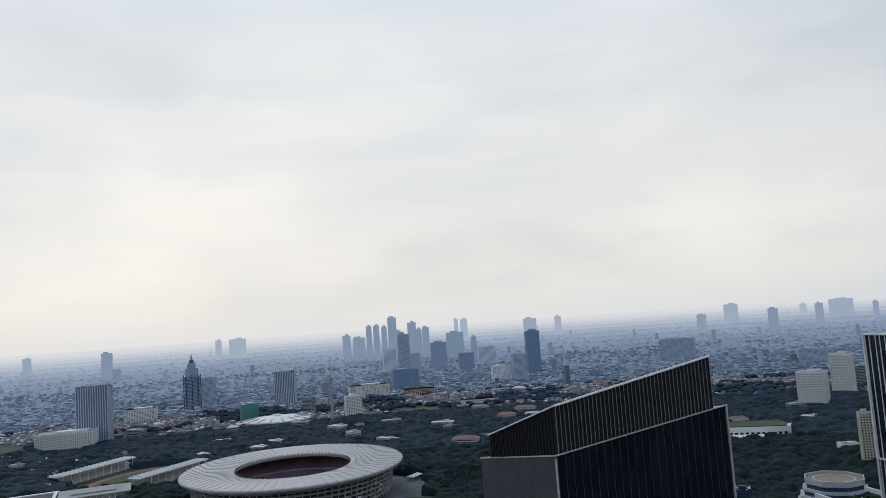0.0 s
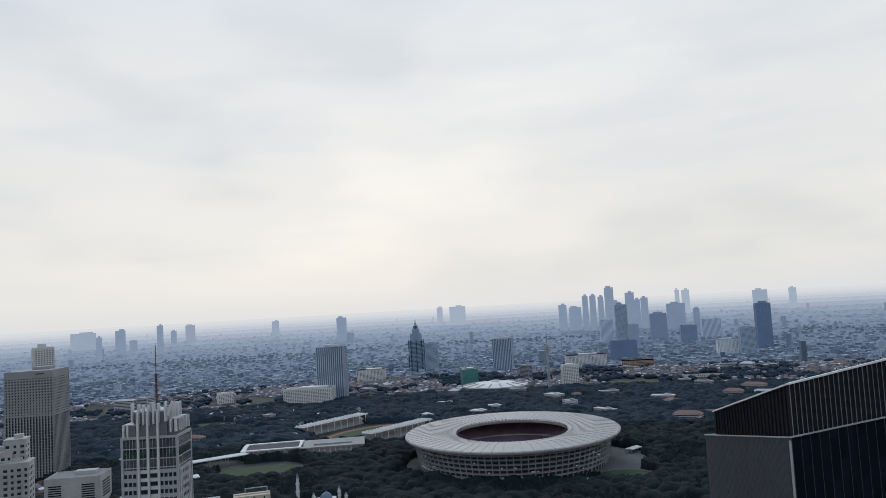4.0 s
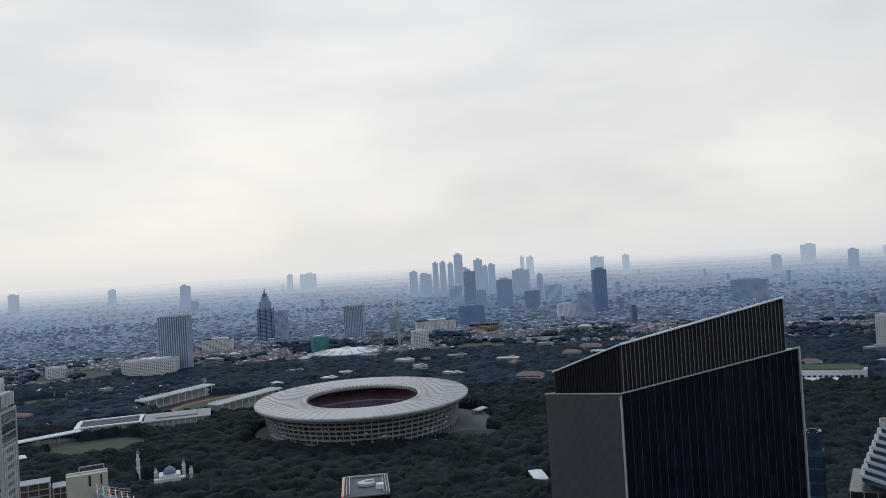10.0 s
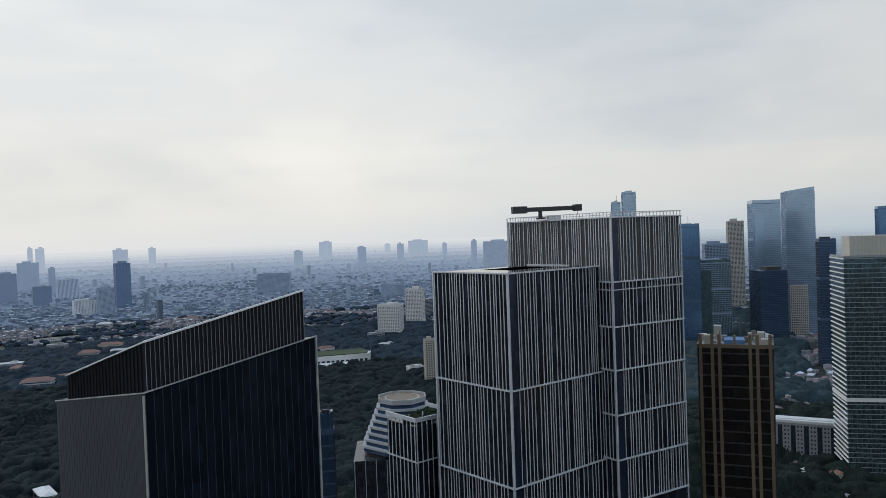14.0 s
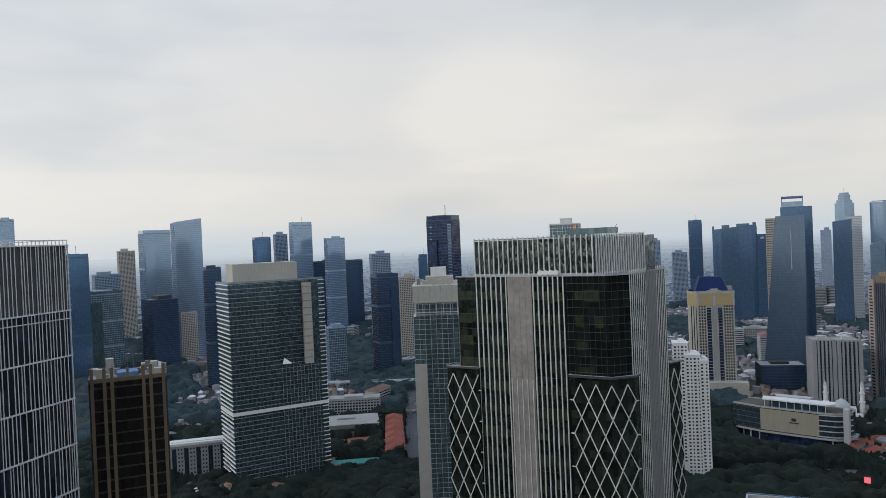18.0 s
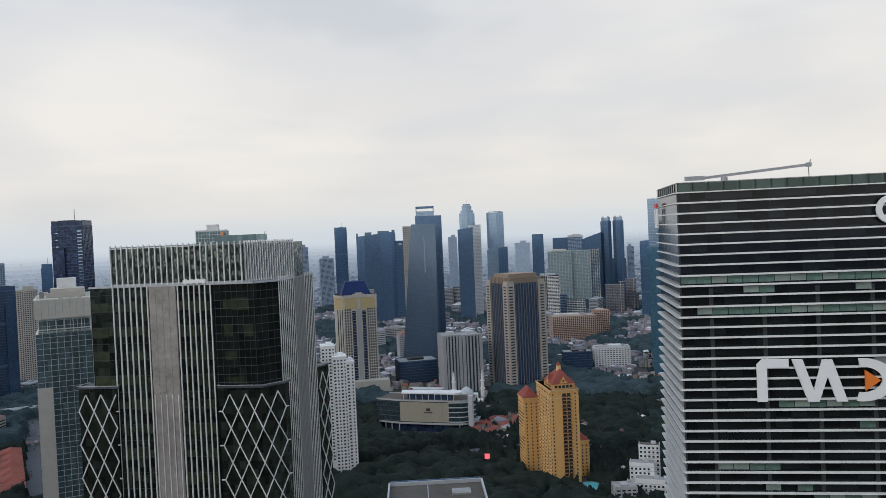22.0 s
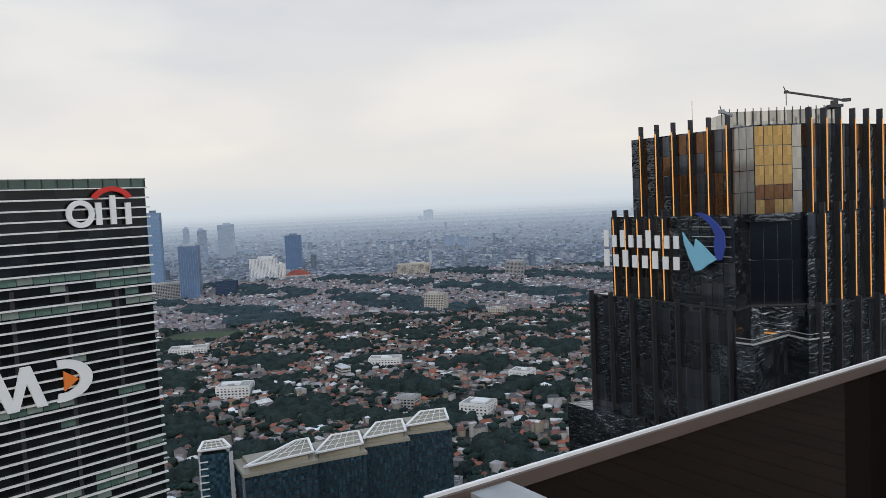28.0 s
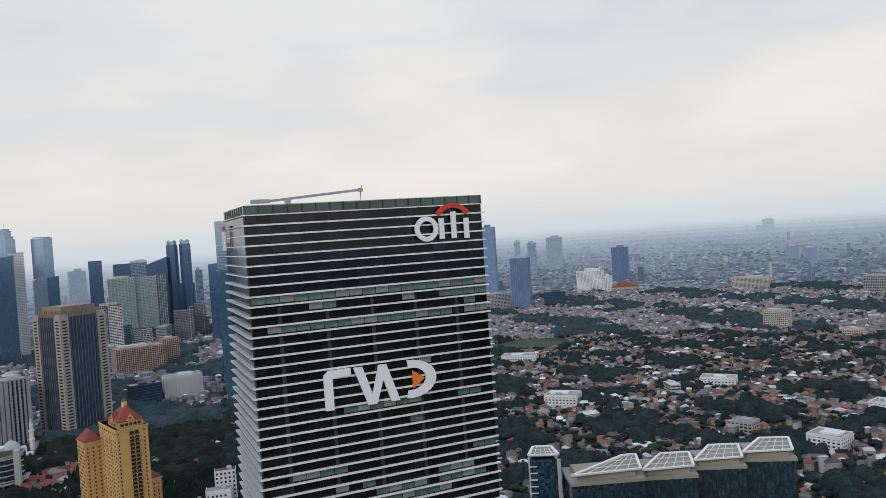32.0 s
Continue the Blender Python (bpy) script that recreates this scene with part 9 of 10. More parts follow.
# single houses in the nearest quarter, each with its parts
def build_house(x, y, w, d, h, yaw, roof_mat, wall_mat, rise, kind):
    e = thing("house", x, y, -0.1, yaw, "%s house with a %s roof" % (wall_mat[0], roof_mat[0]), "house", "houses below the towers")
    part("body", [(0, 0, h / 2, w, d, h)], M[wall_mat[1]], e)
    if kind == "flat":
        part("roof", [(0, 0, h + 0.15, w + 0.6, d + 0.6, 0.4)], M[roof_mat[1]], e)
        part("parapet", [(0, s * d / 2, h + 0.7, w + 0.5, 0.25, 0.8) for s in (-1, 1)] + [(s * w / 2, 0, h + 0.7, 0.25, d, 0.8) for s in (-1, 1)], M[wall_mat[1]], e)
        part("roof_box", [(w * 0.2, d * 0.1, h + 1.2, 2.6, 2.2, 2.0)], M[wall_mat[1]], e)
    else:
        part("roof", prism_roof(w + 1.2, d + 1.2, h, rise), M[roof_mat[1]], e)
        if RNG.random() < 0.6:
            v, f = prism_roof(w * 0.5, d * 0.6, h * 0.6, rise * 0.7)
            part("side_roof", ([(a + w * 0.55, b - d * 0.2, c) for a, b, c in v], f), M[roof_mat[1]], e)
            part("side_wing", [(w * 0.55, -d * 0.2, h * 0.3, w * 0.45, d * 0.55, h * 0.6)], M[wall_mat[1]], e)
    if math.hypot(x, y) > 512:
        return
    win = box_mesh("window", 1.6, 0.12, 1.3, M["window"])
    for i in range(int(w // 3.4)):
        for k in range(1 if h < 5 else 2):
            place("window", win, e, -w / 2 + 1.9 + i * 3.3, -d / 2 - 0.03, 1.8 + k * 3.1)


for nm, col in (("clay", (0.24, 0.085, 0.05)), ("oldclay", (0.15, 0.08, 0.06)), ("orangeclay", (0.36, 0.13, 0.06)), ("slate", (0.10, 0.105, 0.115)), ("palesheet", (0.44, 0.44, 0.44)), ("brownsheet", (0.15, 0.115, 0.10))):
    M[nm] = material(nm + "_roofing", col, 0.85, vary=0.3, grain=0.8, stain=0.15)
roof_kinds = [("red clay", "clay"), ("old brown clay", "oldclay"), ("orange clay", "orangeclay"), ("dark slate", "slate"), ("pale sheet", "palesheet"), ("brown sheet", "brownsheet"), ("dark slate", "slate"), ("old brown clay", "oldclay")]
M["brightclay"] = material("red_terrace_tile", (0.24, 0.06, 0.04), 0.85, vary=0.3, grain=0.6)
M["oldwhite"] = material("weathered_white_wall", (0.42, 0.42, 0.41), 0.8, vary=0.2)
wall_kinds = [("white", "oldwhite"), ("cream", "cream"), ("grey", "grey"), ("white", "oldwhite"), ("grey", "grey")]
x, y = spots(-176, -119, 470, 900, 16.5, lambda x, y: 0.94 - 0.55 * (patch(x, y, 130, 21) > 0.68), 1.0)
yaws = np.degrees(RNG.normal(0, 0.14, len(x)) + patch(x, y, 700, 3) * 1.9 + RNG.choice([0, 1.571], len(x)))
order = np.argsort(np.hypot(x, y))
single = order[:150]
for i in single:
    big = RNG.random() < 0.14
    build_house(x[i], y[i], RNG.uniform(10, 15) * (1.5 if big else 1), RNG.uniform(8, 11) * (1.25 if big else 1), RNG.choice([3.6, 6.4, 6.8, 9.6], p=[0.3, 0.35, 0.25, 0.1]), yaws[i],
                roof_kinds[RNG.integers(len(roof_kinds))], wall_kinds[RNG.integers(len(wall_kinds))], RNG.uniform(1.6, 3.0), "flat" if RNG.random() < 0.22 else "hip")
rest = order[150:]
settlement(x[rest], y[rest], "roofs", "walls", "close-built low houses with red and grey roofs", 0.07)

# pale low blocks standing out of the housing
# block colours dulled by distance haze put into the paint
M["mistwhite"] = material("hazed_white_block", (0.50, 0.51, 0.53), 0.75, vary=0.15)
M["mistgrey"] = material("hazed_grey_block", (0.27, 0.285, 0.31), 0.75, vary=0.15)
M["mistcream"] = material("hazed_cream_block", (0.42, 0.39, 0.35), 0.75, vary=0.15)
M["mistroof"] = material("hazed_sheet_roof", (0.50, 0.51, 0.53), 0.7, vary=0.2)
M["mistred"] = material("hazed_tile_roof", (0.22, 0.12, 0.10), 0.8, vary=0.25)
M["mistwindow"] = glazing("block_window_glass", (0.06, 0.075, 0.10), 0.2, 0.3)


def low_block(x, y, w, d, h, yaw, wall, roof):
    e = thing("low_block", x, y, -0.2, yaw, "%s low block with window rows and a %s roof" % (wall[0], roof[0]), "office block", "low city blocks")
    part("body", [(0, 0, h / 2, w, d, h)], M[wall[1]], e)
    rows = []
    for k in range(int(h // 3.6)):
        rows += [(0, 0, 2.0 + 3.6 * k, w * 0.94, d + 0.24, 1.5), (0, 0, 2.0 + 3.6 * k, w + 0.24, d * 0.9, 1.5)]
    part("window_row_grid", rows, M["mistwindow"], e, kind="stuff")
    if roof[2]:
        part("roof", prism_roof(w + 1.4, d + 1.4, h, d * 0.22), M[roof[1]], e)
    else:
        part("roof", [(0, 0, h + 0.3, w + 0.8, d + 0.8, 0.7), (w * 0.18, d * 0.1, h + 1.8, w * 0.25, d * 0.35, 2.8)], M[roof[1]], e)


blocks = random.Random(77)
for az0, az1, d0, d1, count, tall in ((-10, 20, 1320, 1880, 18, 0.0), (-30, 25, 1480, 2380, 24, 0.25), (25, 60, 1250, 2350, 12, 0.15), (-112, -48, 650, 2100, 22, 0.35), (-112, -66, 1250, 2350, 28, 0.75), (-180, -122, 820, 2350, 14, 0.1)):
    while count:
        az, r = blocks.uniform(az0, az1), math.sqrt(blocks.uniform(d0 ** 2, d1 ** 2))
        x, y = polar(az, r)
        if not free(np.array([x]), np.array([y]), 22.0)[0] or (-110 < az < -90 and r < 900):
            continue
        count -= 1
        w, d = (blocks.uniform(20, 52), blocks.uniform(13, 24)) if az > -120 else (blocks.uniform(15, 30), blocks.uniform(11, 18))
        h = blocks.uniform(24, 52) if blocks.random() < tall else blocks.uniform(7, 18)
        low_block(x, y, w, d, h, blocks.uniform(-40, 40) - 20, blocks.choice((("white", "mistwhite"), ("grey", "mistgrey"), ("grey", "mistgrey"), ("cream", "mistcream"))),
                  blocks.choice((("pale sheet", "mistroof", True), ("flat pale", "mistroof", False), ("flat grey", "mistgrey", False), ("red tiled", "mistred", True))))
        OCC = np.vstack([OCC, [(x, y, max(w, d) * 0.5)]])

# streets, cars and low halls between the towers
M["roadtop"] = material("street_asphalt", (0.075, 0.078, 0.085), 0.9, vary=0.2, grain=0.3)
M["clay_court"] = material("red_clay_court", (0.26, 0.10, 0.065), 0.9, vary=0.15)


def strip_between(name, az0, r0, az1, r1, width, mat, label, category, z0=-0.4, z1=0.3, kind="structure"):
    """A straight strip on the ground between two places."""
    global OCC
    (ax, ay), (bx, by) = polar(az0, r0), polar(az1, r1)
    length, yaw = math.hypot(bx - ax, by - ay), math.atan2(by - ay, bx - ax)
    ob = tagged(new(name, mesh_of(name, *box_data([(length / 2, 0, (z0 + z1) / 2, length, width, z1 - z0)]), mats=[M[mat]])), label, category, kind=kind)
    ob.location, ob.rotation_euler = (ax, ay, 0), (0, 0, yaw)
    for k in range(int(length // (width * 0.8)) + 1):
        u = min(1.0, k * width * 0.8 / length)
        OCC = np.vstack([OCC, [(ax + (bx - ax) * u, ay + (by - ay) * u, width * 0.5)]])
    return (ax, ay), (bx, by), yaw


for nm, col in (("white", (0.62, 0.62, 0.62)), ("black", (0.02, 0.02, 0.022)), ("silver", (0.38, 0.39, 0.40)), ("red", (0.30, 0.03, 0.03)), ("grey", (0.14, 0.145, 0.15))):
    M["car_" + nm] = material(nm + "_car_paint", col, 0.3, 0.2, vary=0.03)


def build_car(colour):
    e = thing("car", 0, 0, 0.3, 0, "%s car standing on a city street" % colour, "car", "cars on the streets")
    part("body", joined([prism([(-2.2, -0.9), (2.2, -0.9), (2.2, 0.9), (-2.2, 0.9)], 0.35, [0.95, 0.85, 0.85, 0.95])]), M["car_" + colour], e)
    v, f = prism([(-1.8, -0.85), (1.1, -0.85), (1.1, 0.85), (-1.8, 0.85)], 0.9, 1.5)
    part("cabin", ([(x * (0.78 if z > 1 else 1), y * (0.85 if z > 1 else 1), z) for x, y, z in v], f), M["night"], e)
    for sx in (-1.35, 1.35):
        part("axle_wheels", joined([([(sx + 0.33 * math.cos(a), y0 + dy, 0.33 + 0.33 * math.sin(a)) for dy in (0, 0.2) for a in [k * 0.785 for k in range(8)]], [[k, (k + 1) % 8, 8 + (k + 1) % 8, 8 + k] for k in range(8)] + [list(range(8)), list(range(15, 7, -1))]) for y0 in (-0.92, 0.72)]), M["black"], e)
    return e


def cars_along(ends, n, width, seed):
    rng = random.Random(seed)
    (ax, ay), (bx, by), yaw = ends
    for i in range(n):
        u, o = rng.random(), rng.choice((-0.32, -0.12, 0.12, 0.32)) * width
        m = Matrix.Translation((ax + (bx - ax) * u - math.sin(yaw) * o, ay + (by - ay) * u + math.cos(yaw) * o, 0.3)) @ Matrix.Rotation(yaw + (math.pi if o > 0 else 0), 4, "Z")
        if i < 5 and seed == 1:
            car_kinds.append(build_car(("white", "black", "silver", "red", "grey")[i]))
            car_kinds[-1].matrix_world = m
        else:
            copy_thing(rng.choice(car_kinds), m)


car_kinds = []
cars_along(strip_between("road", -70.6, 770, -70.5, 1140, 22, "roadtop", "grey asphalt street with parked cars", "road"), 26, 22, 1)
cars_along(strip_between("road", -90.6, 735, -99.3, 768, 15, "roadtop", "grey asphalt street below the mall", "road"), 14, 15, 2)
cars_along(strip_between("road", -99.3, 768, -110.0, 815, 15, "roadtop", "grey asphalt street below the mall", "road", z1=0.31), 14, 15, 3)
strip_between("clay_court", -64.1, 868, -68.0, 868, 44, "clay_court", "red clay sports court beside dark halls", "sports court")
for az, r, w, d, h, roof, words in ((-65.9, 925, 62, 52, 13, "slab", "dark low hall beside the clay court"), (-66.9, 1050, 38, 26, 8, "mistroof", "low market hall with a pale sheet roof"), (-64.4, 1020, 30, 26, 9, "mistroof", "low market hall with a pale sheet roof"), (-66.0, 775, 48, 16, 5, "net", "low shed with a green roof")):
    hx, hy = polar(az, r)
    e = thing("low_hall", hx, hy, -0.2, az, words, "hall")
    part("body", [(0, 0, h / 2, w, d, h)], M["brown" if roof == "slab" else "mistgrey"], e)
    part("roof", prism_roof(w + 2, d + 2, h, 2.2) if roof != "slab" else [(0, 0, h + 0.3, w + 1, d + 1, 0.7), (-8, 6, h + 1.5, 20, 12, 2.4)], M[roof], e)
    part("window_band", [(0, 0, h * 0.55, w * 0.9, d + 0.3, h * 0.25)], M["mistwindow"], e)
    OCC = np.vstack([OCC, [(hx, hy, 0.5 * max(w, d))]])
for i in range(6):
    hx, hy = polar(-69.0, 808 + 28 * i)
    e = thing("row_house", hx, hy, -0.1, -69.0, "red-tiled row house in a long terrace", "house", "red-tiled terrace")
    part("body", [(0, 0, 3.6, 20, 25, 7.2)], M["cream"], e)
    part("roof", prism_roof(22, 27.0, 7.2 + 0.4 * (i % 2), 4.2), M["brightclay"], e)
    part("porch_roof", [(0, -10, 4.0, 24, 4, 0.4)], M["brightclay"], e)
    OCC = np.vstack([OCC, [(hx, hy, 15)]])
# raised road on piers
(ax, ay), (bx, by) = polar(-61.0, 1222), polar(-73.0, 1178)
e = thing("flyover", ax, ay, 0, math.degrees(math.atan2(by - ay, bx - ax)), "pale concrete flyover on piers between the towers", "flyover")
fl = math.hypot(bx - ax, by - ay)
part("deck", [(fl / 2, 0, 9.5, fl, 13, 1.4)], M["mistgrey"], e)
part("barrier", [(fl / 2, s * 6.3, 10.7, fl, 0.4, 1.1) for s in (-1, 1)], M["mistroof"], e)
for i in range(9):
    part("pier", [(12 + i * (fl - 24) / 8, 0, 4.4, 2.2, 5.0, 9.0)], M["mistgrey"], e)
for i, (az, r) in enumerate(((-101.2, 842), (-102.0, 862), (-102.9, 884), (-103.6, 858), (-102.4, 838), (-104.4, 882), (-100.9, 880))):
    hx, hy = polar(az, r)
    build_house(hx, hy, 19, 12, 6, 20 + 31 * i, ("red clay", "brightclay"), ("cream", "cream"), 3.2, "hip")
    OCC = np.vstack([OCC, [(hx, hy, 10)]])

# trees
LEAF = [(0.017, 0.027, 0.023), (0.020, 0.031, 0.024), (0.024, 0.034, 0.026), (0.018, 0.029, 0.027), (0.029, 0.038, 0.027), (0.021, 0.031, 0.024), (0.015, 0.023, 0.021)]
LEAF = [(0.42 * r, 0.52 * g, 0.48 * b) for r, g, b in LEAF]
# leaves_dim, leaves_far and leaves_mid have bluish distance haze mixed in
M["leaves_dim"] = material("hazed_tree_leaves", (0.034, 0.053, 0.078), 0.9, vary=0.45, grain=0.15, stain=0.008, spec=0.1)
M["leaves_far"] = material("hazed_park_leaves", (0, 0, 0), 0.9, vary=0.7, grain=0.6, stain=0.012, bump=0.8, island=[tuple(0.6 * k + 0.4 * b for k, b in zip(c, (0.013, 0.024, 0.032))) for c in LEAF], spec=0.15)
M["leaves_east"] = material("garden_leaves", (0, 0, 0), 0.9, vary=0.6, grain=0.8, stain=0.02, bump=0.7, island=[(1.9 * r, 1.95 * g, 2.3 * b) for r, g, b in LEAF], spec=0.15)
M["leaves_mid"] = material("hazed_garden_leaves", (0.031, 0.049, 0.054), 0.9, vary=0.55, grain=0.2, stain=0.01, spec=0.1)
M["bark"] = material("tree_bark", (0.09, 0.075, 0.06), 0.95, vary=0.3, grain=2.0)


def lump(sub):
    bm = bmesh.new()
    bmesh.ops.create_icosphere(bm, subdivisions=sub, radius=1.0)
    v = np.array([p.co[:] for p in bm.verts])
    f = np.array([[q.index for q in p.verts] for p in bm.faces])
    bm.free()
    return v, f


LV, LF = lump(2)
SV, SF = lump(1)


def woods(x, y, size, words, mat, fine, z=0.0):
    """Many crowns in a closed canopy: a broad low lump each with a smaller ragged one on it."""
    bv, bf = (LV, LF) if fine else (SV, SF)
    n, k = len(x), 2 if fine or mat == "leaves_dim" else 3
    big = np.arange(n * k) % k == 0
    xs, ys, sz = np.repeat(x, k), np.repeat(y, k), np.repeat(size, k)
    s = np.where(big, sz * 1.6, sz * RNG.uniform(0.3, 0.62, n * k))
    a, off = RNG.uniform(0, 6.28, n * k), np.where(big, 0.0, sz * RNG.uniform(0.3, 1.0, n * k))
    xs, ys = xs + off * np.cos(a), ys + off * np.sin(a)
    zs = 5.0 + np.repeat(RNG.normal(0, 0.9, n), k) + np.where(big, 0.0, sz * RNG.uniform(0.1, 0.42, n * k)) + np.repeat(np.broadcast_to(z, n), k)
    jit = 1 + np.where(big, 0.30, 0.5)[:, None, None] * RNG.uniform(-1, 1, (n * k, len(bv), 1))
    v = bv[None] * jit * s[:, None, None] * np.where(big, 0.46, 0.8)[:, None, None] ** np.array([0, 0, 1])
    v = v + np.stack([xs, ys, zs], 1)[:, None, :]
    f = bf[None] + len(bv) * np.arange(n * k)[:, None, None]
    ob = new("woodland", quick_mesh("woodland", v.reshape(-1, 3), f.reshape(-1, 3), M[mat], False))
    return tagged(ob, words, "trees", kind="stuff")


def canopy_sheet(az0, az1, r0, r1, res, cell, dens, words, mat, seed, where=None):
    """A closed canopy seen from above: domed crowns of many sizes with ragged tops, broken where things stand."""
    rng = np.random.default_rng(seed)
    g0, g1 = [np.arange(-r1, r1, res)] * 2
    x, y = np.meshgrid(g0, g1, indexing="ij")
    r, az = np.hypot(x, y), np.degrees(np.arctan2(-x, y))
    inside = (r > r0) & (r < r1) & (((az1 - az) % 360) <= (az1 - az0) % 360)
    ii, jj = np.nonzero(inside)
    px = x[ii, jj] + rng.uniform(-0.35, 0.35, len(ii)) * res
    py = y[ii, jj] + rng.uniform(-0.35, 0.35, len(ii)) * res
    n = int(2 * r1 / cell) + 4
    cx, cy = rng.uniform(0.05, 0.95, (n, n)), rng.uniform(0.05, 0.95, (n, n))
    size = np.clip(rng.gamma(7.0, 0.105, (n, n)), 0.3, 1.5) * cell
    lift, keep = rng.normal(0, 1.3, (n, n)), rng.random((n, n)) < 0.96
    ci, cj = ((px + r1) / cell).astype(int) + 1, ((py + r1) / cell).astype(int) + 1
    h = np.zeros(len(px))
    for di in (-1, 0, 1):
        for dj in (-1, 0, 1):
            a, b = ci + di, cj + dj
            d2 = ((px - ((a - 1 + cx[a, b]) * cell - r1)) ** 2 + (py - ((b - 1 + cy[a, b]) * cell - r1)) ** 2) / size[a, b] ** 2
            top = 5.5 + lift[a, b] + 0.62 * size[a, b] * np.sqrt(np.clip(1 - d2, 0, None))
            h = np.where((d2 < 1) & keep[a, b], np.maximum(h, top), h)
    h = np.where(h > 0, h + rng.normal(0, 0.55, len(h)), 0.0)
    h[~free(px, py, 2.0)] = 0.0
    if where:
        h[~where(px, py)] = 0.0
    pr = np.hypot(px, py)
    h[(pr < r0 + 1.6 * res) | (pr > r1 - 1.6 * res)] = 0.0
    h[rng.random(len(h)) > dens(px, py)] *= 0.55
    index = -np.ones(x.shape, int)
    index[ii, jj] = np.arange(len(ii))
    q = np.stack([index[:-1, :-1], index[1:, :-1], index[1:, 1:], index[:-1, 1:]], -1).reshape(-1, 4)
    q = q[(q >= 0).all(1)]
    q = q[(h[q] > 0).any(1)]
    used = np.unique(q)
    back = np.zeros(len(px), int)
    back[used] = np.arange(len(used))
    ob = new("woodland", quick_mesh("woodland", np.stack([px, py, h - 0.3], 1)[used], back[q], M[mat]))
    return tagged(ob, words, "trees", kind="stuff")


# canopies turn paler and bluer with distance, haze put into leaf colour
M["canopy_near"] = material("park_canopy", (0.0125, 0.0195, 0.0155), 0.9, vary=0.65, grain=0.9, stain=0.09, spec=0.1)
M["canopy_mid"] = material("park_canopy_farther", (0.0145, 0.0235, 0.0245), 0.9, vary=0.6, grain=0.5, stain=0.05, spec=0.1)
M["canopy_far"] = material("hazed_park_canopy", (0.022, 0.036, 0.050), 0.9, vary=0.5, grain=0.3, stain=0.03, spec=0.1)
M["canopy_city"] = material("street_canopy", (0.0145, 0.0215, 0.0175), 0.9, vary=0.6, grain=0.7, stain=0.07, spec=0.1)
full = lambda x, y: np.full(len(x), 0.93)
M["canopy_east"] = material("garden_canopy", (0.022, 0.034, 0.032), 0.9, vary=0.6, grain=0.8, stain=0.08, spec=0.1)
# the garden canopy again, with more painted haze
M["canopy_east_far"] = material("hazed_garden_canopy", (0.035, 0.055, 0.062), 0.9, vary=0.5, grain=0.4, stain=0.04, spec=0.1)
# the park round the stadium
glades = lambda x, y: 1.0 - 0.6 * (patch(x, y, 260, 44) > 0.82)
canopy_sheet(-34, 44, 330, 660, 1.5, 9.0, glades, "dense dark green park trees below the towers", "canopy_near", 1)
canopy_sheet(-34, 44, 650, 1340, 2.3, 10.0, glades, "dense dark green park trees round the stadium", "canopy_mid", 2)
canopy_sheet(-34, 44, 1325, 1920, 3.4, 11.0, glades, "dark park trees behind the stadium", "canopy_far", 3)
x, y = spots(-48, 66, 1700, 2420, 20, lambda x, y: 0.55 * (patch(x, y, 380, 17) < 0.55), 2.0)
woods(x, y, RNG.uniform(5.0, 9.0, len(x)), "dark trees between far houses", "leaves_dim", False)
x, y = spots(36, 66, 420, 1700, 15, lambda x, y: 0.55 * (patch(x, y, 300, 31) < 0.55), 2.0)
woods(x, y, RNG.uniform(4.5, 8.0, len(x)), "dark trees between houses and towers", "leaves_far", False)
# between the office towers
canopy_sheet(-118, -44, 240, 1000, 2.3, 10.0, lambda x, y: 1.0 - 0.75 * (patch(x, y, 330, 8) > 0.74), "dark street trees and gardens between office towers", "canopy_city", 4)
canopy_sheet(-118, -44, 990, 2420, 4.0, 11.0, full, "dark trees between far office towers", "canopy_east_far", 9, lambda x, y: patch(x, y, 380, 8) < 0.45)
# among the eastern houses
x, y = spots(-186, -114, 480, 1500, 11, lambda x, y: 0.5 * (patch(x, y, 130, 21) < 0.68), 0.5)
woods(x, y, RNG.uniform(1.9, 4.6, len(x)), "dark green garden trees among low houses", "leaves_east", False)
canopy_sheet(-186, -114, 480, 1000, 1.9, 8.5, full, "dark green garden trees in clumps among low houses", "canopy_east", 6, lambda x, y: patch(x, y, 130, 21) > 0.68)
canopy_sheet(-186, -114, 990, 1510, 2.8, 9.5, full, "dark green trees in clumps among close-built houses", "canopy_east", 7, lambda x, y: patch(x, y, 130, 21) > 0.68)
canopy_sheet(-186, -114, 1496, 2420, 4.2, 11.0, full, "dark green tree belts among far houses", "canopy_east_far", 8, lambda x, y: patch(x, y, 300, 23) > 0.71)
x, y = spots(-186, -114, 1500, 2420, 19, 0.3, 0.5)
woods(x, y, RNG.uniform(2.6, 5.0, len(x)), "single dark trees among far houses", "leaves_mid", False)


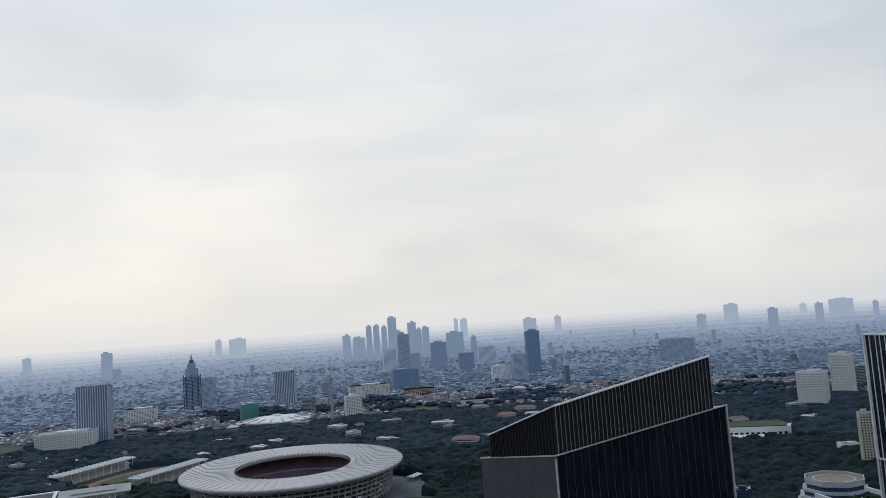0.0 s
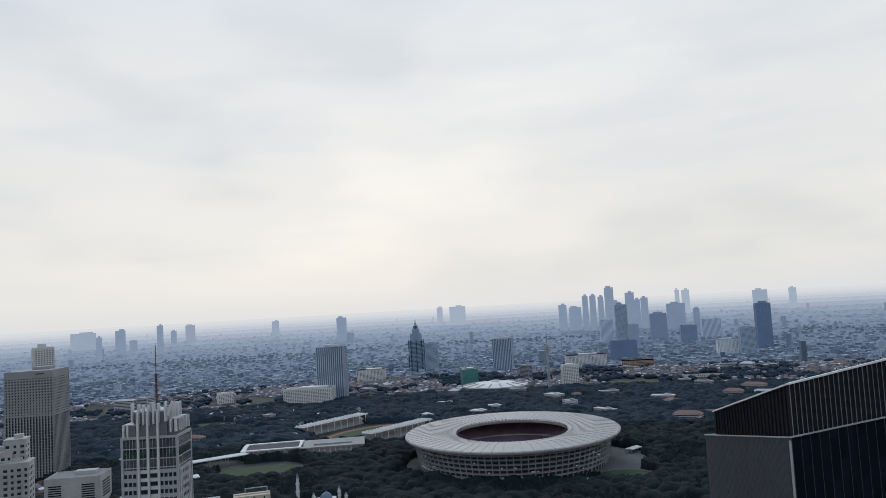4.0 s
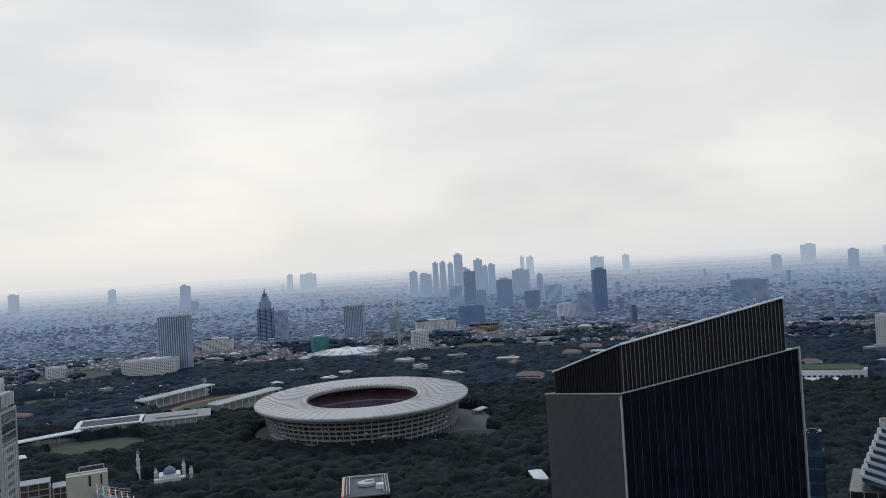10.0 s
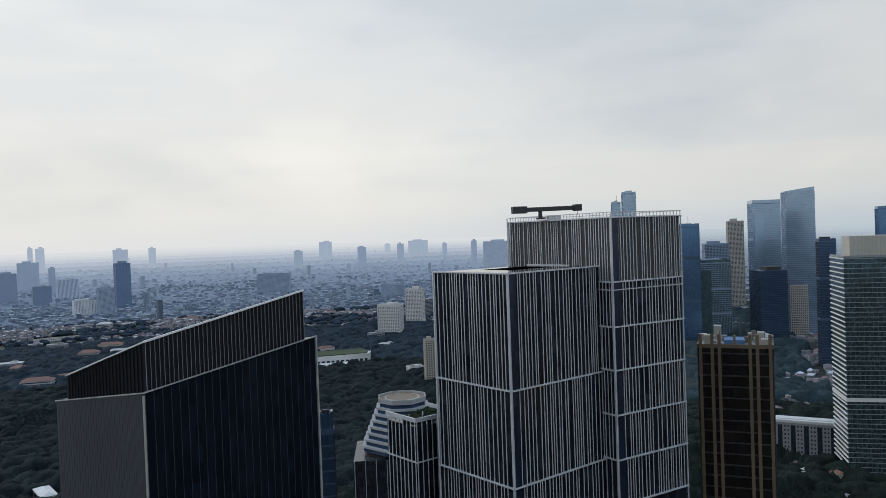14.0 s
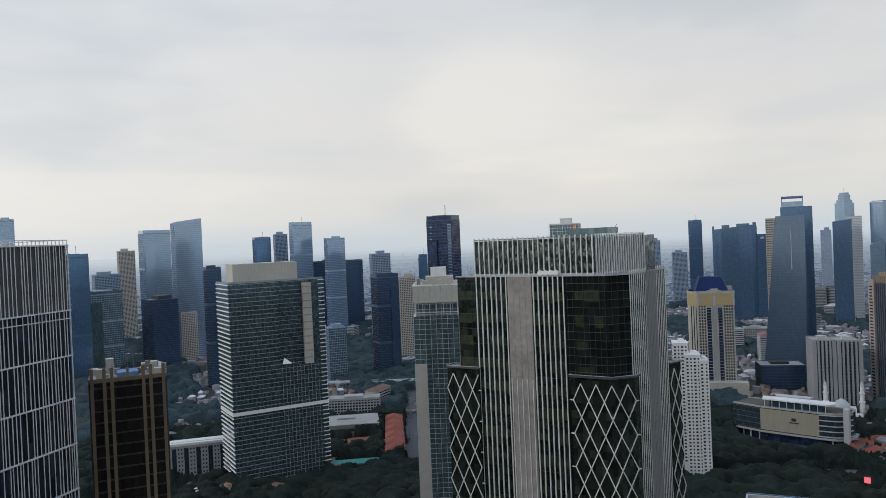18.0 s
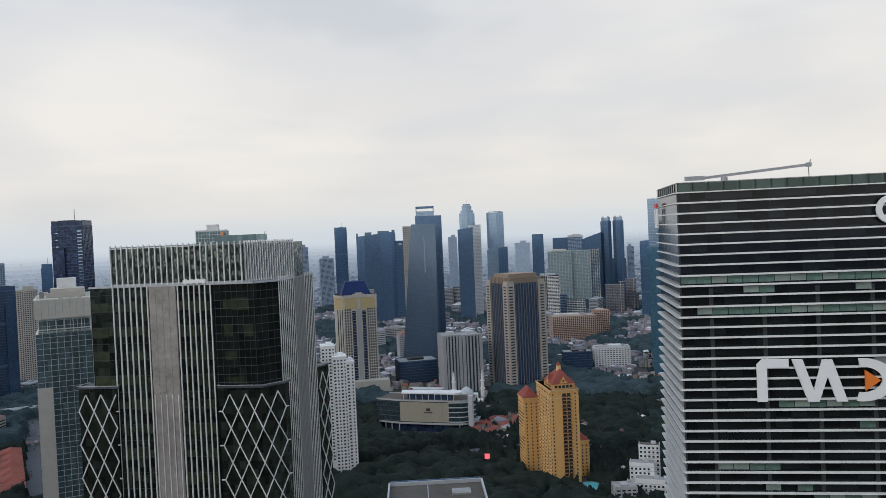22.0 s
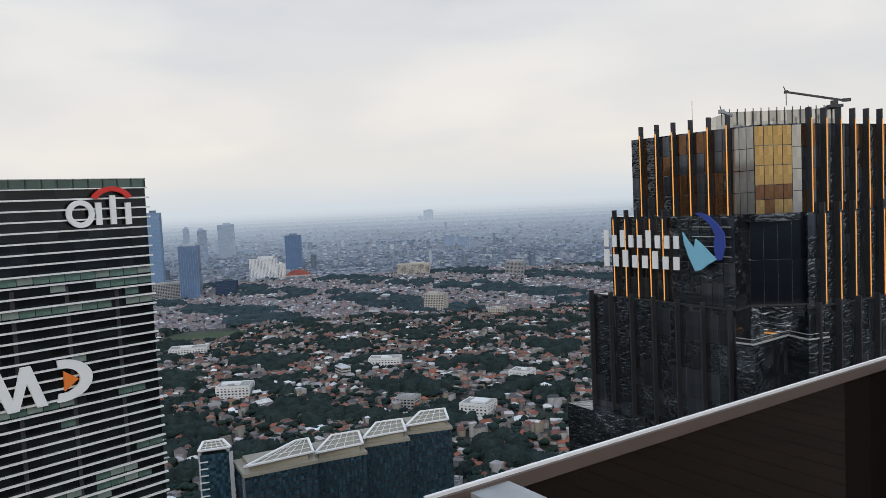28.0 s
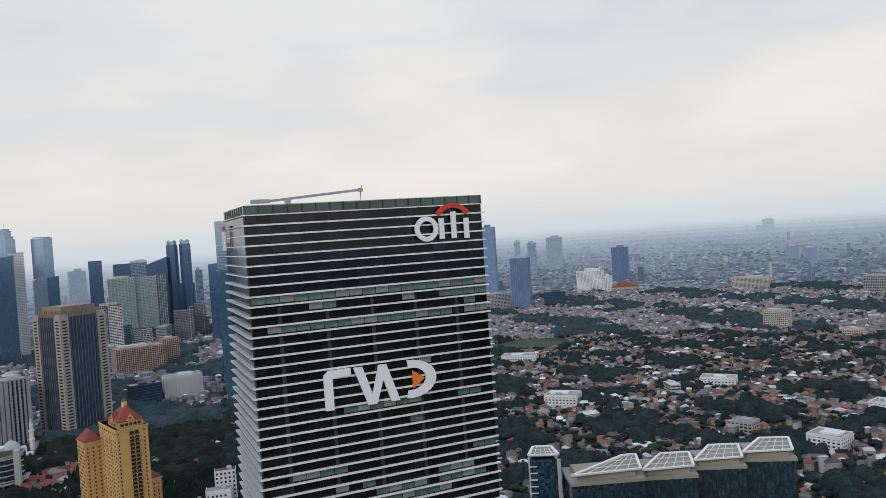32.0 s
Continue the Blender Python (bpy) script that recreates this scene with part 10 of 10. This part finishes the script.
# single trees close below the towers
def tree(x, y, s, seed):
    rng = random.Random(seed)
    e = thing("tree", x, y, -0.1, rng.uniform(0, 360), "dark green broad-crowned garden tree", "tree", "garden trees", s=s)
    part("trunk", joined([oval_band((0.5, 0.5, 0), (0.3, 0.3, 4.5), 8)] + [bar((0, 0, 3.6), (2.2 * math.cos(a), 2.2 * math.sin(a), 6.4), 0.22) for a in (0.4, 2.5, 4.5)]), M["bark"], e)
    k = 26
    pos = np.array([(rng.gauss(0, 1.9), rng.gauss(0, 1.9), 6.6 + rng.gauss(0, 1.15)) for _ in range(k)])
    jit = np.random.default_rng(seed).uniform(0.6, 1.35, (k, len(SV), 1))
    v = SV[None] * jit * np.array([rng.uniform(0.8, 1.7) for _ in range(k)])[:, None, None] + pos[:, None, :]
    f = SF[None] + len(SV) * np.arange(k)[:, None, None]
    part("crown", quick_mesh("crown", v.reshape(-1, 3), f.reshape(-1, 3), M["leaves_east"]), None, e)
    return e


kinds = [tree(*polar(-150 - 4 * i, 470 + 9 * i), 1.0, i) for i in range(5)]
x, y = spots(-176, -119, 470, 640, 19, 0.3, 0.0)
for i in range(len(x)):
    o = kinds[i % 5]
    s = RNG.uniform(0.75, 1.35)
    t = copy_thing(o, Matrix.Translation((x[i], y[i], -0.1)) @ Matrix.Rotation(RNG.uniform(0, 6.28), 4, "Z"))
    t.scale = (s, s, s)

# the far plain: pale roofs and blocks, thinned by haze in colour and emission
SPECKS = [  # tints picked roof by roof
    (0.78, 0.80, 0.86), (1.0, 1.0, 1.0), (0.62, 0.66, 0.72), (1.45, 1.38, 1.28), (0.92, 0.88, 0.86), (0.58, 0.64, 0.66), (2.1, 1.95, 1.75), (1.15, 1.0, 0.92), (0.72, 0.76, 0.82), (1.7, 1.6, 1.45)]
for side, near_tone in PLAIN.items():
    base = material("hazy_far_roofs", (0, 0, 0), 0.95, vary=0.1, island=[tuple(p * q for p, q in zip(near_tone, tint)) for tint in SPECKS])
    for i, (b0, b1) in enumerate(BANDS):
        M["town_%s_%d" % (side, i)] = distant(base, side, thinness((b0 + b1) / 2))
# tree belts take the same thinned colour and haze emission
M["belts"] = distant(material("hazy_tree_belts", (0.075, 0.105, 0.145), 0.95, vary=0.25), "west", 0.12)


def far_band(r0, r1, cell, mat, words, tall, span):
    g = np.arange(-r1, r1, cell)
    x, y = (k.ravel() for k in np.meshgrid(g, g))
    x, y = x + RNG.uniform(-0.5, 0.5, x.shape) * cell, y + RNG.uniform(-0.5, 0.5, y.shape) * cell
    r, az = np.hypot(x, y), np.degrees(np.arctan2(-x, y))
    ok = (r > r0) & (r < r1) & (((span[1] - az) % 360) < span[1] - span[0]) & (RNG.random(len(x)) < 0.85)
    x, y, r = x[ok], y[ok], r[ok]
    s = r * (2 * FLAT - r) / FLAT ** 2
    z = EYE - EYE * s
    n = len(x)
    w, d = RNG.uniform(9, 22, n) * (0.4 + 0.6 * s), RNG.uniform(8, 16, n) * (0.4 + 0.6 * s)
    h = RNG.choice([4, 6, 8, 11, 16], n, p=[0.38, 0.3, 0.2, 0.09, 0.03]) * s
    hi = RNG.random(n) < tall
    h[hi] = RNG.uniform(22, 62, hi.sum()) * s[hi]
    yaw = RNG.uniform(0, 3.14, n)
    wall, wf, roof, rf = house_arrays(x, y, z - 0.6, w, d, h + 0.6, RNG.uniform(0.3, 2.2, n) * s, yaw)
    wf4 = wf
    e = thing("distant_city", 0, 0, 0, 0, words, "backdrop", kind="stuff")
    part("walls", quick_mesh("walls", wall, wf4, M[mat]), None, e, kind="stuff")
    part("roofs", quick_mesh("roofs", roof, rf, M[mat]), None, e, kind="stuff")


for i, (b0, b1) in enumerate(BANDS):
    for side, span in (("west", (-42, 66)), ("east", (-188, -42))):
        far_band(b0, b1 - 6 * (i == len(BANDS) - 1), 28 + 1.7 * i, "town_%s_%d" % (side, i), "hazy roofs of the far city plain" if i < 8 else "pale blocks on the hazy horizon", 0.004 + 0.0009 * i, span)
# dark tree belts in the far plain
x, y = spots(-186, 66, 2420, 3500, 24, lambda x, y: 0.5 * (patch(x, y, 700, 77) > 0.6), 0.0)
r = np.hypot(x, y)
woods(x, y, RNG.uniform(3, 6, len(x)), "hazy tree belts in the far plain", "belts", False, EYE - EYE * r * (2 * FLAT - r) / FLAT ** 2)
